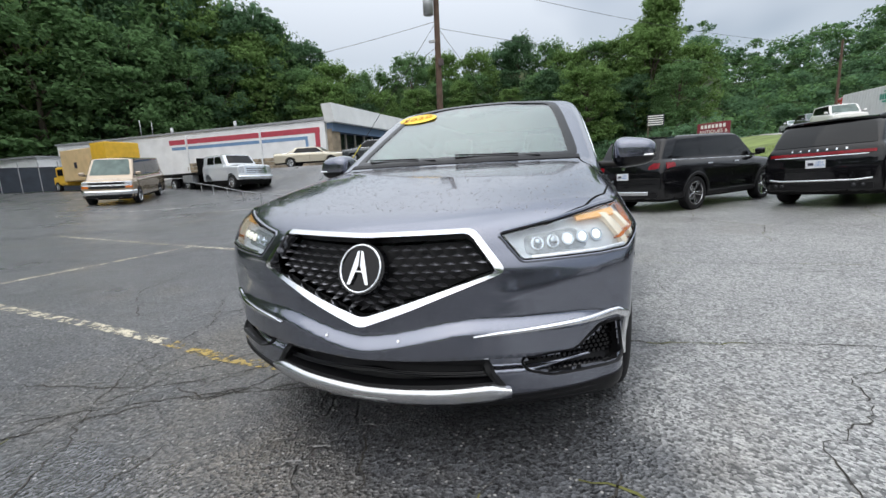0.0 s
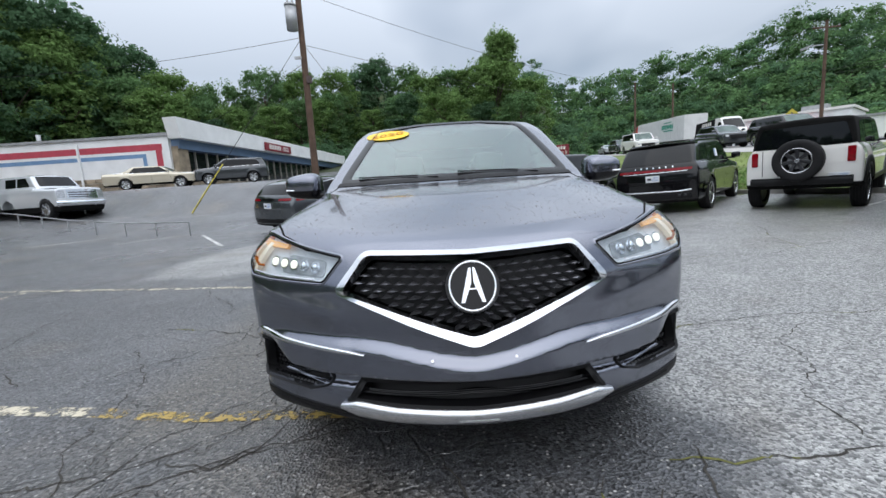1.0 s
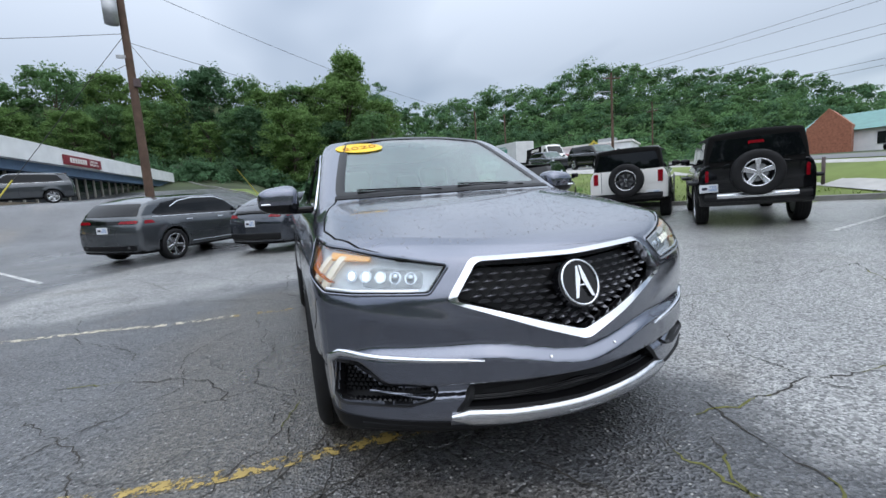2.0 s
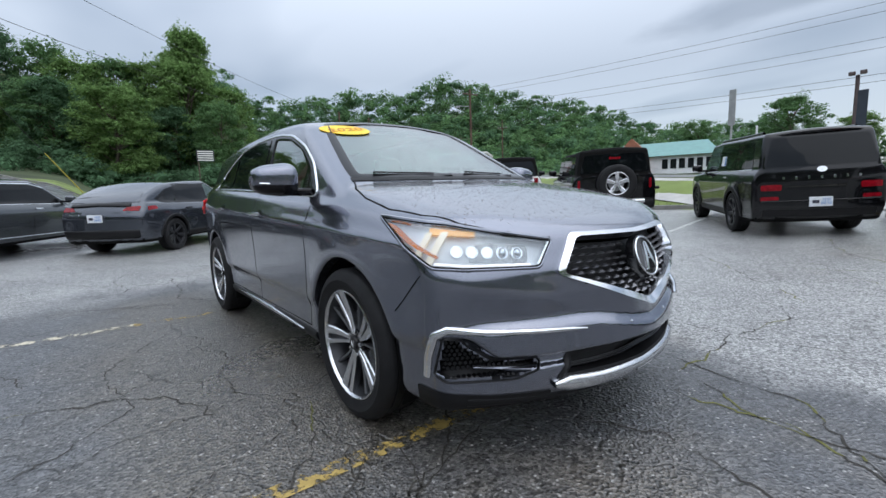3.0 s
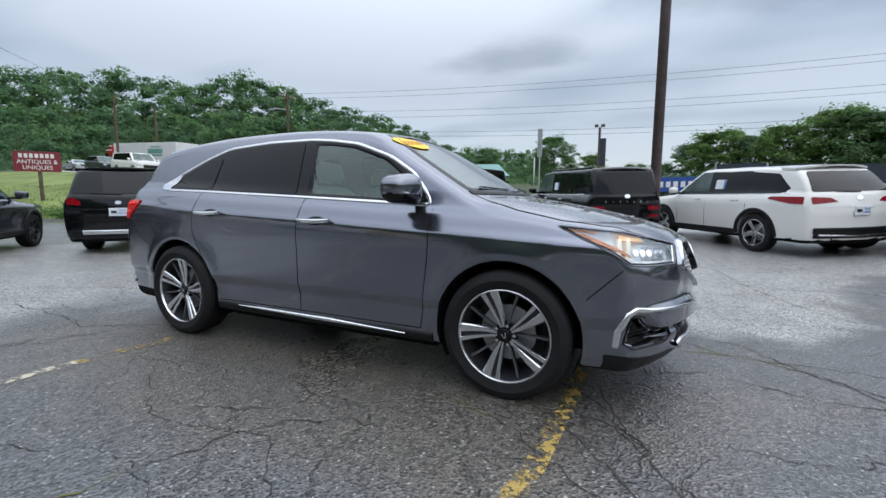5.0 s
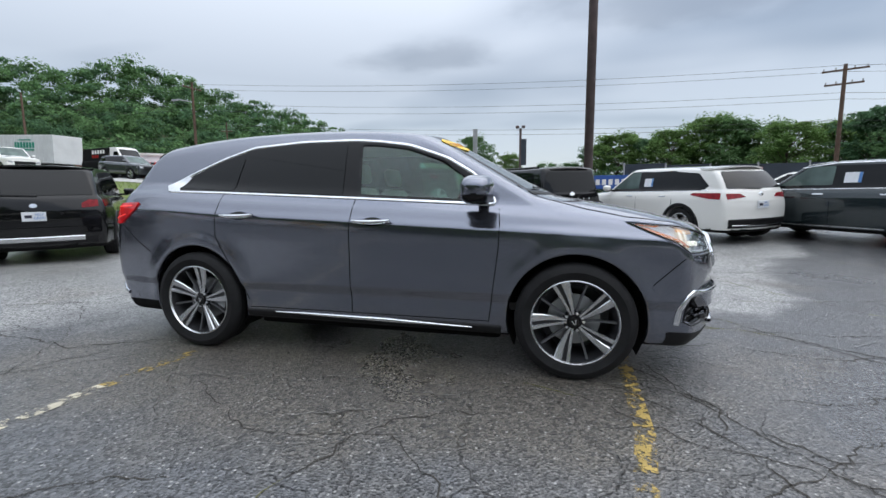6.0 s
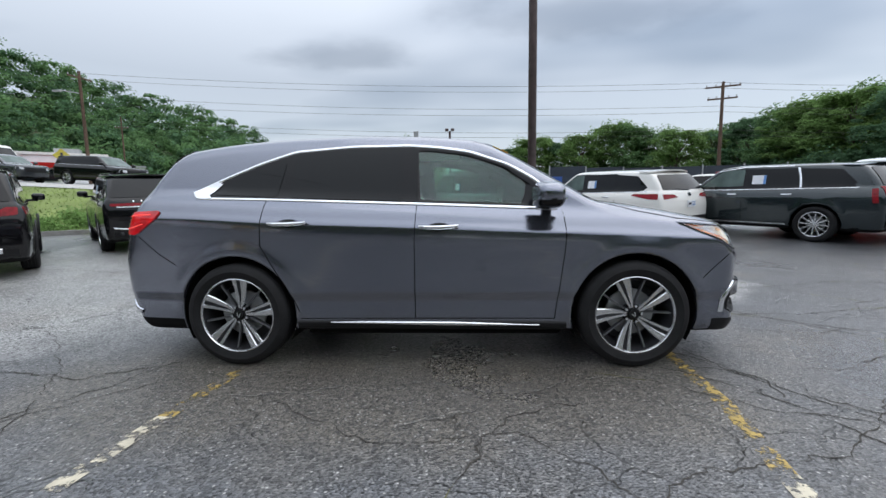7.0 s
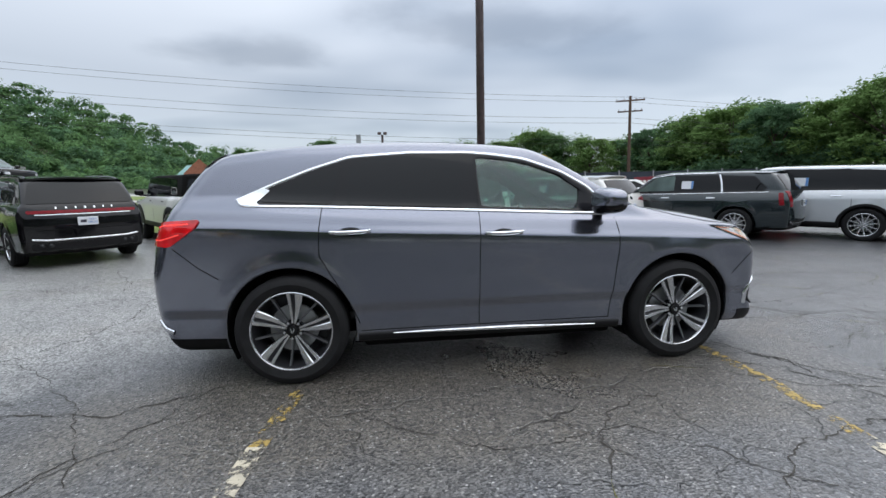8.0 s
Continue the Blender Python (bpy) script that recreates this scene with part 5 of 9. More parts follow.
def flanks():
    seams = [
        [(0.925, 1.085), (0.935, 0.98), (0.930, 0.84), (0.90, 0.60), (0.868, 0.345)],
        [(-0.095, 1.150), (-0.108, 0.90), (-0.115, 0.345)],
        [(-1.185, 1.195), (-1.20, 1.05), (-1.205, 0.88), (-1.13, 0.745), (-1.02, 0.56), (-0.955, 0.40)],
        [(2.035, 0.812), (1.942, 0.722), (1.85, 0.632)],
        [(-2.14, 0.955), (-1.98, 0.82), (-1.86, 0.745)],
        [(0.868, 0.345), (-0.95, 0.345)],
    ]
    for line in seams:
        HB.strip("panel_gap", line, "side", 0.006, M["under"], hero, lift=0.0012, thick=0.005, mirror=True)
    HB.strip("hood_gap", [(1.10, -0.715), (1.20, -0.752), (1.27, -0.790), (1.45, -0.835), (1.70, -0.862), (1.90, -0.838), (2.05, -0.765), (2.17, -0.640), (2.245, -0.50)], "top", 0.009, M["under"], hero, lift=0.0012, thick=0.005, mirror=True)
    for x, z in ((0.065, 0.992), (-0.995, 1.030)):
        # flat black oval paints the shade of the hollow behind the handle
        rec = [(x + 0.075 * math.cos(a), z + 0.006 + 0.030 * math.sin(a)) for a in [2 * math.pi * i / 24 for i in range(24)]]
        HB.patch("handle_recess", rec, "side", M["gloss_black"], hero, lift=0.0015, thick=0.004, mirror=True)
        hd = HB.strip("door_handle", [(x - 0.135, z + 0.004), (x - 0.09, z), (x, z - 0.002), (x + 0.09, z), (x + 0.135, z + 0.004)], "side", 0.026, M["chrome"], hero, lift=0.040, thick=0.016, mirror=True, label="chrome pull handle", taper=([0, 0.12, 0.5, 0.88, 1], [0.45, 1, 1.15, 1, 0.45]))
        for dx in (-0.118, 0.118):
            HB.strip("handle_foot", [(x + dx - 0.012, z), (x + dx + 0.012, z)], "side", 0.020, M["chrome"], hero, lift=0.034, thick=0.034, mirror=True, step=0.01)
    HB.strip("sill_cladding", [(-0.97, 0.300), (0.95, 0.292)], "side", 0.060, M["black_trim"], hero, lift=0.010, thick=0.03, mirror=True)
    HB.strip("sill_chrome", [(-0.73, 0.322), (0, 0.312), (0.76, 0.303)], "side", 0.030, M["chrome"], hero, lift=0.022, thick=0.02, mirror=True, label="chrome sill moulding", taper=([0, 0.15, 0.6, 1], [0.15, 0.6, 1.0, 0.2]))
    HB.patch("tail_lamp", TAIL, "side", M["red_lit"], hero, lift=0.012, thick=0.03, mirror=True, label="lit red tail lamp")
    HB.strip("tail_lamp_bar", [(-2.31, 1.075), (-2.18, 1.100), (-2.02, 1.108)], "side", 0.012, M["red_glow"], hero, lift=0.015, thick=0.01, mirror=True)
    HB.strip("tail_lamp_bar", [(-2.33, 1.005), (-2.20, 1.010), (-2.08, 1.045)], "side", 0.010, M["red_glow"], hero, lift=0.015, thick=0.01, mirror=True)
    HB.strip("bumper_trim", [(-2.30, 0.45), (-2.25, 0.405), (-2.19, 0.385)], "side", 0.032, M["alloy"], hero, lift=0.012, thick=0.02, mirror=True)
    for pl in ([(-0.215, 1.18), (-0.09, 1.173), (-0.11, 1.565), (-0.205, 1.565)], [(-1.115, 1.222), (-1.025, 1.216), (-1.005, 1.52), (-1.055, 1.495)]):
        HB.patch("door_pillar", pl, "side", M["gloss_black"], hero, lift=0.002, thick=0.006, mirror=True)
    HB.patch("window_chrome_corner", [(-1.750, 1.264), (-1.705, 1.220), (-1.59, 1.216), (-1.615, 1.240), (-1.535, 1.322), (-1.575, 1.340)], "side", M["chrome"], hero, lift=0.010, thick=0.012, step=0.03, mirror=True)
    HB.patch("spoiler_fin", [(-2.085, 1.47), (-1.905, 1.590), (-1.86, 1.600), (-1.955, 1.50)], "side", M["gloss_black"], hero, lift=0.010, thick=0.012, step=0.03, mirror=True, label="dark fin beside the roof spoiler")
    HB.patch("roof_spoiler", [(-2.10, -0.52), (-2.10, 0.52), (-1.86, 0.60), (-1.86, -0.60)], "top", M["paint_grey"], hero, lift=0.014, thick=0.02)


flanks()


def mirrors():
    c = np.array((0.80, -1.055, 1.205))

    def f(x, y, z):
        dx, dy, dz = (x - c[0]) / (0.10 + 0.02 * (y - c[1]) / 0.12), (y - c[1]) / 0.125, (z - c[2]) / (0.088 - 0.015 * (y - c[1]) / -0.12)
        return ((np.abs(dx) ** 3.2 + np.abs(dy) ** 3.4 + np.abs(dz) ** 3.0) ** (1 / 3.1) - 1) * 0.08
    v, q = surface_net(f, c - (0.14, 0.16, 0.12), c + (0.14, 0.16, 0.12), 0.012)
    zc = v[q].mean(1)[:, 2]
    for s in (1, -1):
        stem_ob = None
        for nm, sel, ma, lab in (("mirror_cap", zc > c[2] - 0.025, "paint_grey", ""), ("mirror_base", zc <= c[2] - 0.025, "gloss_black", "black lower mirror shell")):
            qq = q[sel]
            ids = np.unique(qq)
            rm = np.zeros(len(v), int); rm[ids] = np.arange(len(ids))
            fc = rm[qq] if s > 0 else rm[qq][:, ::-1]
            ob = mesh_obj(nm, v[ids] * np.array((1, s, 1)), fc, M[ma], hero, lab, smooth=True)
        bm = bmesh.new()
        box(bm, (0.82, -0.915 * s, 1.135), (0.07, 0.14, 0.045), 0.015)
        part("mirror_arm", bm, M["gloss_black"], hero)
        bm = bmesh.new()
        rod(bm, (0.885, -0.965 * s, 1.178), (0.885, -1.155 * s, 1.183), 0.006, 8)
        part("mirror_chrome", bm, M["chrome"], hero)


mirrors()


def windshield_items():
    for y0, y1, z1 in ((-0.10, -0.60, 1.235), (0.52, 0.02, 1.235)):
        m0 = frame_on(HB, (y0, 1.200), "front", 0.008).translation
        m1 = frame_on(HB, (y1, 1.212), "front", 0.008).translation
        w = one_rod("wiper_arm", m0, m1, 0.004, M["black_trim"], hero)
        one_rod("wiper_blade", m0.lerp(m1, 0.25) + Vector((0, 0, 0.012)), m1 + Vector((0, 0, 0.012)), 0.0045, M["gloss_black"], hero)
    ring = [(-0.465 + 0.165 * math.cos(a), 1.548 + 0.040 * math.sin(a)) for a in [2 * math.pi * i / 40 for i in range(40)]]
    st = HB.patch("year_sticker", ring, "front", M["sticker"], hero, lift=0.006, thick=0.002, label="yellow oval year sticker")[0]
    m = frame_on(HB, (-0.465, 1.546), "front", 0.008)
    text_mesh("sticker_number", "2020", 0.105, M["orange_ink"], st, m @ Matrix.Diagonal((1.2, 0.72, 1, 1)), 0.0008)
    bm = bmesh.new()
    box(bm, (0, 0, 0), (0.12, 0.07, 0.04), 0.012, frame_on(HB, (0.0, 1.60), "front", -0.04))
    part("camera_pod", bm, M["black_trim"], hero)
    cowl = [(-0.74, 1.180), (0.74, 1.180), (0.73, 1.200), (-0.73, 1.200)]
    HB.patch("cowl_panel", cowl, "front", M["black_trim"], hero, lift=0.004, thick=0.01)


windshield_items()


def cabin():
    bm = bmesh.new()
    box(bm, (0.85, 0, 0.98), (0.55, 1.50, 0.28), 0.06)
    part("dashboard", bm, M["dash"], hero)
    bm = bmesh.new()
    box(bm, (-0.4, 0, 0.42), (3.0, 1.55, 0.06), 0.01)
    part("cabin_floor", bm, M["dash"], hero)
    bm = bmesh.new()
    box(bm, (-0.55, 0, 1.600), (1.5, 1.15, 0.015), 0.005)
    part("headliner", bm, M["seat"], hero)
    for x, ys in ((0.05, (-0.38, 0.38)), (-0.95, (-0.40, 0.40))):
        for y in ys:
            bm = bmesh.new()
            box(bm, (x + 0.12, y, 0.68), (0.52, 0.52, 0.20), 0.07)
            part("seat_cushion", bm, M["seat"], hero, smooth=True)
            bm = bmesh.new()
            box(bm, (0, 0, 0.30), (0.16, 0.50, 0.62), 0.07, Matrix.Translation((x - 0.16, y, 0.66)) @ Matrix.Rotation(-0.28, 4, "Y"))
            part("seat_back", bm, M["seat"], hero, smooth=True)
            bm = bmesh.new()
            box(bm, (0, 0, 0.72), (0.11, 0.27, 0.17), 0.05, Matrix.Translation((x - 0.16, y, 0.66)) @ Matrix.Rotation(-0.22, 4, "Y"))
            part("headrest", bm, M["seat"], hero, smooth=True)
    bm = bmesh.new()
    k, j = 28, 6
    m = Matrix.Translation((0.52, 0.38, 1.02)) @ Matrix.Rotation(radians(-65), 4, "Y")
    vs = [[bm.verts.new(m @ Vector(((0.18 + 0.016 * math.cos(b)) * math.cos(a), (0.18 + 0.016 * math.cos(b)) * math.sin(a), 0.016 * math.sin(b)))) for b in [2 * math.pi * q / j for q in range(j)]] for a in [2 * math.pi * q / k for q in range(k)]]
    for i in range(k):
        for q in range(j):
            bm.faces.new((vs[i][q], vs[(i + 1) % k][q], vs[(i + 1) % k][(q + 1) % j], vs[i][(q + 1) % j]))
    part("steering_wheel", bm, M["dash"], hero, smooth=True)


cabin()


def underbody():
    for s in (1, -1):
        for ax in (1.41, -1.41):
            v, fcs = [], []
            k = 36
            for i in range(k + 1):
                a = radians(-28) + radians(236) * i / k
                for y in (0.58, 0.905):
                    v.append((ax + 0.423 * math.cos(a), -s * y, 0.38 + 0.423 * math.sin(a)))
            fcs = [(2 * i, 2 * i + 1, 2 * i + 3, 2 * i + 2) for i in range(k)]
            mesh_obj("wheel_liner", v, fcs, M["under"], hero)
    bm = bmesh.new()
    box(bm, (0, 0, 0.33), (3.9, 1.15, 0.18), 0.03)
    # lower, wider slab added to keep daylight from the ground under the car
    box(bm, (0, 0, 0.27), (1.88, 1.66, 0.15), 0.03)
    part("floor_pan", bm, M["under"], hero)
    for ax in (1.41, -1.41):
        one_rod("axle", (ax, -0.75, 0.37), (ax, 0.75, 0.37), 0.035, M["under"], hero)


underbody()


def rain_beads():
    rng = np.random.default_rng(5)
    n = 3400
    u = np.c_[rng.uniform(1.12, 2.22, n), rng.uniform(-0.80, 0.80, n)]
    p, nn = HB.place(u, "top")
    ok = nn[:, 2] > 0.75
    p, nn = p[ok], nn[ok]
    r = rng.uniform(0.0012, 0.0034, len(p)) * np.where(rng.random(len(p)) < 0.12, 1.6, 1)
    v, f = [], []
    for c, d, rad in zip(p, nn, r):
        a = np.cross(d, (0, 1, 0)); a /= np.linalg.norm(a)
        b = np.cross(d, a)
        o = len(v)
        for i in range(6):
            t = i * math.pi / 3
            v.append(c + rad * (math.cos(t) * a + math.sin(t) * b))
        for i in range(6):
            t = i * math.pi / 3
            v.append(c + rad * 0.6 * (math.cos(t) * a + math.sin(t) * b) + d * rad * 0.42)
        v.append(c + d * rad * 0.55)
        for i in range(6):
            j = (i + 1) % 6
            f.append((o + i, o + j, o + 6 + j, o + 6 + i))
            f.append((o + 6 + i, o + 6 + j, o + 12))
    water = mat("rain_water", (0.22, 0.22, 0.24), rough=0.05, spec=0.6)
    mesh_obj("rain_water", v, f, water, hero, "small rain beads on the hood", smooth=True)


rain_beads()

for sx, st in ((1.41, -0.36), (-1.41, 0.10)):
    for sy in (-1, 1):
        wheel(hero, sx, sy * 0.845, 0.375, 0.376, 0.268, 0.245, "hero", st)


# ---- the other vehicles ----
def std(L=4.9, Wd=1.96, Hh=1.75, hood=1.08, belt=1.10, wb=2.85, front_oh=0.93, boxy=0.0, tail=1.0, ws=None, R=0.38, zbot=0.26, tall_nose=0.0, sedan=False, fast=0.0):
    """Curves for a car of everyday shape; boxy 0..1 squares it up, tail sets how far the back leans."""
    xf = wb / 2 + front_oh
    xr = xf - L
    w = Wd / 2
    bz = belt
    wsl = 1.75 - 1.2 * boxy
    wx = xf - (1.22 - 0.25 * boxy + (0.25 if sedan else 0)) if ws is None else ws
    top = Hh - 0.02
    return dict(
        wsec=curve([0.18, 0.28, 0.45, 0.70, 0.95, 1.05, 1.15, 1.22], [w - 0.09, w - 0.05, w - 0.02, w - 0.003, w - 0.008, w - 0.03, w - 0.075, w - 0.12]),
        plan=curve([xr, xr + 0.5, xr + 1.0, 0, xf - 0.9, xf - 0.35, xf], [-0.10 + 0.07 * boxy, -0.03, 0, 0, 0, -0.05 * (1 - 0.6 * boxy), -0.17 * (1 - 0.6 * boxy)]),
        hood=curve([wx - 0.6, wx - 0.1, xf - 0.6, xf - 0.15, xf + 0.05], [hood + 0.06, hood + 0.05, hood, hood - 0.05 * (1 - boxy) - 0.01, hood - 0.12]),
        belt=curve([xr, 0, xf], [bz + 0.05 * (1 - boxy), bz, bz - 0.04]),
        roof=curve([xr - 0.3, xr + 0.35, xr + 1.2, min(0.2, wx - 0.95), wx - 0.75, wx], [top - 0.10 * (1 - boxy) - 0.52 * fast, top - 0.045 * (1 - boxy) - 0.30 * fast, top - 0.01 - 0.06 * fast, top, top - 0.03, top - 0.15 * (1 - boxy)]),
        gw=curve([0.9, bz, bz + (top - bz) * 0.5, top - 0.1, top + 0.1], [w - 0.09, w - 0.125, w - 0.16 - 0.03 * (1 - boxy), w - 0.20 - 0.05 * (1 - boxy), w - 0.25 - 0.08 * (1 - boxy)]),
        fprof=curve([0.2, 0.3, 0.45, 0.65, 0.85, hood, hood + 0.2], [-0.16, -0.06, -0.01, 0, -0.02, -0.08 * (1 - tall_nose), -0.25]),
        rprof=curve([0.2, 0.35, 0.55, 0.75, bz, bz + 0.04, bz + 0.09, top], [0.12, 0.04, 0.0, 0.0, 0.05, 0.12, 0.95, 1.75]) if sedan else curve([0.2, 0.35, 0.55, 0.75, bz, bz + 0.2, top], [0.12, 0.04, 0.0, 0.0, 0.05 * tail, 0.13 * tail, 0.36 * tail]),
        sedan=sedan, fast=fast,
        xf=xf, xr=xr, fbow=0.28 * (1 - 0.6 * boxy), rbow=0.18 * (1 - 0.5 * boxy), ws=(wx, bz + 0.06, wsl, 0.2), cowl=wx - 0.25, axles=(wb / 2, -wb / 2),
        arch=R + 0.05, wheel_z=R, zbot=zbot, edge=0.07 - 0.03 * boxy, rcrown=0.03, crown=0.015, belt_z=bz, top=top, L=L, w=w, R=R)


def vehicle(name, P, paint, label, category, at, heading, wheels="six", step=0.045, group="", cut_dark=0.34, glass="glass_dark", chrome_line=True, clad=None, top_dark=None, tail=(), lamp="red_lamp", plate=None, extras=None, papers=False, far=False, rails=False, nose=True, spoiler=True, hatch="glass_dark"):
    x, y = at
    car = empty(name)
    tagged(car, label, category, group)
    f = car_solid(P)
    B = Body(f)
    dark_z = cut_dark
    sill = max(0.36, P["zbot"] + 0.09)

    def dark(c, n):
        r = np.minimum(*[np.hypot(c[:, 0] - a, c[:, 2] - P["wheel_z"]) for a in P["axles"]])
        d = ((r < P["arch"] - 0.004) & (np.abs(c[:, 1]) > 0.5)) | (c[:, 2] < dark_z)
        if top_dark:
            d |= (c[:, 2] > top_dark) & (c[:, 0] < P["ws"][0] - 0.05)
        return d
    hull("body", B, (P["xr"] - 0.2, -P["w"] - 0.12, 0.12), (P["xf"] + 0.2, P["w"] + 0.12, P["top"] + 0.15), step, paint, car, dark=dark)
    bz, top = P["belt_z"] + 0.035, P["top"] - 0.115
    wx, wz, wsl, _ = P["ws"]
    fx = lambda z: wx - (z - wz) * wsl - 0.22
    rx = P["xr"] + 0.32
    rk = P["rprof"](top) - P["rprof"](bz)
    mid = -0.05
    low_f, top_f = fx(bz) - 0.02, fx(top) - 0.03
    low_r, top_r = (rx + 0.42, rx + 0.98) if P["sedan"] else (rx + 0.10 + 0.35 * rk, rx + 0.16 + rk * 1.05)
    B.patch("front_door_window", rounded([(mid + 0.04, bz), (low_f, bz - 0.01), (top_f, top), (mid + 0.04, top)], 0.04), "side", M["side_glass"] if glass == "tint" else M["glass_dark"], car, lift=0.005, thick=0.006, step=0.12, mirror=True)
    q = P["axles"][1] + 0.28
    rd_low, rd_top = (max(q + 0.03, P["xr"] + 1.25), max(q + 0.03, P["xr"] + 1.95)) if P["sedan"] else (q + 0.03, q + 0.03)
    B.patch("rear_door_window", rounded([(rd_low, bz + 0.01), (mid - 0.04, bz), (mid - 0.04, top), (rd_top, top)], 0.04), "side", M["glass_dark"], car, lift=0.005, thick=0.006, step=0.12, mirror=True)
    zt = lambda xx: min(top, float(P["roof"](np.array([xx]))[0]) - 0.13)
    if low_r < q - 0.25 and not P["sedan"]:
        B.patch("quarter_window", rounded([(low_r + 0.25 * P["fast"], bz + 0.03), (q - 0.03, bz + 0.01), (q - 0.03, zt(q)), (max(top_r, (low_r + q) / 2 if P["fast"] > 0.4 else top_r), zt(max(top_r, low_r + 0.3)) - 0.02)], 0.05), "side", M["glass_dark"], car, lift=0.005, thick=0.006, step=0.12, mirror=True)
    # black band that joins the side windows, pillars and all
    if P["sedan"]:
        band = [(rd_low - 0.10, bz), (mid, bz - 0.012), (low_f + 0.03, bz - 0.022), (top_f + 0.02, top + 0.015), (mid, top + 0.018), (rd_top - 0.06, top + 0.01)]
    else:
        tip = max(low_r + 0.02, P["xr"] + 0.42)
        band = [(tip, bz + 0.10), (tip + 0.18, bz + 0.012), (q, bz), (mid, bz - 0.012), (low_f + 0.03, bz - 0.022), (top_f + 0.02, top + 0.015), (mid, top + 0.018), (q, zt(q) + 0.012), (max(top_r, tip + 0.2), zt(max(top_r, tip + 0.3)) - 0.01)]
    B.patch("window_band", rounded(band, 0.03), "side", M["gloss_black"], car, lift=0.0025, thick=0.006, step=0.10, mirror=True)
    w = P["w"] - 0.24
    B.patch("windshield", rounded([(-w, bz + 0.02), (w, bz + 0.02), (w * 0.86, top + 0.02), (-w * 0.86, top + 0.02)], 0.06), "front", M["side_glass"], car, lift=0.003, thick=0.006, step=0.15)
    rt = top if P["sedan"] else min(top + 0.02, float(P["roof"](np.array([P["xr"] + 0.75]))[0]) - 0.06)
    rb_ = bz + 0.09 if P["sedan"] else bz + 0.04
    B.patch("rear_window", rounded([(-w - 0.04, rb_), (w + 0.04, rb_), (w * 0.90, rt - 0.05), (-w * 0.90, rt - 0.05)], 0.05), "rear", M[hatch], car, lift=0.010, thick=0.022, step=0.05)
    if spoiler and not P["sedan"]:
        p_, _ = B.place(np.array([(0.0, rt)]), "rear")
        sx = float(p_[0][0])
        bm = bmesh.new()
        for i in range(13):
            u = (i - 6) / 6
            x0 = sx + 0.16 * u * u
            zt = P["top"] - 0.025 - 0.045 * u * u
            for q_ in ((x0 + 0.26, zt - 0.012), (x0 - 0.06, zt - 0.030), (x0 - 0.055, zt - 0.062), (x0 + 0.20, zt - 0.075)):
                bm.verts.new((q_[0], u * (w + 0.01), q_[1]))
        bm.verts.ensure_lookup_table()
        for i in range(12):
            for j in range(4):
                bm.faces.new([bm.verts[k] for k in (i * 4 + j, i * 4 + (j + 1) % 4, (i + 1) * 4 + (j + 1) % 4, (i + 1) * 4 + j)])
        bm.faces.new(bm.verts[:4]); bm.faces.new(bm.verts[-4:])
        part("roof_spoiler", bm, M["gloss_black"] if top_dark else paint, car, smooth=False)
    if chrome_line:
        B.strip("window_chrome", [(low_r, bz + 0.01), (mid, bz - 0.02), (low_f, bz - 0.03)], "side", 0.022, M["chrome"], car, lift=0.006, step=0.1, mirror=True)
    ax = P["axles"]
    for line in ([(fx(bz) - 0.02, bz - 0.05), (ax[0] - P["arch"] - 0.12, 0.75), (ax[0] - P["arch"] - 0.1, sill)], [(mid, bz - 0.05), (mid, sill)], [(q - 0.02, bz - 0.05), (q - 0.04, 0.8), (q + 0.16, sill + 0.09)]):
        B.strip("door_seam", line, "side", 0.010, M["under"], car, lift=0.0015, step=0.12, mirror=True)
    if clad:
        for sx in ax:
            r_ = P["arch"] + clad / 2 - 0.01
            arc = [(sx + r_ * math.cos(radians(k)), P["wheel_z"] + r_ * math.sin(radians(k))) for k in range(-14, 195, 8)]
            arc = [(u, v) for u, v in arc if v > P["zbot"] + 0.06 and P["xr"] + 0.16 < u < P["xf"] - 0.16]
            B.strip("arch_cladding", arc, "side", clad + 0.02, M["black_trim"], car, lift=0.014, thick=0.02, step=0.06, mirror=True)
    if not far:
        for hx in (mid + 0.12, q + 0.14):
            B.strip("door_handle", [(hx, bz - 0.13), (hx + 0.2, bz - 0.13)], "side", 0.028, M["chrome"] if chrome_line else M["black_trim"], car, lift=0.025, step=0.1, mirror=True)
    for s in (1, -1):
        mx = wx - 0.22
        bm = bmesh.new()
        box(bm, (mx, -s * (P["w"] + 0.06), bz + 0.08), (0.11, 0.22, 0.15), 0.045)
        part("mirror", bm, M["gloss_black"] if top_dark else paint, car, smooth=True)
        bm = bmesh.new()
        box(bm, (mx + 0.01, -s * (P["w"] - 0.08), bz + 0.01), (0.07, 0.26, 0.05), 0.015)
        part("mirror_arm", bm, M["black_trim"], car)
    lim = P["w"] - 0.15
    for poly, view in tail:
        if view == "rear":
            poly = [(max(-lim, min(lim, a)), b) for a, b in poly]
        B.patch("tail_lamp", rounded(poly, 0.02, 2), view, M[lamp], car, lift=0.010, thick=0.02, step=0.1, mirror=True, label="red tail lamp")
    if nose:
        w2 = P["w"]
        B.patch("grille", rounded([(-w2 * 0.55, 0.62), (w2 * 0.55, 0.62), (w2 * 0.60, 0.88), (-w2 * 0.60, 0.88)], 0.03, 2), "front", M["black_trim"], car, lift=0.008, thick=0.02, step=0.15)
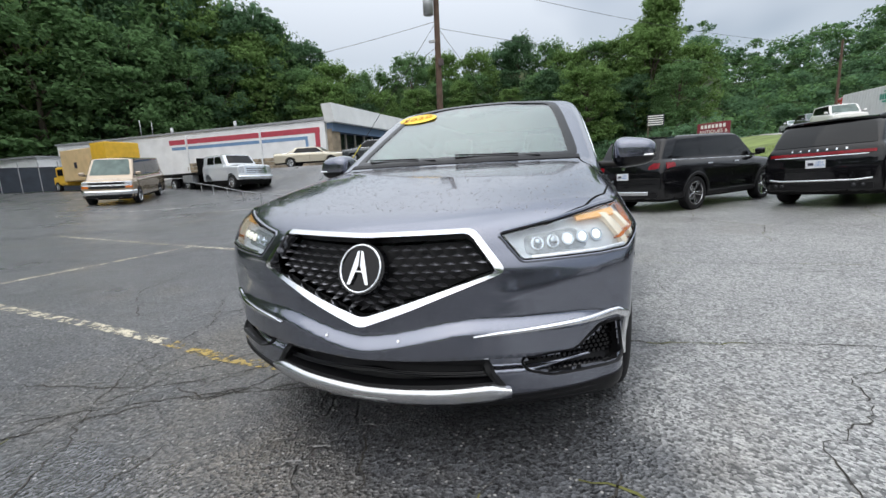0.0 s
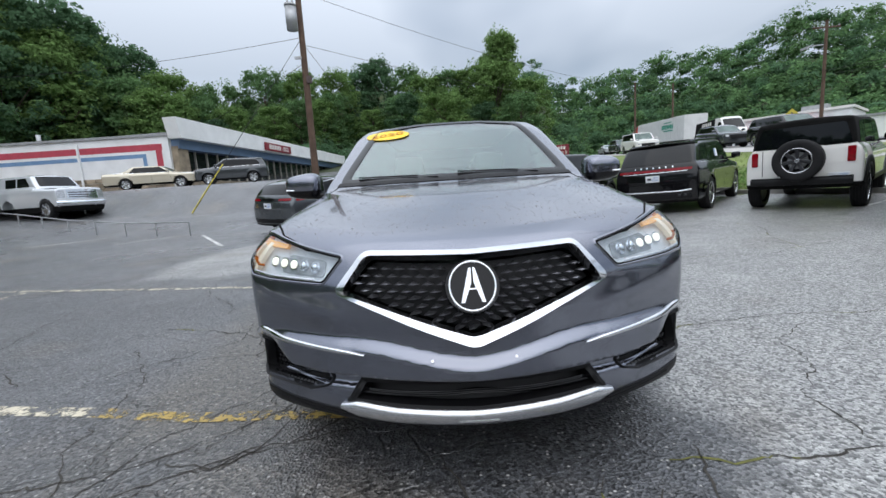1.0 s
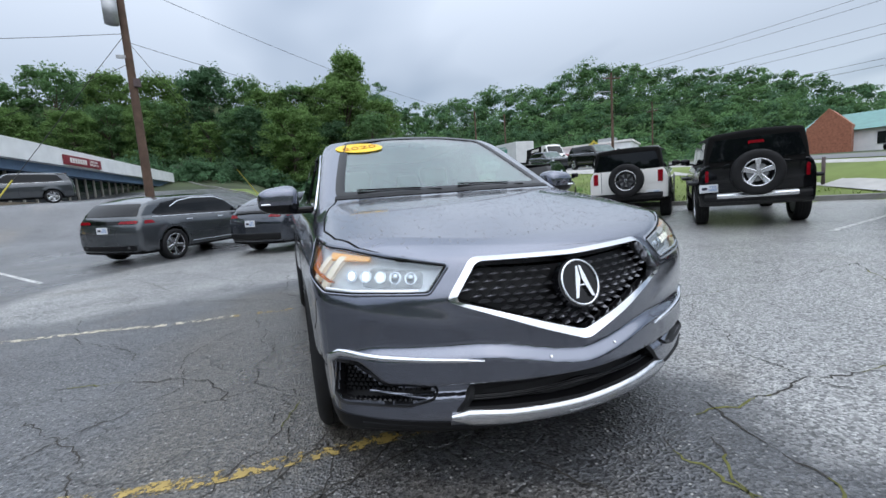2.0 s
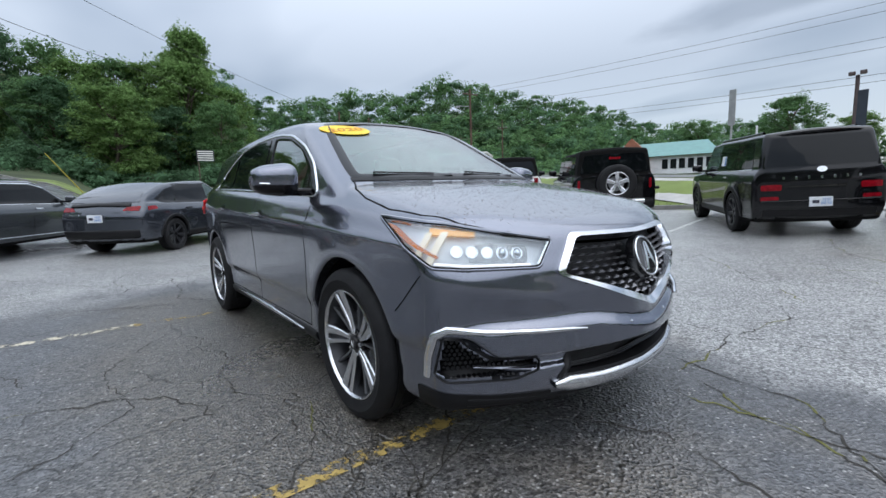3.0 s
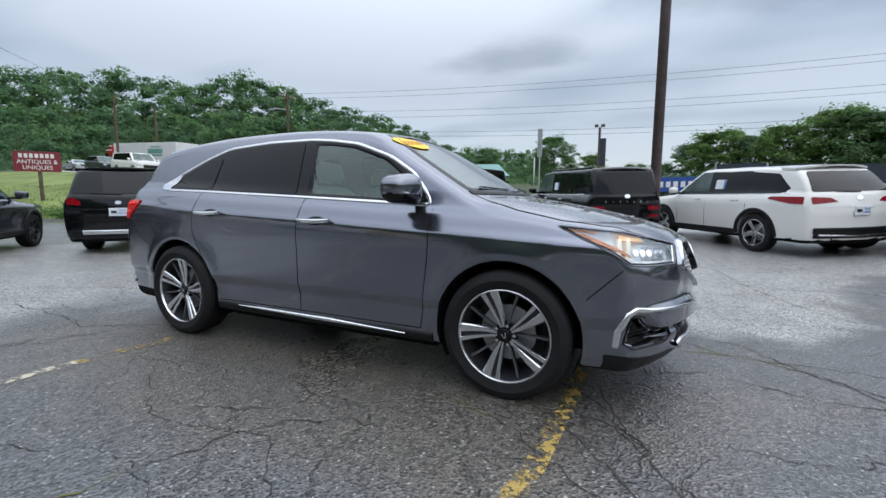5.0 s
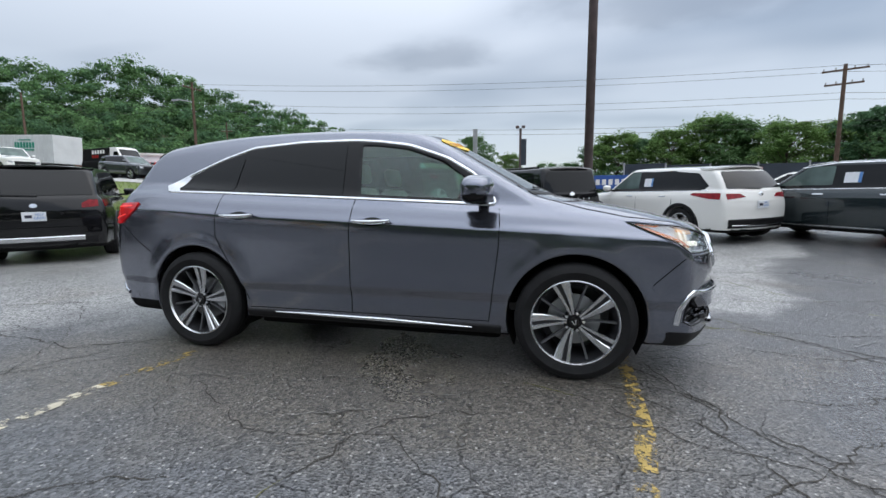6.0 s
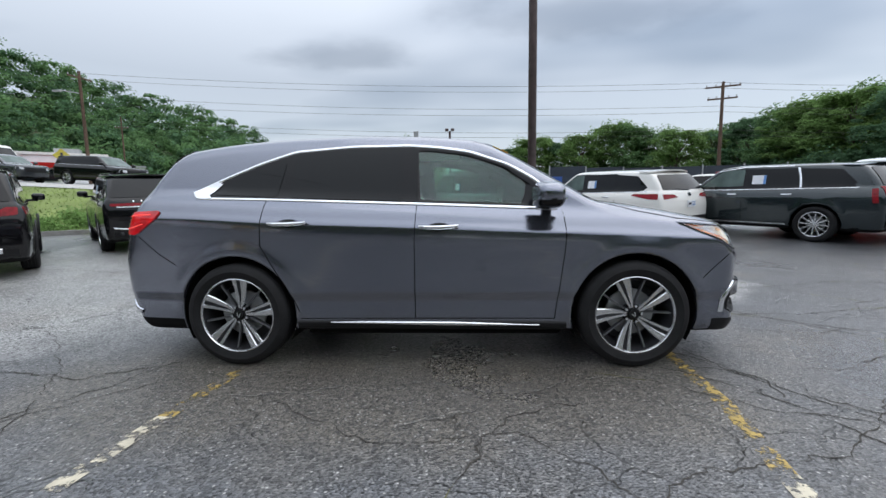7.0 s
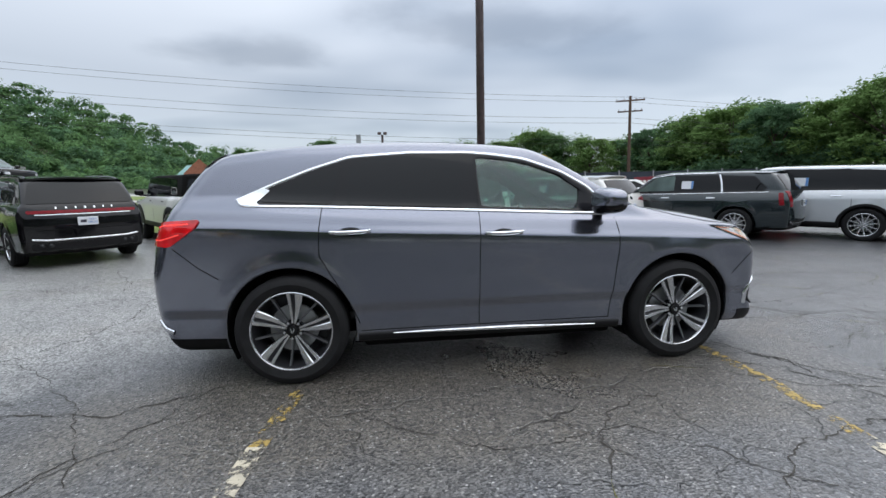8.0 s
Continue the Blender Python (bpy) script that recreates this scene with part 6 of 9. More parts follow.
        B.patch("headlamp", rounded([(-w2 * 0.95, 0.78), (-w2 * 0.64, 0.76), (-w2 * 0.64, 0.88), (-w2 * 0.93, 0.92)], 0.02, 2), "front", M["glass_headlamp"], car, lift=0.008, thick=0.02, step=0.12, mirror=True)
    B.patch("rear_bumper_trim", rounded([(-P["w"] * 0.80, sill), (P["w"] * 0.80, sill), (P["w"] * 0.80, sill + 0.12), (-P["w"] * 0.80, sill + 0.12)], 0.02, 2), "rear", M["black_trim"], car, lift=0.008, thick=0.02, step=0.15)
    if plate:
        p_, n_ = B.place(np.array([plate]), "rear")
        pm = Matrix.Translation(Vector(p_[0]) + Vector((-0.02, 0, 0))) @ Matrix.Rotation(math.pi / 2, 4, "Z") @ Matrix.Rotation(math.pi, 4, "Z")
        lp_ = one_box("licence_plate", (0, 0, 0), (0.31, 0.02, 0.155), M["plate"], car, 0.004, label="white dealer plate", m=pm)
        one_box("plate_bar", (-0.07, -0.013, 0.0), (0.09, 0.004, 0.05), M["ink"], lp_, m=pm)
        tmx = pm @ Matrix.Translation((0.07, -0.013, 0.0)) @ Matrix.Rotation(math.pi / 2, 4, "X")
        text_mesh("plate_lettering", "TEST\nDRIVE", 0.055, M["blue_ink"], lp_, tmx, 0.001)
    if papers:
        for s in (1, -1):
            B.patch("price_sheet", [(mid - 0.42, bz + 0.10), (mid - 0.14, bz + 0.10), (mid - 0.14, bz + 0.30), (mid - 0.42, bz + 0.30)], "side", M["paper"], car, lift=0.012, thick=0.004, step=0.15, mirror=True, label="white price sheet on the window")
            B.patch("sheet_corner", [(mid - 0.42, bz + 0.10), (mid - 0.37, bz + 0.10), (mid - 0.37, bz + 0.30), (mid - 0.42, bz + 0.30)], "side", M["blue_ink"], car, lift=0.016, thick=0.004, step=0.15, mirror=True)
            break
    if clad and not far:
        B.strip("sill_cladding", [(ax[1] + P["arch"] + 0.02, sill), (ax[0] - P["arch"] - 0.02, sill)], "side", 0.11, M["black_trim"], car, lift=0.012, thick=0.02, step=0.1, mirror=True)
    if rails:
        B.strip("roof_rail", [(P["xr"] + 0.55, P["w"] - 0.32), (wx - 0.9, P["w"] - 0.30)], "top", 0.04, M["gloss_black"], car, lift=0.05, thick=0.06, step=0.15, mirror=True)
    if extras:
        extras(car, B, P)
    for sx in ax:
        for sy in (-1, 1):
            wheel(car, sx, sy * (P["w"] - 0.125), P["R"] - 0.003, P["R"], P["R"] * 0.69, 0.24, wheels, random.random())
    z = float(ground_z(x, y))
    # stand on the slope
    c, s = math.cos(heading), math.sin(heading)
    zf, zr = float(ground_z(x + c * ax[0], y + s * ax[0])), float(ground_z(x + c * ax[1], y + s * ax[1]))
    zl, zr2 = float(ground_z(x - s * 0.8, y + c * 0.8)), float(ground_z(x + s * 0.8, y - c * 0.8))
    pitch, roll = math.atan2(zf - zr, ax[0] - ax[1]), math.atan2(zl - zr2, 1.6)
    car.matrix_basis = Matrix.Translation((x, y, (zf + zr) / 2)) @ Matrix.Rotation(heading, 4, "Z") @ Matrix.Rotation(-pitch, 4, "Y") @ Matrix.Rotation(roll, 4, "X")
    return car, B


M["glass_headlamp"] = mat("clear_headlamp", (0.55, 0.56, 0.58), rough=0.12, metal=0.5, vary=0.3, scale=15)


def bar_on(B, car, name, pts, width, ma, view="rear", lift=0.012, mirror=False, label=""):
    if view == "rear":
        pts = [(max(-0.80, min(0.80, a)), b) for a, b in pts]
    B.strip(name, pts, view, width, M[ma], car, lift=lift, thick=0.02, step=0.1, mirror=mirror, label=label)


def letters(B, car, z, y0, y1, n, h, ma="chrome"):
    """A row of small plain blocks where a name stands."""
    for i in range(n):
        y = y0 + (y1 - y0) * i / (n - 1)
        B.patch("letter_block", [(y - h * 0.32, z - h / 2), (y + h * 0.32, z - h / 2), (y + h * 0.32, z + h / 2), (y - h * 0.32, z + h / 2)], "rear", M[ma], car, lift=0.008, thick=0.012, step=0.2)


def emblem(B, car, z, r, ma="chrome"):
    B.patch("emblem", [(r * 1.5 * math.cos(a), z + r * math.sin(a)) for a in [2 * math.pi * i / 16 for i in range(16)]], "rear", M[ma], car, lift=0.010, thick=0.012, step=0.2)


def spare(B, car, P, z, r, rim):
    p, _ = B.place(np.array([(0.0, z)]), "rear")
    w = wheel(car, float(p[0][0]) - 0.14, 0.0, z, r, r * 0.60, 0.26, rim)
    w.name = "spare_wheel"
    w.matrix_basis = Matrix.Translation((float(p[0][0]) - 0.14, 0.0, z)) @ Matrix.Rotation(-math.pi / 2, 4, "Z")


def exhausts(B, car, z, ys):
    for y in ys:
        p, _ = B.place(np.array([(y, z)]), "rear")
        one_rod("exhaust_tip", (float(p[0][0]) - 0.03, y, z), (float(p[0][0]) + 0.15, y, z), 0.036, M["alloy_dark"], car, 12)


def rear_at(rx, ry, hx, hy, wb):
    """The centre of a car whose rear axle's middle is at (rx, ry) and that heads along (hx, hy)."""
    n = math.hypot(hx, hy)
    return (rx + hx / n * wb / 2, ry + hy / n * wb / 2), math.atan2(hy, hx)


def place(name, P, paint, label, rear, head, wb, **kw):
    at, h = rear_at(*rear, *head, wb)
    return vehicle(name, P, paint, label, "car", at, h, **kw)


V = {}


def x_pilot(car, B, P):
    bar_on(B, car, "skid_plate", [(-0.62, 0.455), (0.62, 0.455)], 0.09, "alloy", lift=0.02)
    emblem(B, car, 1.03, 0.035)
    bar_on(B, car, "tailgate_seam", [(-0.8, 0.66), (0.8, 0.66)], 0.012, "under", lift=0.003)
    B.strip("wiper", [(-0.05, 1.19), (0.45, 1.21)], "rear", 0.03, M["black_trim"], car, lift=0.02, step=0.1)


def x_lincoln(car, B, P):
    B.patch("light_bar", rounded([(-0.82, 1.02), (0.82, 1.02), (0.82, 1.075), (-0.82, 1.075)], 0.02, 2), "rear", M["red_lamp"], car, lift=0.010, thick=0.02, step=0.1, label="full-width red lamp bar")
    bar_on(B, car, "chrome_bar", [(-0.72, 0.995), (0.72, 0.995)], 0.022, "chrome", lift=0.018)
    letters(B, car, 1.12, -0.42, 0.42, 7, 0.035)
    bar_on(B, car, "bumper_chrome", [(-0.88, 0.56), (-0.6, 0.535), (0.6, 0.535), (0.88, 0.56)], 0.035, "chrome", lift=0.02)
    exhausts(B, car, 0.44, (-0.68, -0.56, 0.56, 0.68))
    bar_on(B, car, "tailgate_seam", [(-0.72, 0.72), (0.72, 0.72)], 0.012, "under", lift=0.003)


def x_bronco(car, B, P):
    spare(B, car, P, 1.02, 0.41, "beadlock")
    bar_on(B, car, "bumper", [(-0.90, 0.60), (0.90, 0.60)], 0.16, "black_trim", lift=0.10)
    bar_on(B, car, "tailgate_seam", [(0.62, 1.25), (0.62, 0.72)], 0.012, "under", lift=0.004)


def x_jeep(car, B, P):
    spare(B, car, P, 1.03, 0.41, "five")
    bar_on(B, car, "bumper", [(-0.92, 0.60), (0.92, 0.60)], 0.17, "black_trim", lift=0.12)
    bar_on(B, car, "bumper_step", [(-0.60, 0.62), (0.60, 0.62)], 0.12, "alloy", lift=0.14, label="silver bumper insert")
    B.patch("brake_lamp", [(-0.12, 1.56), (0.12, 1.56), (0.12, 1.61), (-0.12, 1.61)], "rear", M["red_lamp"], car, lift=0.02, thick=0.03, step=0.2)
    for s in (1, -1):
        for ax in P["axles"]:
            bm = bmesh.new()
            box(bm, (ax, -s * (P["w"] + 0.03), 0.88), (1.05, 0.20, 0.07), 0.03)
            part("fender_flare", bm, M["black_trim"], car)


def x_santafe(car, B, P):
    letters(B, car, 1.00, -0.50, 0.50, 7, 0.045)
    emblem(B, car, 1.12, 0.045)
    bar_on(B, car, "bumper_lip", [(-0.8, 0.62), (0.8, 0.62)], 0.03, "gloss_black", lift=0.03)
    bar_on(B, car, "tailgate_seam", [(-0.84, 1.08), (0.84, 1.08)], 0.010, "under", lift=0.003)


def x_highlander(car, B, P):
    emblem(B, car, 1.06, 0.045)
    bar_on(B, car, "bumper_chrome", [(-0.7, 0.42), (0, 0.40), (0.7, 0.42)], 0.03, "chrome", lift=0.02)
    bar_on(B, car, "bumper_dark", [(-0.85, 0.50), (0.85, 0.50)], 0.10, "black_trim", lift=0.012)
    B.strip("wiper", [(-0.05, 1.16), (0.40, 1.18)], "rear", 0.03, M["black_trim"], car, lift=0.02, step=0.1)


def x_palisade(car, B, P):
    bar_on(B, car, "bumper_chrome", [(-0.9, 0.46), (-0.6, 0.40), (0.6, 0.40), (0.9, 0.46)], 0.04, "alloy", lift=0.02)
    B.strip("sill_chrome", [(-0.95, 0.36), (0.95, 0.36)], "side", 0.03, M["chrome"], car, lift=0.02, step=0.1, mirror=True)
    B.strip("pillar_chrome", [(-1.14, 1.14), (-1.10, 1.40), (-1.04, 1.58)], "side", 0.045, M["chrome"], car, lift=0.010, step=0.1, mirror=True)
    B.strip("upper_chrome", [(-0.95, 1.62), (0.0, 1.63), (0.6, 1.55)], "side", 0.02, M["chrome"], car, lift=0.008, step=0.1, mirror=True)


def x_van(car, B, P):
    """Face of the old passenger van: twin chrome bars, dark grille, square lamps and a chrome bumper."""
    B.patch("grille", rounded([(-0.66, 0.74), (0.66, 0.74), (0.66, 1.02), (-0.66, 1.02)], 0.03, 2), "front", M["black_trim"], car, lift=0.010, thick=0.02, step=0.15)
    for z, w in ((0.885, 0.055), (1.025, 0.035)):
        B.strip("grille_bar", [(-0.90, z), (0.90, z)], "front", w, M["chrome"], car, lift=0.022, step=0.12)
    B.patch("headlamp", rounded([(-0.93, 0.92), (-0.68, 0.92), (-0.68, 1.02), (-0.93, 1.02)], 0.02, 2), "front", M["glass_headlamp"], car, lift=0.012, thick=0.02, step=0.12, mirror=True)
    B.patch("turn_lamp", rounded([(-0.93, 0.75), (-0.68, 0.75), (-0.68, 0.86), (-0.93, 0.86)], 0.02, 2), "front", M["amber"], car, lift=0.012, thick=0.02, step=0.12, mirror=True)
    B.strip("bumper", [(-0.97, 0.56), (0.97, 0.56)], "front", 0.20, M["chrome"], car, lift=0.07, thick=0.08, step=0.12, label="chrome front bumper")
    B.strip("bumper_apron", [(-0.93, 0.40), (0.93, 0.40)], "front", 0.12, M["black_trim"], car, lift=0.02, step=0.12)


def x_q8(car, B, P):
    B.patch("light_bar", rounded([(-0.80, 0.99), (0.80, 0.99), (0.80, 1.07), (-0.80, 1.07)], 0.02, 2), "rear", M["gloss_black"], car, lift=0.008, thick=0.02, step=0.1)
    B.strip("upper_chrome", [(-1.40, 1.36), (-1.1, 1.50), (-0.6, 1.57), (0.2, 1.57), (0.8, 1.42)], "side", 0.030, M["chrome"], car, lift=0.008, step=0.1, mirror=True)
    exhausts(B, car, 0.42, (-0.62, 0.62))
    B.strip("sill_chrome", [(-0.95, 0.42), (0.95, 0.40)], "side", 0.02, M["chrome"], car, lift=0.012, step=0.1, mirror=True)


def x_tesla(car, B, P):
    letters(B, car, 0.86, 0.38, 0.62, 5, 0.025)
    bar_on(B, car, "boot_seam", [(-0.7, 0.80), (0.7, 0.80)], 0.010, "under", lift=0.003)
    bar_on(B, car, "spoiler", [(-0.62, 1.04), (0, 1.06), (0.62, 1.04)], 0.10, "gloss_black", lift=0.02)
    bar_on(B, car, "bumper_dark", [(-0.80, 0.46), (0.80, 0.46)], 0.16, "black_trim", lift=0.012)


SIDE_L = [([(0.62, 0.98), (0.97, 1.00), (0.97, 1.12), (0.72, 1.12), (0.62, 1.06)], "rear")]
V["pilot"] = place("sport_utility_car", std(fast=0.15, L=5.08, Wd=1.99, Hh=1.80, wb=2.89, boxy=0.45, tail=1.2, hood=1.12, belt=1.13, R=0.385), M["paint_black"], "black three-row sport utility car parked nose to the grass", (-8.1, 2.55), (-0.72, 0.695), 2.89, wheels="five", clad=0.05, tail=SIDE_L + [([(-2.46, 0.99), (-2.16, 1.03), (-2.16, 1.12), (-2.42, 1.12)], "side")], plate=(0.0, 0.85), extras=x_pilot)
V["lincoln"] = place("luxury_utility_car", std(fast=0.2, L=5.06, Wd=2.02, Hh=1.76, wb=3.02, boxy=0.30, tail=1.5, hood=1.10, belt=1.12, R=0.39), M["paint_black"], "glossy black luxury utility car with a full-width red tail lamp", (-7.25, 5.85), (-0.72, 0.695), 3.02, plate=(0.0, 0.86), extras=x_lincoln, papers=True, rails=True)
V["bronco"] = place("off_road_car", std(L=4.45, Wd=1.93, Hh=1.85, wb=2.95, boxy=0.95, tail=0.25, hood=1.18, belt=1.22, R=0.42, front_oh=0.75, zbot=0.44), M["paint_white"], "white boxy off-road car with a black top and spare wheel", (-5.3, 7.8), (-0.635, 0.772), 2.95, wheels="beadlock", cut_dark=0.56, clad=0.13, chrome_line=False, top_dark=1.27, tail=[([(0.70, 0.93), (0.90, 0.93), (0.90, 1.22), (0.70, 1.22)], "rear")], plate=(-0.60, 0.66), extras=x_bronco, spoiler=False)
V["jeep"] = place("off_road_car", std(L=4.4, Wd=1.88, Hh=1.84, wb=2.95, boxy=1.0, tail=0.15, hood=1.15, belt=1.20, R=0.41, front_oh=0.6, zbot=0.42), M["paint_black"], "black soft-top off-road car with a spare wheel on its back", (-2.23, 7.85), (-0.67, 0.74), 2.95, wheels="six", clad=0.1, chrome_line=False, top_dark=1.20, tail=[([(0.74, 0.90), (0.90, 0.90), (0.90, 1.12), (0.74, 1.12)], "rear")], plate=(0.74, 0.78), extras=x_jeep, spoiler=False)
V["santafe"] = place("sport_utility_car", std(L=4.83, Wd=1.90, Hh=1.82, wb=2.81, boxy=0.8, tail=0.45, hood=1.12, belt=1.12, R=0.38), M["paint_black"], "black boxy sport utility car with roof rails", (1.28, 8.2), (-0.52, 0.85), 2.81, wheels="dark", tail=[([(0.52, 0.80), (0.92, 0.80), (0.92, 0.90), (0.52, 0.90)], "rear"), ([(0.55, 0.64), (0.92, 0.64), (0.92, 0.70), (0.55, 0.70)], "rear")], plate=(0.0, 0.60), extras=x_santafe, papers=True, rails=True, glass="tint", clad=0.06)
V["highlander"] = place("sport_utility_car", std(fast=0.3, L=4.95, Wd=1.93, Hh=1.73, wb=2.85, boxy=0.2, tail=1.6, hood=1.08, belt=1.10, R=0.38), M["paint_white"], "white sport utility car with black two-tone wheels", (5.0, 7.5), (-0.52, 0.854), 2.85, wheels="five", tail=[([(0.40, 1.00), (0.92, 0.96), (0.92, 1.08), (0.52, 1.07)], "rear"), ([(-2.36, 0.96), (-2.12, 0.97), (-1.66, 1.05), (-1.72, 1.09), (-2.34, 1.09)], "side")], plate=(0.0, 0.84), extras=x_highlander, papers=True, clad=0.06, glass="tint")
V["palisade"] = place("sport_utility_car", std(fast=0.12, L=4.98, Wd=1.97, Hh=1.71, wb=2.90, boxy=0.35, tail=1.4, hood=1.10, belt=1.10, R=0.38), M["paint_teal"], "dark teal sport utility car with bright window trim", (8.42, 6.0), (-0.55, 0.835), 2.90, wheels="multi", tail=[([(0.72, 0.80), (0.90, 0.80), (0.90, 1.16), (0.74, 1.16)], "rear"), ([(-2.40, 0.84), (-2.31, 0.84), (-2.27, 1.12), (-2.36, 1.12)], "side")], plate=(0.0, 0.86), extras=x_palisade, papers=True, glass="tint")
V["silver"] = place("sport_utility_car", std(fast=0.12, L=5.19, Wd=1.99, Hh=1.79, wb=3.07, boxy=0.35, tail=1.4, hood=1.10, belt=1.12, R=0.38), M["paint_silver"], "silver three-row sport utility car", (10.8, 5.0), (-0.55, 0.835), 3.07, wheels="multi", papers=True, tail=SIDE_L, glass="tint", clad=0.05)
V["q8"] = place("sport_utility_car", std(L=4.99, Wd=1.99, Hh=1.70, wb=2.99, boxy=0.15, fast=0.55, tail=1.9, hood=1.05, belt=1.10, R=0.40), M["paint_slate"], "slate-grey coupe utility car with a bright window line", (-9.4, -4.6), (-0.84, 0.54), 2.99, wheels="five", tail=[([(0.40, 1.00), (0.93, 1.00), (0.93, 1.07), (0.45, 1.06)], "rear"), ([(-2.28, 0.99), (-2.0, 1.0), (-2.06, 1.07), (-2.25, 1.07)], "side")], plate=(0.0, 0.86), extras=x_q8, spoiler=False)
# the electric car's rear glass wears body paint, standing in for mirrored sky
V["tesla"] = place("electric_car", std(L=4.75, Wd=1.92, Hh=1.62, wb=2.89, boxy=0.0, fast=1.0, tail=2.3, hood=0.98, belt=1.02, R=0.36, front_oh=0.84), M["paint_navygrey"], "blue-grey electric hatchback with black wheels", (-8.5, -1.2), (-0.74, 0.67), 2.89, wheels="dark", chrome_line=False, tail=[([(0.50, 0.93), (0.88, 0.92), (0.90, 1.01), (0.58, 1.00)], "rear"), ([(-2.16, 0.92), (-1.9, 0.95), (-1.93, 1.01), (-2.12, 1.01)], "side")], plate=(0.0, 0.78), extras=x_tesla, spoiler=False, glass="tint", clad=0.05, hatch="paint_navygrey")

# ---- vehicles further off ----
far = dict(step=0.07, far=True)
vehicle("passenger_van", std(L=5.7, Wd=2.01, Hh=2.10, wb=3.43, front_oh=0.85, boxy=0.75, tail=0.3, hood=1.15, belt=1.25, ws=2.0, R=0.37), M["paint_gold"], "champagne-coloured passenger van with a chrome bumper", "van", (-11.3, -20.6), math.atan2(0.62, 0.78), extras=x_van, nose=False, **far)
vehicle("sedan", std(L=5.4, Wd=1.98, Hh=1.46, wb=2.99, front_oh=1.05, boxy=0.1, sedan=True, hood=0.95, belt=0.98, R=0.34), M["paint_cream"], "cream four-door sedan parked by the shop", "car", (-23.9, -18.4), math.atan2(0.75, -0.25), **far)
vehicle("sport_utility_car", std(L=4.6, Wd=1.85, Hh=1.68, wb=2.66, boxy=0.2, tail=1.0, R=0.36), M["paint_slate"], "grey compact utility car parked by the shop", "car", (-25.2, -14.2), math.atan2(-0.80, 0.35), wheels="five", **far)
vehicle("sport_utility_car", std(L=5.2, Wd=2.05, Hh=1.92, wb=3.0, boxy=0.6, tail=0.5, hood=1.2, belt=1.2, R=0.40), M["paint_white"], "white full-size utility car on the road", "car", (-37.0, 19.0), math.atan2(-0.12, 0.993), **far)
vehicle("sport_utility_car", std(L=4.48, Wd=1.85, Hh=1.65, wb=2.67, boxy=0.2, tail=1.0, R=0.36), M["paint_slate"], "grey compact utility car on the road", "car", (-27.5, 20.5), math.atan2(-0.12, 0.993), wheels="five", **far)
vehicle("sport_utility_car", std(L=4.9, Wd=1.95, Hh=1.70, wb=2.85, boxy=0.25, tail=0.9, R=0.38), M["paint_black"], "black utility car on the road above the bank", "car", (-20.8, 19.9), math.atan2(-0.12, 0.993), wheels="five", **far)
vehicle("sport_utility_car", std(L=4.7, Wd=1.9, Hh=1.7, wb=2.8, boxy=0.3, R=0.36), M["paint_slate"], "dark utility car far along the road", "car", (-47.0, 21.5), math.atan2(-0.12, 0.993), **far)
vehicle("sedan", std(L=4.8, Wd=1.85, Hh=1.46, wb=2.8, boxy=0.0, sedan=True, hood=0.95, belt=0.98, R=0.34), M["paint_silver"], "silver sedan far along the road", "car", (-56.0, 23.5), math.atan2(-0.12, 0.993), **far)
vehicle("sedan", std(L=4.8, Wd=1.85, Hh=1.46, wb=2.8, boxy=0.0, sedan=True, hood=0.95, belt=0.98, R=0.34), M["paint_white"], "white sedan standing near the back fence", "car", (10.5, 15.5), radians(150), **far)
vehicle("sedan", std(L=4.8, Wd=1.85, Hh=1.46, wb=2.8, boxy=0.0, sedan=True, hood=0.95, belt=0.98, R=0.34), M["paint_red"], "red car standing near the back fence", "car", (15.0, 14.0), radians(150), **far)





def boxed(name, c, s, ma, par, bev=0.02, label="", m=None):
    return one_box(name, c, s, ma, par, bev, label, m)


def on_ground(name, label, category, x, y, heading, lift=0.0):
    e = empty(name)
    tagged(e, label, category)
    e.matrix_basis = Matrix.Translation((x, y, float(ground_z(x, y)) + lift)) @ Matrix.Rotation(heading, 4, "Z")
    return e


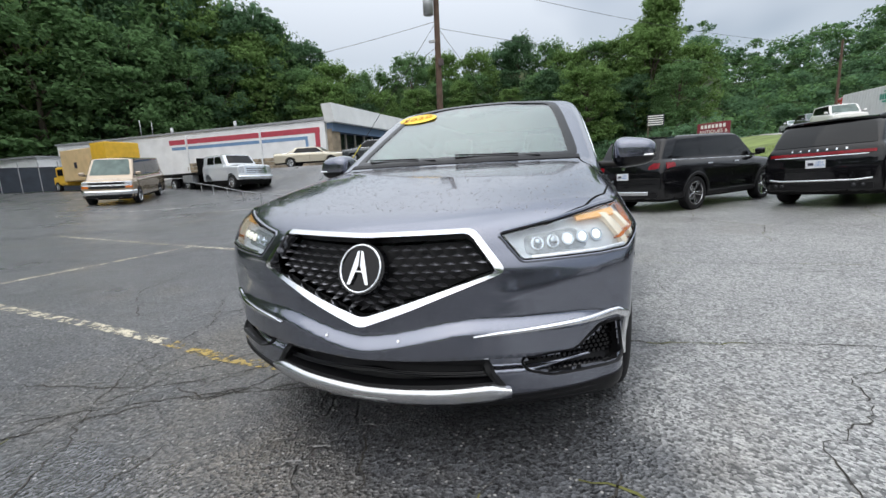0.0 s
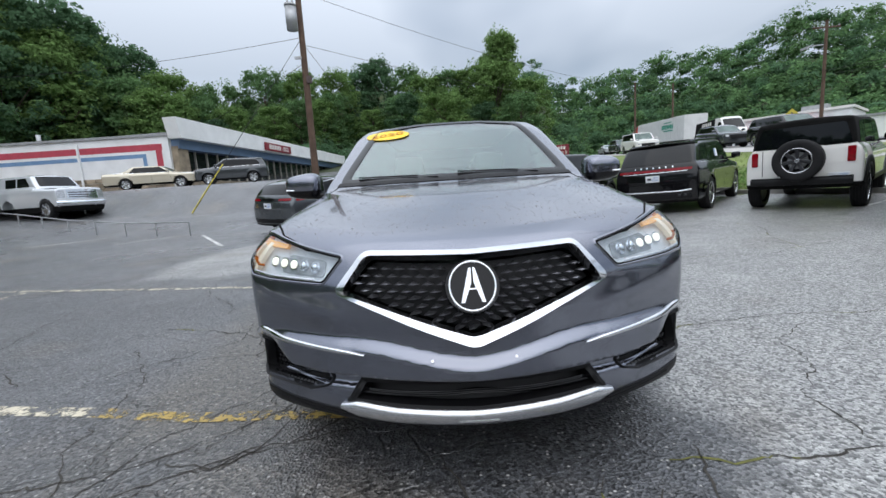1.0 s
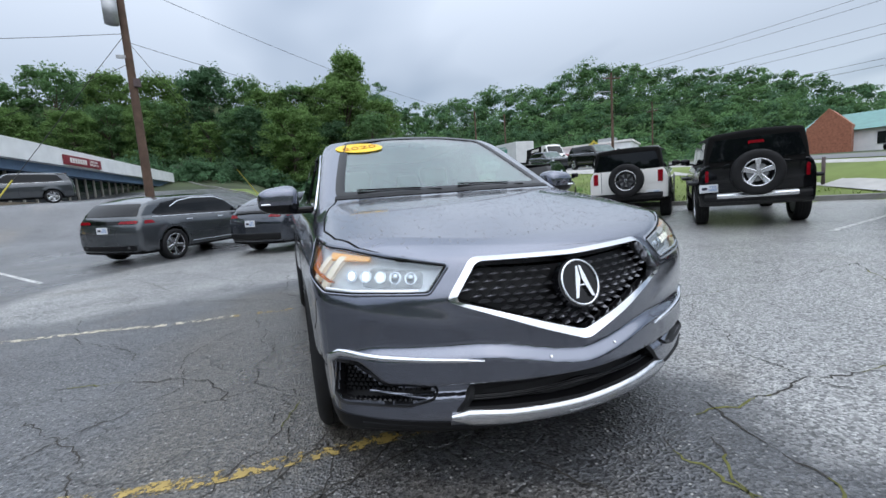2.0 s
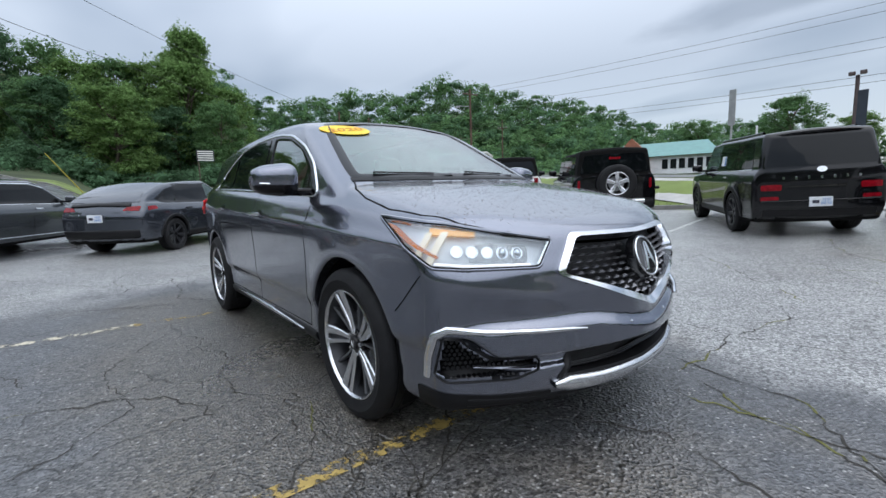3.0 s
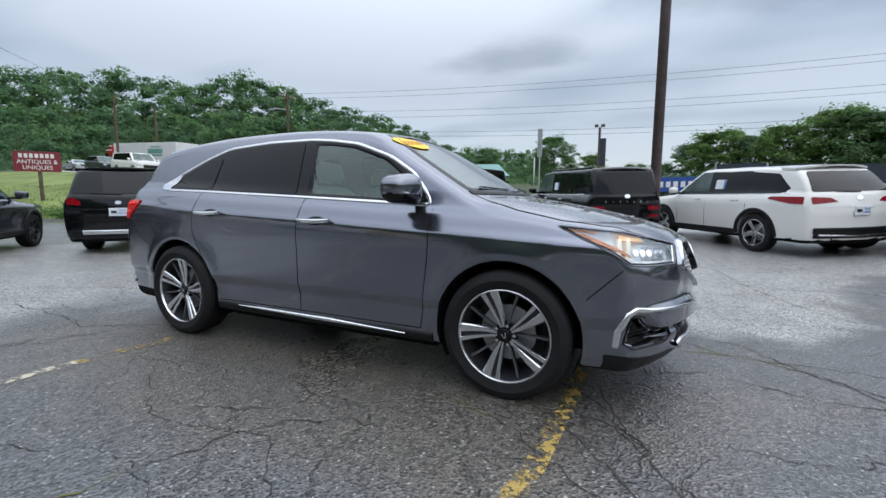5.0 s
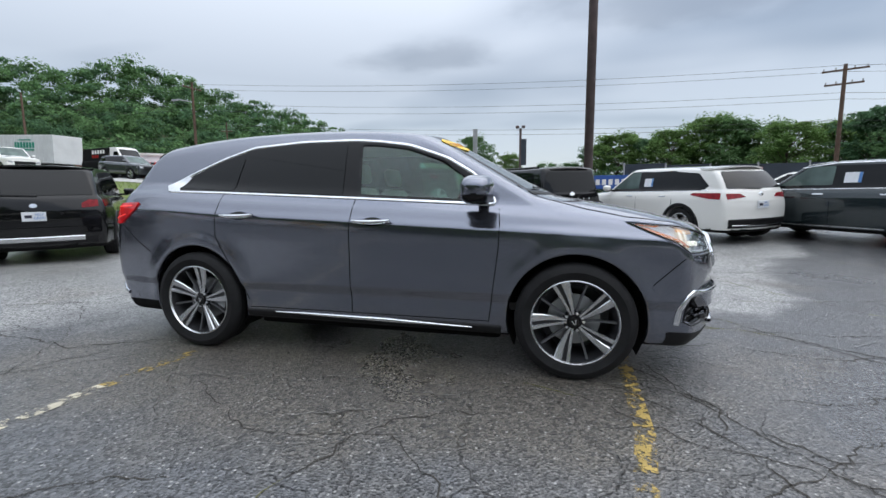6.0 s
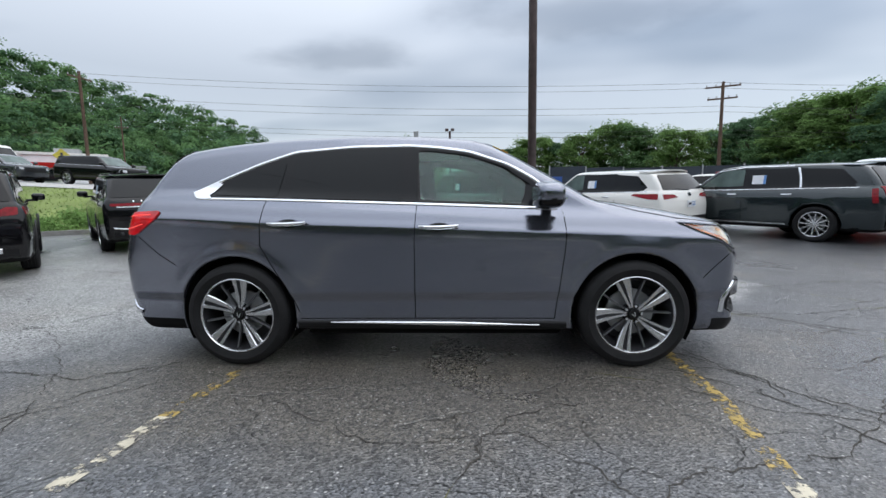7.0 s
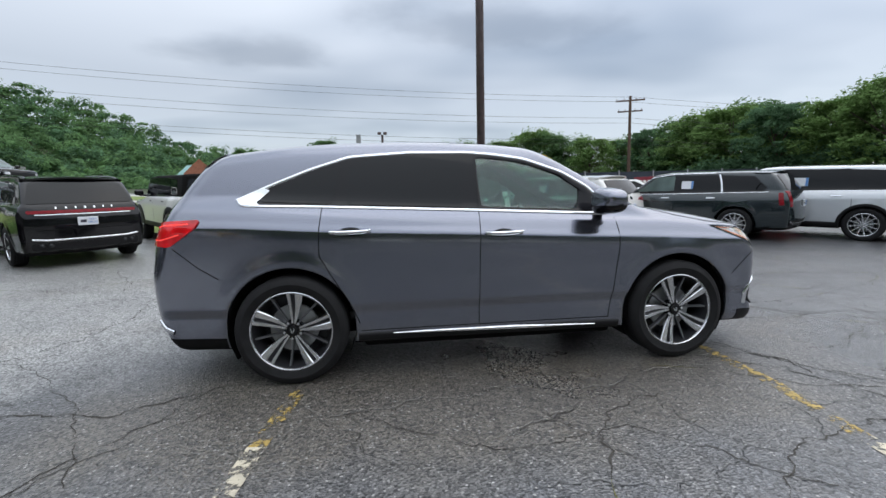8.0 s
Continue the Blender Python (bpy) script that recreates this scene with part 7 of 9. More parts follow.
def semi():
    t = on_ground("trailer_truck", "red tractor with a long white box trailer on the road", "truck", -56.5, 31.4, math.atan2(0.12, -0.993), 0.02)
    t.matrix_basis = t.matrix_basis @ Matrix.Rotation(-0.055, 4, "Y")
    boxed("trailer_box", (-1.5, 0, 2.72), (16.1, 2.6, 2.85), M["trailer"], t, 0.04)
    for i in range(24):
        x = -9.2 + i * 0.68
        boxed("panel_rib", (x, 1.31, 2.72), (0.03, 0.02, 2.7), M["trailer"], t, 0)
    for i in range(7):
        boxed("letter_block", (-6.3 + i * 0.52, 1.325, 3.1), (0.34, 0.02, 0.55), M["green_ink"], t, 0)
    boxed("logo_bar", (-4.8, 1.325, 3.62), (2.2, 0.02, 0.10), M["green_ink"], t, 0)
    boxed("small_letters", (-5.0, 1.325, 2.62), (2.8, 0.02, 0.14), M["green_ink"], t, 0)
    boxed("chassis", (-1.5, 0, 1.15), (15.6, 1.0, 0.25), M["under"], t)
    boxed("cab", (8.4, 0, 2.0), (2.2, 2.4, 2.9), M["paint_red"], t, 0.25)
    boxed("cab_hood", (10.1, 0, 1.35), (1.6, 2.0, 1.4), M["paint_red"], t, 0.2)
    boxed("roof_fairing", (8.1, 0, 3.6), (1.7, 2.2, 0.9), M["paint_red"], t, 0.3)
    boxed("cab_window", (9.1, 1.21, 2.5), (0.9, 0.03, 0.75), M["glass_dark"], t, 0.01)
    for x in (-8.3, -7.0, 4.2, 5.6, 10.2):
        for y in (-1.05, 1.05):
            wheel(t, x, -y, 0.5, 0.5, 0.30, 0.30, "steel")


def work_trucks():
    f = on_ground("flatbed_truck", "silver crew-cab pickup with a long black flatbed", "truck", -15.6, -17.9, math.atan2(0.86, 0.25))
    P = std(L=4.0, Wd=2.03, Hh=1.98, wb=2.4, boxy=0.75, tail=0.1, hood=1.32, belt=1.35, R=0.40, front_oh=0.85, ws=0.75)
    B = Body(car_solid(P))
    hull("cab", B, (P["xr"] - 0.1, -1.15, 0.2), (P["xf"] + 0.2, 1.15, 2.1), 0.07, M["paint_silver"], f, dark=lambda c, n: c[:, 2] < 0.5)
    for nm, pl in (("front_door_window", [(-0.55, 1.40), (0.25, 1.40), (0.0, 1.80), (-0.55, 1.80)]), ("rear_door_window", [(-1.35, 1.40), (-0.65, 1.40), (-0.65, 1.80), (-1.35, 1.80)])):
        B.patch(nm, pl, "side", M["glass_dark"], f, lift=0.004, thick=0.008, step=0.15, mirror=True)
    B.patch("windshield", rounded([(-0.75, 1.42), (0.75, 1.42), (0.66, 1.86), (-0.66, 1.86)], 0.05), "front", M["glass_dark"], f, lift=0.004, thick=0.008, step=0.15)
    B.patch("grille", rounded([(-0.62, 0.80), (0.62, 0.80), (0.62, 1.20), (-0.62, 1.20)], 0.05), "front", M["chrome"], f, lift=0.01, thick=0.02, step=0.15)
    for z in (0.88, 0.98, 1.08):
        B.strip("grille_slot", [(-0.55, z), (0.55, z)], "front", 0.05, M["black_trim"], f, lift=0.014, step=0.2)
    B.patch("headlamp", [(0.68, 0.85), (0.94, 0.85), (0.94, 1.18), (0.68, 1.18)], "front", M["glass_headlamp"], f, lift=0.01, thick=0.02, step=0.15, mirror=True)
    B.strip("bumper", [(-0.95, 0.62), (0.95, 0.62)], "front", 0.22, M["chrome"], f, lift=0.06, thick=0.06, step=0.15)
    boxed("flat_bed", (-4.9, 0, 0.98), (5.6, 2.3, 0.16), M["under"], f)
    boxed("headboard", (-2.15, 0, 1.4), (0.10, 2.1, 0.9), M["under"], f)
    boxed("chassis", (-3.6, 0, 0.68), (6.6, 0.8, 0.25), M["under"], f)
    boxed("tool_box", (-3.2, 1.0, 0.72), (1.1, 0.4, 0.42), M["galv"], f)
    boxed("tool_box", (-3.2, -1.0, 0.72), (1.1, 0.4, 0.42), M["galv"], f)
    for x in (1.2, -3.9 + 0.3, -5.4):
        for y in (-0.9, 0.9):
            wheel(f, x, y, 0.40, 0.40, 0.26, 0.26, "steel")
    y = on_ground("box_truck", "old yellow box truck with a peach coloured side", "truck", -20.4, -37.8, math.atan2(-0.85, -0.1))
    boxed("cargo_box", (-1.2, 0, 2.0), (4.6, 2.3, 2.4), M["peach"], y, 0.05)
    boxed("box_end", (-4.4, 0, 2.15), (2.0, 2.35, 2.7), M["yellow_truck"], y, 0.05)
    boxed("side_window", (-1.0, 1.17, 2.0), (0.35, 0.04, 0.45), M["ink"], y, 0.01)
    boxed("cab", (1.9, 0, 1.25), (1.6, 2.0, 1.5), M["yellow_truck"], y, 0.15)
    boxed("cab_hood", (2.9, 0, 0.85), (1.0, 1.8, 0.7), M["yellow_truck"], y, 0.12)
    boxed("cab_window", (1.9, 1.02, 1.55), (0.8, 0.03, 0.5), M["glass_dark"], y, 0.01)
    for x in (2.6, -3.2):
        for yy in (-0.9, 0.9):
            wheel(y, x, yy, 0.4, 0.4, 0.25, 0.26, "steel")


def service_van():
    v = on_ground("service_van", "tall white van with a dark printed rear half", "van", -34.0, 24.8, math.atan2(-0.12, 0.993), 0.02)
    P = std(L=5.9, Wd=2.05, Hh=2.5, wb=3.7, front_oh=1.0, boxy=0.8, tail=0.2, hood=1.25, belt=1.35, ws=2.3, R=0.37)
    B = Body(car_solid(P))
    hull("body", B, (P["xr"] - 0.2, -1.2, 0.15), (P["xf"] + 0.2, 1.2, 2.8), 0.07, M["paint_white"], v, dark=lambda c, n: (c[:, 2] < 0.4) | (c[:, 0] < 0.6))
    B.patch("windshield", rounded([(-0.8, 1.45), (0.8, 1.45), (0.72, 2.25), (-0.72, 2.25)], 0.06), "front", M["glass_dark"], v, lift=0.004, thick=0.008, step=0.15)
    B.patch("door_window", rounded([(1.1, 1.45), (1.95, 1.45), (1.55, 2.05), (1.1, 2.05)], 0.05), "side", M["glass_dark"], v, lift=0.004, thick=0.008, step=0.15, mirror=True)
    for i in range(5):
        B.patch("letter_block", [(-1.6 + i * 0.34, 1.95), (-1.38 + i * 0.34, 1.95), (-1.38 + i * 0.34, 2.25), (-1.6 + i * 0.34, 2.25)], "side", M["sign_white"], v, lift=0.006, thick=0.01, step=0.2, mirror=True)
    for i in range(3):
        B.patch("letter_block", [(-1.6 + i * 0.30, 1.62), (-1.40 + i * 0.30, 1.62), (-1.40 + i * 0.30, 1.86), (-1.6 + i * 0.30, 1.86)], "side", M["paint_red"], v, lift=0.006, thick=0.01, step=0.2, mirror=True)
    for sx in P["axles"]:
        for sy in (-1, 1):
            wheel(v, sx, sy * 0.88, 0.37, 0.37, 0.25, 0.24, "steel")


semi()
work_trucks()
service_van()


# ---- trees and woods ----
def leaf_cloud(rng, lobes, per, size, flat=0.75):
    """Leaf sprays set through the lobes of a crown: small bent triangles, mostly lying flat, with gaps between."""
    V = []
    for c, r in lobes:
        d = rng.normal(size=(per, 3))
        d /= np.linalg.norm(d, axis=1)[:, None]
        # every lobe is a lopsided tuft, wider than high, that thins out at its rim
        ax = rng.uniform(0.75, 1.45, 3) * np.array((1, 1, 0.62))
        lean = rng.normal(scale=0.25, size=3)
        rad = r * (0.58 + 0.74 * rng.random((per, 1)) ** 0.8)
        p = c + d * ax * rad + lean * rad * (d[:, 2:] + 0.3)
        nrm = 0.6 * d + rng.normal(scale=0.50, size=(per, 3)) + np.array((0, 0, flat))
        nrm /= np.linalg.norm(nrm, axis=1)[:, None]
        t = np.cross(nrm, rng.normal(size=(per, 3)))
        t /= np.linalg.norm(t, axis=1)[:, None] + 1e-9
        b = np.cross(nrm, t)
        s = size * rng.uniform(0.5, 1.5, (per, 1))
        q = np.stack([p - t * s, p - b * s * 0.75 + nrm * s * 0.3, p + t * s * 0.8 + b * s * 0.5], 1)
        V.append(q.reshape(-1, 3))
    V = np.concatenate(V)
    return V, np.arange(len(V)).reshape(-1, 3)


def lobe_cores(lobes, k):
    """Small ragged clumps inside the leaf sprays, so that a crown is not see-through everywhere."""
    ico = bmesh.new()
    bmesh.ops.create_icosphere(ico, subdivisions=1, radius=1.0)
    iv = np.array([v.co[:] for v in ico.verts])
    fi = np.array([[v.index for v in fc.verts] for fc in ico.faces])
    ico.free()
    V = np.concatenate([c + iv * np.array((1, 1, 0.7)) * r * k * np.random.default_rng(i).uniform(0.55, 1.25, (len(iv), 1)) for i, (c, r) in enumerate(lobes)])
    F = np.concatenate([fi + i * len(iv) for i in range(len(lobes))])
    return V, F


def crown_lobes(rng, n, kind):
    out = []
    for _ in range(n):
        h = rng.uniform(0.10, 1.0) ** 0.9
        if kind == "round":
            rad = 0.30 * math.sqrt(max(0.03, 1 - ((h - 0.50) / 0.56) ** 2))
        elif kind == "tall":
            rad = 0.19 * (1.15 - h) ** 0.6 + 0.02
        else:
            rad = 0.34 * max(0.05, 1 - ((h - 0.62) / 0.42) ** 2) if h > 0.3 else 0.10
        a = rng.uniform(0, 2 * math.pi)
        k = rad * math.sqrt(rng.uniform(0.15, 1.0)) * rng.uniform(0.8, 1.12)
        r = rng.uniform(0.030, 0.072)
        out.append((np.array((k * math.cos(a), k * math.sin(a), min(h, 0.985 - r * 0.6))), r))
    return out


def make_tree(name, seed, kind, leaf, label, lobes=170, per=92, size=0.0125):
    """A tree one unit high, standing on the origin; set its size with its pose."""
    rng = np.random.default_rng(seed)
    t = empty(name)
    tagged(t, label, "tree", group="trees round the lot")
    bm = bmesh.new()
    pts = [Vector((0, 0, -0.02))]
    for i in range(1, 7):
        pts.append(Vector((rng.normal() * 0.010, rng.normal() * 0.010, i * 0.13)))
    for i in range(6):
        rod(bm, pts[i], pts[i + 1], 0.020 * (1 - i / 7.5), 7, 0.020 * (1 - (i + 1) / 7.5))
    lob = crown_lobes(rng, lobes, kind)
    for c, r in lob[::7]:
        base = pts[min(6, max(1, int(c[2] * 6)))]
        rod(bm, base, Vector(c), 0.006, 5, 0.002)
    part("trunk", bm, M["bark"], t)
    v, f = leaf_cloud(rng, lob, per, size)
    v2, f2 = lobe_cores(lob, 0.40)
    mesh_obj("crown", np.concatenate([v, v2]), f.tolist() + (f2 + len(v)).tolist(), M[leaf], t)
    return t


TREES = [
    make_tree("tree", 11, "round", "leaf_a", "tall broadleaf tree in full summer leaf"),
    make_tree("tree", 12, "round", "leaf_c", "dark broadleaf tree at the edge of the woods"),
    make_tree("tree", 13, "flat", "leaf_a", "spreading broadleaf tree with a wide crown"),
    make_tree("tree", 14, "tall", "leaf_b", "slender bright green tree"),
    make_tree("tree", 15, "round", "leaf_b", "light green broadleaf tree"),
]
SKYLINE = curve(
    [36, 37.0, 39, 42, 44, 47, 50, 54, 57, 61, 64, 67, 72, 74, 77, 79, 81.5, 84.7, 88, 92, 97, 108, 113, 117.5, 122, 127.6, 131, 135, 140, 146, 153, 160, 164, 166.5, 170, 173, 178, 182, 187, 193, 199, 203, 207, 210, 214, 218, 221, 230, 245, 262, 300, 396],
    [12.2, 12.2, 10.6, 8.6, 9.4, 11.0, 10.2, 9.7, 8.8, 8.2, 8.2, 8.4, 9.1, 8.6, 8.2, 7.6, 8.3, 7.0, 4.9, 5.2, 6.0, 6.4, 6.9, 8.2, 10.0, 11.3, 11.6, 13.2, 13.7, 12.2, 12, 11.2, 11.4, 13.8, 15.4, 15.6, 15.9, 15.8, 16.9, 16, 15, 15.6, 13.7, 14.6, 16.6, 18.6, 20.6, 22, 24, 24, 17, 13])
EYE = np.array((1.8, -1.8, 1.13))


def plant():
    rng = np.random.default_rng(3)
    first = {}

    def put(kind, az, dist, top_frac, wide=1.0):
        a = radians(az)
        x, y = EYE[0] + dist * math.cos(a), EYE[1] + dist * math.sin(a)
        g = float(ground_z(x, y))
        h = EYE[2] + dist * math.tan(radians(float(SKYLINE(az)))) * top_frac - g
        w = h * wide * rng.uniform(0.95, 1.25)
        m = Matrix.Translation((x, y, g)) @ Matrix.Rotation(rng.uniform(0, 6.28), 4, "Z") @ Matrix.Diagonal((w, w, h, 1))
        if kind not in first:
            TREES[kind].matrix_basis = m
            first[kind] = True
        else:
            copy_thing_at(TREES[kind], m)

    # behind the shop and along the far side of the lot
    for az in np.arange(167.5, 263, 3.1):
        d = np.interp(az, [165, 200, 215, 262], [80, 86, 86, 80])
        put(int(rng.choice([0, 1, 2, 4, 4])), az + rng.normal() * 0.6, d + rng.normal() * 3, rng.uniform(0.90, 1.04), 0.80)
        put(int(rng.choice([0, 1, 4])), az + 1.6 + rng.normal() * 0.8, d - 8 + rng.normal() * 3, rng.uniform(0.62, 0.86), 1.0)
    put(3, 170.0, 84, 1.24, 0.8)
    put(3, 171.2, 86, 1.08, 0.7)
    # to the right, past the fence
    for az in np.arange(36.5, 92, 3.0):
        d = np.interp(az, [36, 50, 58, 92], [46, 54, 72, 88])
        put(int(rng.choice([0, 4, 4, 1])), az + rng.normal() * 0.5, d + rng.normal() * 3, rng.uniform(0.93, 1.03), 1.25)
        if az < 60:
            put(int(rng.choice([0, 4])), az + 1.5, d + 8, rng.uniform(0.75, 0.95), 1.1)
    put(2, 100.3, 62, 1.40, 1.0)
    # the rest of the ring, behind the way of the camera
    for az in np.arange(264, 396, 7.5):
        put(int(rng.choice([0, 1, 4])), az + rng.normal(), 52 + rng.normal() * 5, rng.uniform(0.75, 1.0), 1.2)
    put(4, 95.5, 78, 1.05, 1.1)
    put(0, 109, 95, 1.1, 1.2)


def copy_thing_at(ob, m):
    c = copy_thing(ob, Matrix())
    c.matrix_basis = m
    return c


def hill_woods():
    """The wooded hill across the road: hundreds of crowns, one sheet of foliage."""
    rng = np.random.default_rng(8)
    lob_a, lob_b = [], []
    for az in np.arange(101, 168, 0.75):
        for row in range(7):
            dist = 84 + row * 14 + rng.normal() * 3
            if az < 112:
                dist += 45
            a = radians(az + rng.normal() * 0.3)
            x, y = EYE[0] + dist * math.cos(a), EYE[1] + dist * math.sin(a)
            q = (x - ROAD_C[0]) * ROAD_N[0] + (y - ROAD_C[1]) * ROAD_N[1]
            if q < 11 and x > -72:
                continue
            top = EYE[2] + dist * math.tan(radians(float(SKYLINE(az)) * (0.20 + 0.142 * row + rng.normal() * 0.03)))
            for k in range(5):
                r = rng.uniform(1.2, 2.4)
                c = np.array((x + rng.normal() * 2.0, y + rng.normal() * 2.0, top - r * 0.8 - 1.25 * k * rng.uniform(0.6, 1.2)))
                (lob_a if rng.random() < 0.6 else lob_b).append((c, r))
    for lob, leaf in ((lob_a, "leaf_a"), (lob_b, "leaf_c")):
        v, f = leaf_cloud(rng, lob, 105, 0.40)
        v2, f2 = lobe_cores(lob, 0.46)
        v, f = np.concatenate([v, v2]), f.tolist() + (f2 + len(v)).tolist()
        ob = mesh_obj("hill_woods", v, f, M[leaf])
        tagged(ob, "dense summer woods covering the hill across the road", "woods", kind="stuff")
    # undergrowth at the feet of the trees
    lob = []
    for az in np.arange(163, 262, 0.55):
        d = np.interp(az, [160, 178, 205, 225, 262], [62, 66, 78, 80, 72]) + rng.normal() * 2
        x, y = EYE[0] + d * math.cos(radians(az)), EYE[1] + d * math.sin(radians(az))
        g = float(ground_z(x, y))
        for k in range(3):
            lob.append((np.array((x + rng.normal() * 1.5, y + rng.normal() * 1.5, g + 0.3 + k * 1.1 * rng.random())), rng.uniform(0.8, 1.7)))
    for az in np.arange(36, 94, 0.7):
        d = np.interp(az, [36, 50, 58, 92], [42, 50, 66, 80])
        x, y = EYE[0] + d * math.cos(radians(az)), EYE[1] + d * math.sin(radians(az))
        g = float(ground_z(x, y))
        for k in range(3):
            lob.append((np.array((x, y, g + 0.6 + k * 1.5)), rng.uniform(0.9, 1.4)))
    v, f = leaf_cloud(rng, lob, 170, 0.19)
    v2, f2 = lobe_cores(lob, 0.66)
    v, f = np.concatenate([v, v2]), f.tolist() + (f2 + len(v)).tolist()
    tagged(mesh_obj("undergrowth", v, f, M["leaf_c"]), "thick undergrowth at the foot of the woods", "bushes", kind="stuff")


def hillside():
    """The rising wooded ground behind and under the trees."""
    azs = np.arange(100, 264, 2.0)
    v, f = [], []
    for az in azs:
        sky = float(SKYLINE(az))
        if az < 166:
            near = 84 + (45 if az < 112 else 0)
            ds, fr, cut = [near + 10, near + 30, near + 55, near + 84, near + 100], [0.06, 0.42, 0.66, 0.84, 0.5], 3.0
        else:
            near = float(np.interp(az, [165, 200, 215, 262], [80, 86, 86, 80])) + 7
            ds, fr, cut = [near, near + 5, near + 9, near + 14, near + 30], [0.05, 0.40, 0.64, 0.80, 0.4], 1.0
        for d, k in zip(ds, fr):
            a = radians(az)
            v.append((EYE[0] + d * math.cos(a), EYE[1] + d * math.sin(a), EYE[2] + d * math.tan(radians(sky * k)) - cut))
    for i in range(len(azs) - 1):
        for j in range(4):
            f.append((i * 5 + j, i * 5 + j + 1, i * 5 + j + 6, i * 5 + j + 5))
    tagged(mesh_obj("hillside", v, f, M["forest_floor"]), "wooded hillside rising behind the lot", "hillside", kind="structure")


plant()
hillside()
hill_woods()


def bank_plants():
    """Grass on the bank, and ivy and weeds by the kerb."""
    rng = np.random.default_rng(21)
    n = 26000
    s = rng.uniform(-34, 16, n)
    e = rng.uniform(0.05, 1, n) ** 1.6 * 11
    x = KERB_P[0] + s * KERB_T[0] + e * KERB_N[0]
    y = KERB_P[1] + s * KERB_T[1] + e * KERB_N[1]
    q = (x - ROAD_C[0]) * ROAD_N[0] + (y - ROAD_C[1]) * ROAD_N[1]
    ok = (q < -11.2) & (x < 5)
    x, y = x[ok], y[ok]
    z = ground_z(x, y)
    k = len(x)
    h = rng.uniform(0.04, 0.13, k)
    a = rng.uniform(0, 6.28, k)
    w = rng.uniform(0.010, 0.028, k)
    lean = rng.normal(scale=0.05, size=(k, 2))
    v = np.stack([np.c_[x - w * np.cos(a), y - w * np.sin(a), z - 0.01], np.c_[x + w * np.cos(a), y + w * np.sin(a), z - 0.01], np.c_[x + lean[:, 0], y + lean[:, 1], z + h]], 1).reshape(-1, 3)
    f = np.arange(3 * k).reshape(-1, 3)
    tagged(mesh_obj("grass", v, f, M["grass"]), "mown grass on the bank below the road", "grass", kind="stuff")
    lob = []
    for _ in range(150):
        s, e = rng.uniform(-9.5, 1.2), rng.uniform(0.2, 1.9)
        px, py = KERB_P + s * KERB_T + e * KERB_N
        lob.append((np.array((px, py, float(ground_z(px, py)) + rng.uniform(0.05, 0.45))), rng.uniform(0.18, 0.34)))
    v, f = leaf_cloud(rng, lob, 90, 0.050)
    tagged(mesh_obj("ivy", v, f, M["leaf_b"]), "ivy and weeds spilling over the kerb", "weeds", kind="stuff")


bank_plants()


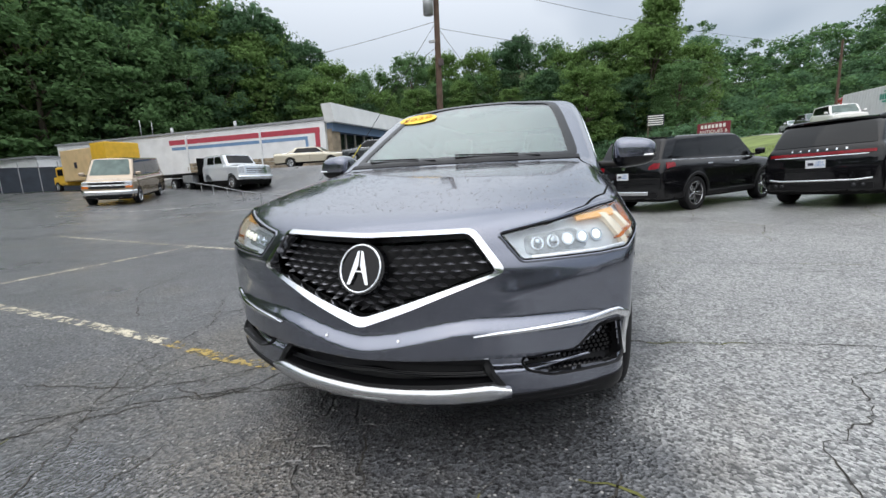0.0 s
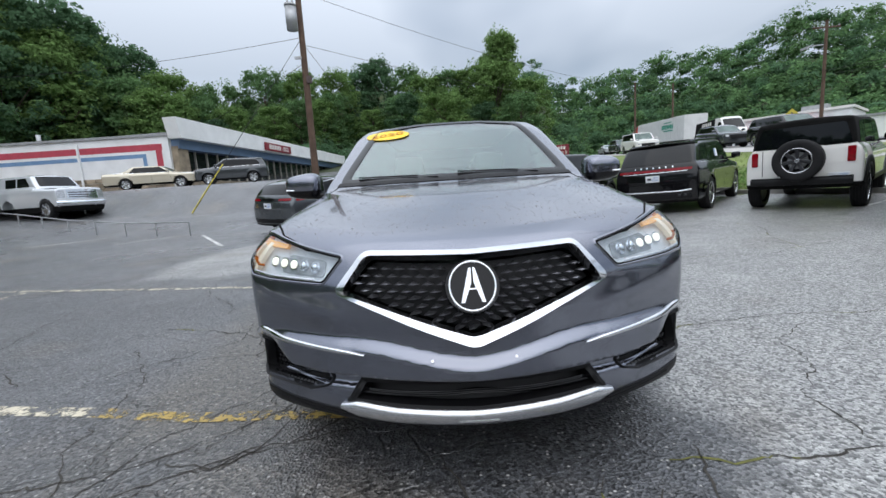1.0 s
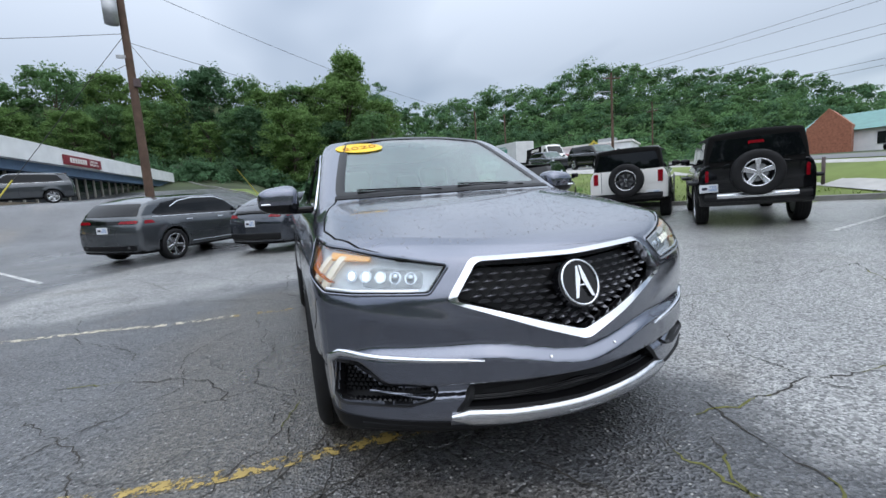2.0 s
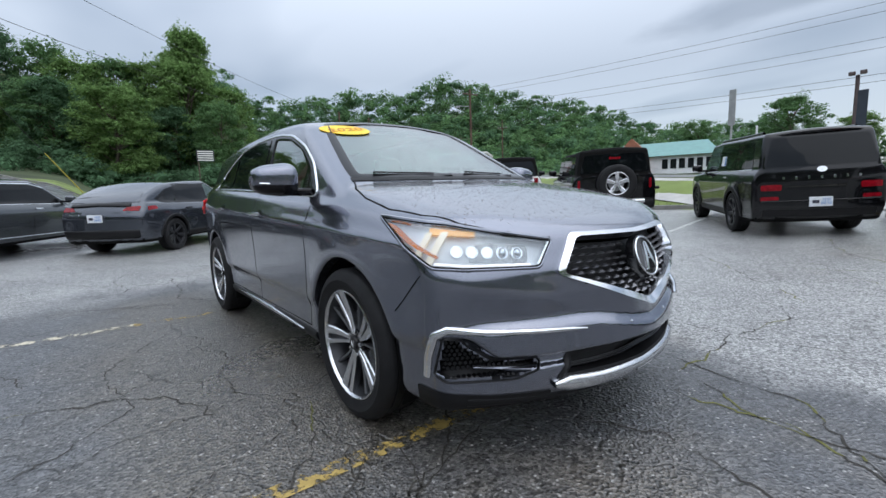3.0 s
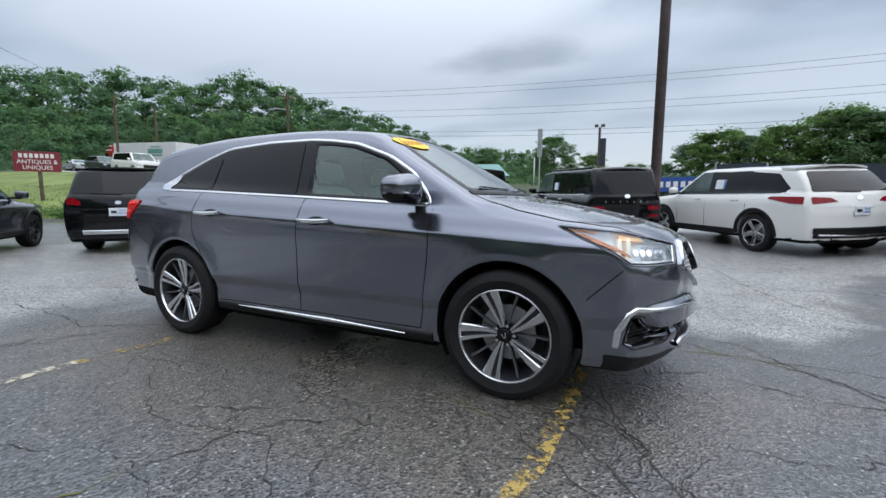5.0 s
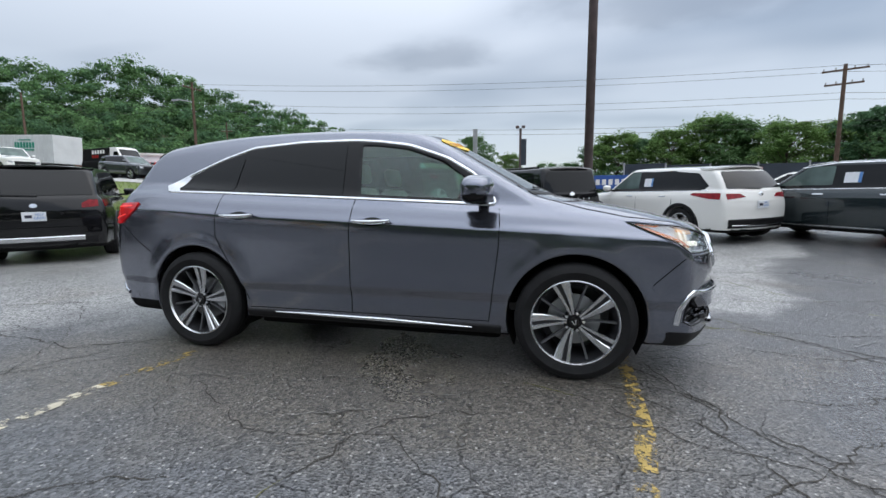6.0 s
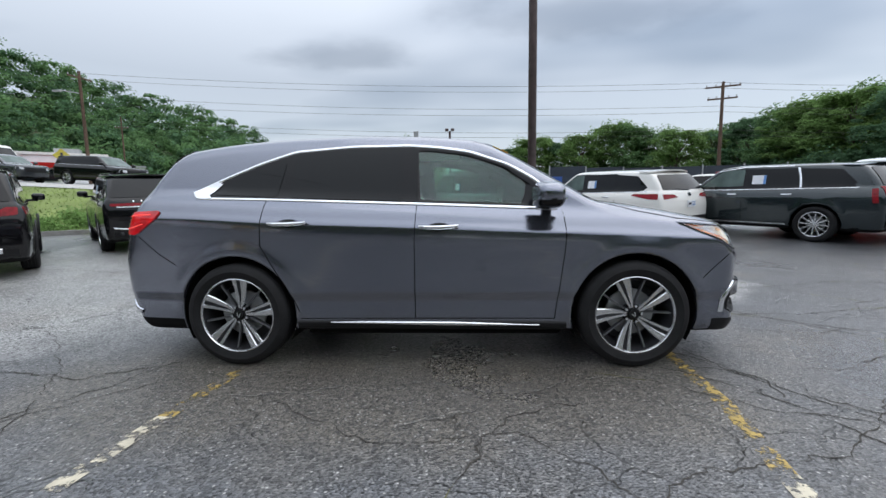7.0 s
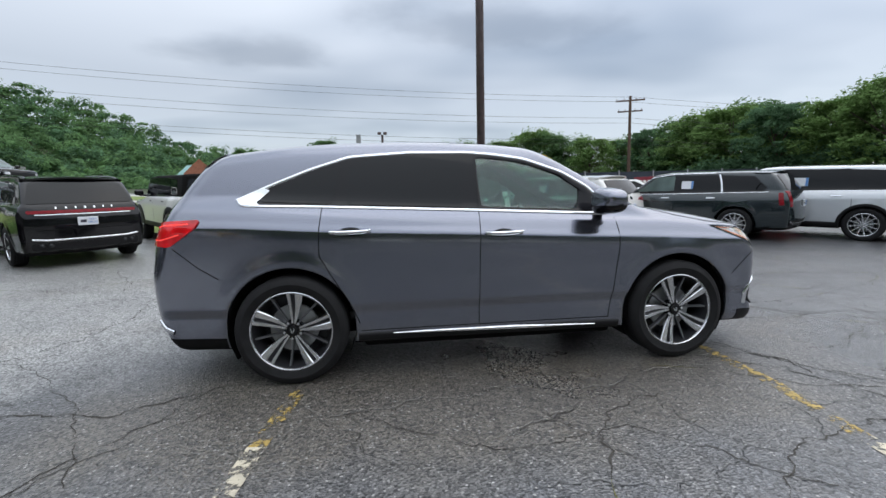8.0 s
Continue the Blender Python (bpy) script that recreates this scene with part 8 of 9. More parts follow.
# ---- shop, poles, signs, fences ----
def shop():
    cx, cy = -21.6, -15.4
    fd = Vector((-0.995, 0.09, 0)).normalized()
    base = float(ground_z(cx, cy)) - 0.1
    b = empty("shop_building")
    tagged(b, "single-storey white shop with a striped side wall and a glazed front", "building")
    # frame of the front: x along the facade, y outward to the lot's upper side
    out = Vector((0.09, 0.995, 0))
    fm = Matrix(((fd.x, out.x, 0, cx), (fd.y, out.y, 0, cy), (0, 0, 1, base), (0, 0, 0, 1)))
    n = 13
    L = 29.5

    def fbox(name, c, s, ma, par=b, bev=0.0, label=""):
        return one_box(name, c, s, ma, par, bev, label, m=fm)
    fbox("wall", (L / 2 + 0.3, -14.0, 1.55), (L - 0.8, 26.0, 3.1), M["white_wall"])
    fbox("roof", (L / 2, -14.0, 3.22), (L, 27.2, 0.22), M["roof_grey"])
    fbox("pier", (0.45, -0.45, 1.2), (0.9, 0.9, 2.6), M["stone"], label="rubble stone corner pier")
    fbox("stall_riser", (L / 2, -0.55, 0.2), (L - 1.6, 0.35, 0.7), M["stone"])
    for i in range(24):
        x0 = 1.1 + i * 1.17
        w = fbox("window", (x0 + 0.55, -0.62, 1.45), (1.06, 0.06, 1.80), M["window"])
        one_box("mullion", (x0, -0.58, 1.45), (0.09, 0.14, 1.85), M["frame"], w, 0.0, m=fm)
    fbox("fascia_band", (L / 2, -0.35, 2.62), (L - 0.1, 0.9, 0.55), M["blue_wall"], label="blue painted band over the windows")
    # tall raked parapet over the front
    bm = bmesh.new()
    z0, z1 = 2.9, 3.55
    pr = [(-0.3, z0), (L + 0.4, z0), (L + 0.4, z0 + 1.0), (-0.6, z0 + 1.15)]
    vs = [[bm.verts.new(fm @ Vector((x, y, z))) for x, z in pr] for y in (0.55, -0.25)]
    bm.faces.new(vs[0]); bm.faces.new(vs[1])
    for i in range(4):
        bm.faces.new((vs[0][i], vs[0][(i + 1) % 4], vs[1][(i + 1) % 4], vs[1][i]))
    part("parapet", bm, M["white_wall"], b, "white sheet-clad parapet")
    sg = fbox("shop_sign", (11.6, 0.62, 3.30), (4.6, 0.10, 0.62), M["sign_red"], label="maroon shop sign with white lettering")
    # the name as plain blocks, the trade in words
    for i in range(7):
        one_box("letter_block", (10.0 + i * 0.30, 0.69, 3.30), (0.20, 0.03, 0.34), M["sign_white"], sg, 0.01, m=fm)
    tm = fm @ Matrix.Translation((12.85, 0.69, 3.30)) @ Matrix.Rotation(math.pi / 2, 4, "X") @ Matrix.Rotation(math.pi, 4, "Y")
    text_mesh("sign_lettering", "ANTIQUES\n& UNIQUES", 0.22, M["sign_white"], sg, tm, 0.01)
    # side wall with its painted stripes (x = along the wall away from the corner)
    sd = Vector((0.0, -1.0, 0))
    so = Vector((1.0, 0.0, 0))
    sm = Matrix(((sd.x, so.x, 0, cx + 0.02), (sd.y, so.y, 0, cy - 0.4), (0, 0, 1, base - 0.5), (0, 0, 0, 1)))

    def sbox(name, c, s, ma, label=""):
        return one_box(name, c, s, ma, b, 0.0, label, m=sm)
    sbox("side_wall", (13.5, 0.0, 1.85), (27.0, 0.30, 3.5), M["white_wall"])
    sbox("stripe", (7.2, 0.155, 2.98), (13.6, 0.012, 0.36), M["red_stripe"], "red painted stripe")
    sbox("stripe", (0.62, 0.155, 2.10), (0.36, 0.012, 1.4), M["red_stripe"])
    sbox("stripe", (7.6, 0.155, 2.52), (12.4, 0.012, 0.22), M["blue_stripe"], "blue painted stripe")
    sbox("stripe", (1.5, 0.155, 1.95), (0.22, 0.012, 0.92), M["blue_stripe"])
    sbox("coping", (13.5, 0.02, 3.66), (27.2, 0.45, 0.14), M["roof_grey"])
    sbox("downpipe", (5.3, 0.22, 1.7), (0.11, 0.11, 3.4), M["white_wall"])
    sbox("downpipe", (12.2, 0.22, 1.7), (0.11, 0.11, 3.4), M["white_wall"])
    rng = random.Random(4)
    st = 0
    for r in range(4):
        x = 0.0
        while x < 12.2:
            w = rng.uniform(0.28, 0.62)
            if st < 110:
                one_box("stone", (x + w / 2, 0.17 + rng.uniform(0, 0.03), 0.42 + r * 0.27), (w - 0.03, 0.08, 0.24), M["stone"], b, 0.0, m=sm)
                st += 1
            x += w
    for i, x in enumerate((9.0, 15.5)):
        one_rod("roof_vent", sm @ Vector((x, -1.5, 3.6)), sm @ Vector((x, -1.5, 4.4)), 0.12, M["galv"], b)
    one_rod("roof_aerial", sm @ Vector((17.0, -1.0, 3.6)), sm @ Vector((17.0, -1.0, 5.0)), 0.03, M["galv"], b)
    one_rod("roof_aerial", sm @ Vector((18.3, -1.0, 3.6)), sm @ Vector((18.3, -1.0, 5.2)), 0.03, M["galv"], b)
    # lower annex
    sbox("annex", (36.0, 0.3, 1.3), (18.0, 3.0, 2.6), M["white_wall"])
    sbox("annex_roof", (36.0, 0.3, 2.66), (18.4, 3.4, 0.14), M["roof_grey"])
    far_off = Vector((3.75, 0.1, 1.13))
    b.matrix_basis = Matrix.Translation(far_off) @ Matrix.Scale(1.22, 4) @ Matrix.Translation(-far_off)


shop()


def wire(name, a, b, sag, parent=None, r=0.012):
    a, b = Vector(a), Vector(b)
    n, k = 14, 5
    bm = bmesh.new()
    side = (b - a).cross(Vector((0, 0, 1))).normalized()
    up = side.cross((b - a).normalized())
    rows = []
    for i in range(n + 1):
        c = a.lerp(b, i / n) - Vector((0, 0, sag * 4 * (i / n) * (1 - i / n)))
        rows.append([bm.verts.new(c + r * (math.cos(q * 2 * math.pi / k) * side + math.sin(q * 2 * math.pi / k) * up)) for q in range(k)])
    for p, q in zip(rows, rows[1:]):
        for j in range(k):
            bm.faces.new((p[j], p[(j + 1) % k], q[(j + 1) % k], q[j]))
    ob = part(name, bm, M["cable"], parent)
    if parent is None:
        tagged(ob, "thin black overhead cable between utility poles", "cable", group="overhead cables")
    return ob


def utility_pole(x, y, top, r, ma, label, arms=(), tilt=0.0):
    g = float(ground_z(x, y))
    p = empty("utility_pole")
    tagged(p, label, "pole")
    bm = bmesh.new()
    n = 6
    pts = [Vector((x + tilt * (i / n), y, g - 0.2 + (top - g + 0.2) * i / n)) for i in range(n + 1)]
    rod(bm, pts[0], pts[-1], r, 14, r * 0.7)
    part("pole_shaft", bm, ma, p, smooth=False)
    for z, w, dx, dy in arms:
        bm = bmesh.new()
        d = Vector((dx, dy, 0)).normalized() * w / 2
        c = Vector((x + tilt, y, z))
        m = Matrix.Translation(c) @ Vector((dx, dy, 0)).to_track_quat("X", "Z").to_matrix().to_4x4()
        box(bm, (0, 0, 0), (w, 0.10, 0.12), 0.0, m)
        arm = part("crossarm", bm, M["wood_pole"], p)
        for k in (-0.46, -0.2, 0.2, 0.46):
            one_rod("insulator", m @ Vector((k * w, 0, 0.05)), m @ Vector((k * w, 0, 0.22)), 0.045, M["galv"], arm, 8)
    return p


# pole with a transformer beside the shop
tp = utility_pole(-19.25, -6.8, 12.6, 0.19, M["wood_pole"], "weathered wooden utility pole with a grey transformer", tilt=-0.15)
one_rod("transformer", (-19.05, -7.15, 9.6), (-19.05, -7.15, 10.75), 0.27, M["galv"], tp, 16)
one_rod("transformer_lid", (-19.05, -7.15, 10.75), (-19.05, -7.15, 10.85), 0.29, M["galv"], tp, 16)
for dy in (-0.12, 0.12):
    one_rod("bushing", (-19.05, -7.15 + dy, 10.85), (-19.05, -7.15 + dy, 11.1), 0.05, M["galv"], tp, 8)
one_box("pole_bracket", (-19.2, -6.6, 7.2), (0.18, 0.25, 0.35), M["rust_pole"], tp)
one_box("pole_bracket", (-19.2, -7.05, 8.3), (0.12, 0.35, 0.12), M["galv"], tp)
wire("cable", (-19.3, -6.9, 9.3), (-30, -46, 12.5), 0.9)
wire("cable", (-19.3, -6.9, 8.0), (-44, -30, 8.5), 0.5)
wire("cable", (-19.3, -6.9, 11.6), (-50.8, 24.9, 12.2), 0.8)
wire("cable", (-19.3, -6.9, 9.0), (-50.8, 24.9, 10.6), 0.9)
wire("cable", (-19.3, -6.9, 12.3), (20, -35, 13), 0.9)
gy = empty("guy_wire")
tagged(gy, "steel guy wire with a yellow plastic guard", "guy wire")
one_rod("guy_cable", (-19.25, -6.85, 9.2), (-15.2, -11.4, float(ground_z(-15.2, -11.4)) - 0.05), 0.012, M["cable"], gy, 6)
_a, _b = Vector((-19.25, -6.85, 9.2)), Vector((-15.2, -11.4, float(ground_z(-15.2, -11.4))))
one_rod("guy_guard", _b.lerp(_a, 0.005), _b.lerp(_a, 0.26), 0.026, M["yellow_paint"], gy, 8)
gy2 = empty("guy_wire")
tagged(gy2, "steel guy wire with a yellow guard on the far side", "guy wire")
_a, _b = Vector((-19.25, -6.75, 9.0)), Vector((-25.0, -1.8, float(ground_z(-25.0, -1.8))))
one_rod("guy_cable", _b, _a, 0.012, M["cable"], gy2, 6)
one_rod("guy_guard", _b.lerp(_a, 0.005), _b.lerp(_a, 0.32), 0.022, M["yellow_paint"], gy2, 8)

# tall brown sign pole in the lot
bp = empty("sign_pole")
tagged(bp, "tall round brown steel pole rising out of the lot", "pole")
bm = bmesh.new()
rod(bm, (2.49, 10.61, -0.1), (2.49, 10.61, 17.0), 0.140, 20, 0.125)
part("pole_shaft", bm, M["rust_pole"], bp, smooth=True)
one_rod("base_plate", (2.49, 10.61, 0.08), (2.49, 10.61, 0.16), 0.26, M["rust_pole"], bp, 20)

# road poles and cables
lp = utility_pole(-34.8, 34.2, 13.4, 0.16, M["wood_pole"], "wooden roadside pole carrying a street lamp", arms=((12.8, 2.2, 0.1, 1.0),))
one_rod("lamp_arm", (-34.8, 34.2, 11.4), (-37.3, 34.7, 11.95), 0.045, M["galv"], lp, 8)
one_box("lamp_head", (-37.7, 34.8, 11.9), (0.75, 0.25, 0.16), M["galv"], lp, 0.04)
fpole = utility_pole(22.4, 34.7, 10.9, 0.17, M["wood_pole"], "dark roadside utility pole with two crossarms", arms=((10.5, 2.6, 1.0, -0.4), (9.5, 2.2, 1.0, -0.4)))
utility_pole(-50.8, 24.9, 12.6, 0.14, M["wood_pole"], "distant wooden utility pole", arms=())
utility_pole(-57.0, 33.0, 13.5, 0.14, M["wood_pole"], "distant wooden utility pole by the hill")
utility_pole(-46.0, 52.0, 13.0, 0.12, M["wood_pole"], "distant wooden utility pole by the restaurant", arms=((11.6, 1.6, 1, 0.3),))
for za, zb, off in ((13.0, 10.6, -0.9), (12.9, 10.6, 0.9), (11.3, 8.9, 0.1), (10.6, 8.4, -0.1), (9.2, 6.9, 0.0), (8.8, 6.5, 0.05)):
    wire("cable", (-34.8, 34.2 + off, za), (22.4 + off * 0.3, 34.7 + off, zb), 0.7)
    wire("cable", (22.4 + off * 0.3, 34.7 + off, zb), (75, 36 + off, zb + 0.5), 0.9)
    if za > 9.5:
        wire("cable", (-34.8, 34.2 + off, za), (-110, 46 + off, za + 7), 1.0)

# street furniture
wsn = empty("warning_sign")
tagged(wsn, "yellow diamond road sign on a steel post", "sign")
one_rod("post", (-34.68, 31.54, 3.0), (-34.68, 31.54, 5.8), 0.04, M["galv"], wsn, 8)
bm = bmesh.new()
box(bm, (0, 0, 0), (0.85, 0.03, 0.85), 0.0, Matrix.Translation((-34.6, 31.4, 5.55)) @ Matrix.Rotation(radians(47), 4, "Z") @ Matrix.Rotation(radians(45), 4, "Y"))
dia = part("panel", bm, M["yellow_paint"], wsn)
one_box("arrow", (0, -0.03, 0), (0.14, 0.02, 0.5), M["ink"], dia, m=Matrix.Translation((-34.6, 31.4, 5.55)) @ Matrix.Rotation(radians(47), 4, "Z"))

ds = empty("shop_name_sign")
tagged(ds, "maroon painted shop sign on a wooden post in the grass", "sign")
zb = float(ground_z(-27.0, 8.3))
dm = Matrix.Translation((-27.0, 8.35, 0)) @ Matrix.Rotation(math.atan2(1.35, 1.27), 4, "Z")
one_rod("post", (-27.0, 8.42, zb), (-27.0, 8.42, 3.6), 0.09, M["bark"], ds, 8)
one_box("board", (0, 0, 3.12), (1.95, 0.08, 1.05), M["sign_red"], ds, 0.012, m=dm)
for i in range(7):
    one_box("letter_block", (-0.66 + i * 0.22, -0.05, 3.42), (0.15, 0.02, 0.22), M["sign_white"], ds, 0.008, m=dm)
text_mesh("sign_words", "ANTIQUES &\nUNIQUES", 0.30, M["sign_white"], ds, dm @ Matrix.Translation((0.02, -0.05, 2.95)) @ Matrix.Rotation(math.pi / 2, 4, "X"), 0.008)

ss_ = empty("striped_sign")
tagged(ss_, "small black and white board on a dark post", "sign")
zb = float(ground_z(-56, 8.5))
one_rod("post", (-56, 8.4, zb), (-56, 8.4, 7.4), 0.08, M["bark"], ss_, 8)
bmx = Matrix.Translation((-55.9, 9.2, 6.8)) @ Matrix.Rotation(radians(85), 4, "Z")
one_box("board", (0, 0, 0), (1.9, 0.06, 1.35), M["ink"], ss_, m=bmx)
for i in range(5):
    one_box("white_bar", (0, -0.04, 0.52 - i * 0.26), (1.7, 0.03, 0.12), M["sign_white"], ss_, m=bmx)

th = empty("banner_pole")
tagged(th, "slim steel pole with a narrow grey banner", "pole")
zb = float(ground_z(-1.95, 15.6))
one_rod("post", (-1.95, 15.6, zb), (-1.95, 15.6, 4.3), 0.035, M["galv"], th, 8)
one_box("banner", (-1.95, 15.58, 3.7), (0.20, 0.04, 1.2), M["galv"], th)
fl = empty("flood_lamp_pole")
tagged(fl, "dark pole with flood lamps and a narrow banner", "pole")
one_rod("post", (-1.05, 33.95, 0.5), (-1.05, 33.95, 7.2), 0.10, M["rust_pole"], fl, 8)
one_box("flood_lamp", (-1.3, 33.8, 7.3), (0.3, 0.25, 0.22), M["rust_pole"], fl, 0.04)
one_box("flood_lamp", (-0.8, 33.8, 7.3), (0.3, 0.25, 0.22), M["rust_pole"], fl, 0.04)
one_box("banner", (-0.75, 33.9, 5.2), (0.45, 0.05, 2.2), M["fence"], fl)
one_rod("street_lamp", (-9.5, 48, 1), (-9.5, 48, 6.5), 0.08, M["galv"])
tagged(bpy.data.objects["street_lamp"], "distant white steel lamp post", "street lamp")


def far_houses():
    h = empty("roadside_house")
    tagged(h, "brick house with a teal metal roof and gable", "house")
    m = Matrix.Translation((-21.5, 56.0, 2.6)) @ Matrix.Rotation(radians(20), 4, "Z") @ Matrix.Scale(0.88, 4)
    one_box("wall", (0, 0, 1.2), (13, 8, 2.6), M["white_wall"], h, m=m)
    bm = bmesh.new()
    pr = [(-7, -4.6, 2.4), (7, -4.6, 2.4), (5.5, 0, 4.6), (-5.5, 0, 4.6), (-7, 4.6, 2.4), (7, 4.6, 2.4)]
    v = [bm.verts.new(m @ Vector(p)) for p in pr]
    for f in ((0, 1, 2, 3), (3, 2, 5, 4), (0, 3, 4), (1, 5, 2), (0, 4, 5, 1)):
        bm.faces.new([v[i] for i in f])
    part("roof", bm, M["teal_roof"], h)
    bm = bmesh.new()
    pr = [(-5.6, -6.0, 0), (-1.8, -6.0, 0), (-1.8, -6.0, 3.0), (-3.7, -6.0, 5.0), (-5.6, -6.0, 3.0)]
    lo = [bm.verts.new(m @ Vector(p)) for p in pr]
    hi = [bm.verts.new(m @ Vector((p[0], -1.0, p[2]))) for p in pr]
    bm.faces.new(lo); bm.faces.new(hi)
    for i in range(5):
        bm.faces.new((lo[i], lo[(i + 1) % 5], hi[(i + 1) % 5], hi[i]))
    part("gable", bm, M["brick"], h)
    for i in range(6):
        w = one_box("window", (0.4 + i * 1.05, -4.03, 1.3), (0.7, 0.08, 1.3), M["window"], h, m=m)
    r = empty("roadside_restaurant")
    tagged(r, "low white restaurant with a red awning band", "building")
    m = Matrix.Translation((-46.5, 40.0, 3.4)) @ Matrix.Rotation(radians(38), 4, "Z")
    one_box("wall", (0, 0, 1.5), (13, 8, 3.2), M["white_wall"], r, m=m)
    one_box("roof", (0, 0, 3.2), (13.4, 8.4, 0.25), M["sign_white"], r, m=m)
    one_box("roof_unit", (3, 0, 3.7), (2.2, 1.6, 0.8), M["galv"], r, m=m)
    one_box("awning", (-1.0, -4.2, 2.0), (11, 0.6, 0.55), M["paint_red"], r, m=m)
    one_box("brick_end", (-6.0, -4.05, 1.7), (1.8, 0.3, 3.6), M["brick"], r, m=m)
    for i in range(6):
        one_box("window", (-4.2 + i * 1.5, -4.06, 1.0), (1.2, 0.1, 1.2), M["window"], r, m=m)
    w = empty("roadside_shed")
    tagged(w, "plain pale industrial shed beyond the road", "building")
    m = Matrix.Translation((-36.5, 38.0, 2.9)) @ Matrix.Rotation(radians(38), 4, "Z") @ Matrix.Scale(0.72, 4)
    one_box("wall", (0, 0, 1.4), (9, 6, 3.0), M["white_wall"], w, m=m)
    one_box("roof", (0, 0, 3.0), (9.4, 6.4, 0.25), M["roof_grey"], w, m=m)


far_houses()


def fences():
    f = empty("screen_fence")
    tagged(f, "dark screened fence along the back of the lot", "fence")
    a, b = np.array((6.0, 25.5)), np.array((62.0, 17.0))
    n = 24
    for i in range(n):
        p, q = a + (b - a) * i / n, a + (b - a) * (i + 1) / n
        g = float(ground_z(*p))
        d = q - p
        ang = math.atan2(d[1], d[0])
        m = Matrix.Translation((*(p + d / 2), g)) @ Matrix.Rotation(ang, 4, "Z")
        one_box("panel", (0, 0, 1.25), (float(np.hypot(*d)) - 0.1, 0.04, 2.3), M["fence"], f, m=m)
        one_rod("post", (*p, g), (*p, g + 2.5), 0.05, M["galv"], f, 6)
    bs = empty("blue_sign")
    tagged(bs, "long blue sign board with pale lettering blocks", "sign")
    m = Matrix.Translation((4.6, 25.0, 2.20)) @ Matrix.Rotation(radians(-8), 4, "Z")
    one_box("board", (0, 0, 0), (4.2, 0.08, 0.85), M["blue_sign"], bs, 0.01, m=m)
    for i in range(8):
        one_box("letter_block", (-1.35 + i * 0.38, -0.06, 0), (0.24, 0.02, 0.34), M["sign_white"], bs, 0.008, m=m)
    for x in (-1.7, 1.7):
        one_rod("post", m @ Vector((x, 0.06, 0)), m @ Vector((x, 0.06, -2.1)), 0.05, M["galv"], bs, 6)
    rs = empty("red_banner_sign")
    tagged(rs, "red sign board with pale lettering on the fence", "sign")
    m = Matrix.Translation((13.2, 17.2, 2.0)) @ Matrix.Rotation(radians(-40), 4, "Z")
    one_box("board", (0, 0, 0), (1.7, 0.06, 0.75), M["sign_red"], rs, 0.01, m=m)
    for i in range(6):
        one_box("letter_block", (-0.52 + i * 0.21, -0.05, 0.05), (0.14, 0.02, 0.30), M["sign_white"], rs, 0.006, m=m)
    for x in (-0.7, 0.7):
        one_rod("post", m @ Vector((x, 0.05, 0)), m @ Vector((x, 0.05, -1.8)), 0.04, M["galv"], rs, 6)
    # low pipe rail between the lower and the upper lot
    rl = empty("pipe_rail")
    tagged(rl, "low thin pipe rail between the two lots", "rail")
    pts = [np.array(p) for p in ((-9.6, -8.2), (-10.6, -11.0), (-11.8, -14.0), (-13.2, -17.2), (-14.8, -20.5))]
    for p, q in zip(pts, pts[1:]):
        gp, gq = float(ground_z(*p)), float(ground_z(*q))
        one_rod("rail", (*p, gp + 0.45), (*q, gq + 0.45), 0.022, M["galv"], rl, 6)
        one_rod("post", (*p, gp - 0.05), (*p, gp + 0.45), 0.025, M["galv"], rl, 6)
        mid = (p + q) / 2
        one_rod("post", (*mid, float(ground_z(*mid)) - 0.05), (*mid, (gp + gq) / 2 + 0.44), 0.025, M["galv"], rl, 6)
    for x, y in ((-9.4, 8.9), (-10.4, 8.0), (-3.6, 12.9), (0.2, 15.2)):
        bo = one_rod("bollard", (x, y, float(ground_z(x, y)) - 0.05), (x, y, float(ground_z(x, y)) + 0.75), 0.045, M["rust_pole"])
        tagged(bo, "short dark post in the grass by the kerb", "bollard", group="posts by the kerb")
    cl = empty("chain_link_fence")
    tagged(cl, "grey chain-link fence with dark screening behind the trucks", "fence")
    for i in range(10):
        x, y = -16.0 - i * 0.9, -49.0 + i * 1.0
        g = float(ground_z(x, y))
        one_rod("post", (x, y, g), (x, y, g + 2.6), 0.04, M["galv"], cl, 6)
        if i:
            m = Matrix.Translation((x + 0.45, y - 0.5, g)) @ Matrix.Rotation(math.atan2(1.0, -0.9), 4, "Z")
            one_box("panel", (0, 0, 1.1), (1.30, 0.03, 2.1), M["fence"], cl, m=m)


fences()


# ---- painted lines and cracks on the lot ----
def worn_paint(name, color, wear):
    m = mat(name, color, rough=0.6, vary=0.25, scale=9)
    nt = m.node_tree
    b = nt.nodes["Principled BSDF"]
    tc = nt.nodes.new("ShaderNodeTexCoord")
    n = nt.nodes.new("ShaderNodeTexNoise")
    n.inputs["Scale"].default_value, n.inputs["Detail"].default_value, n.inputs["Roughness"].default_value = 11.0, 8, 0.75
    nt.links.new(tc.outputs["Object"], n.inputs["Vector"])
    r = nt.nodes.new("ShaderNodeValToRGB")
    r.color_ramp.elements[0].position, r.color_ramp.elements[1].position = wear, wear + 0.06
    nt.links.new(n.outputs["Fac"], r.inputs["Fac"])
    nt.links.new(r.outputs["Color"], b.inputs["Alpha"])
    return m


M["line_yellow"] = worn_paint("worn_yellow_line", (0.42, 0.30, 0.09), 0.50)
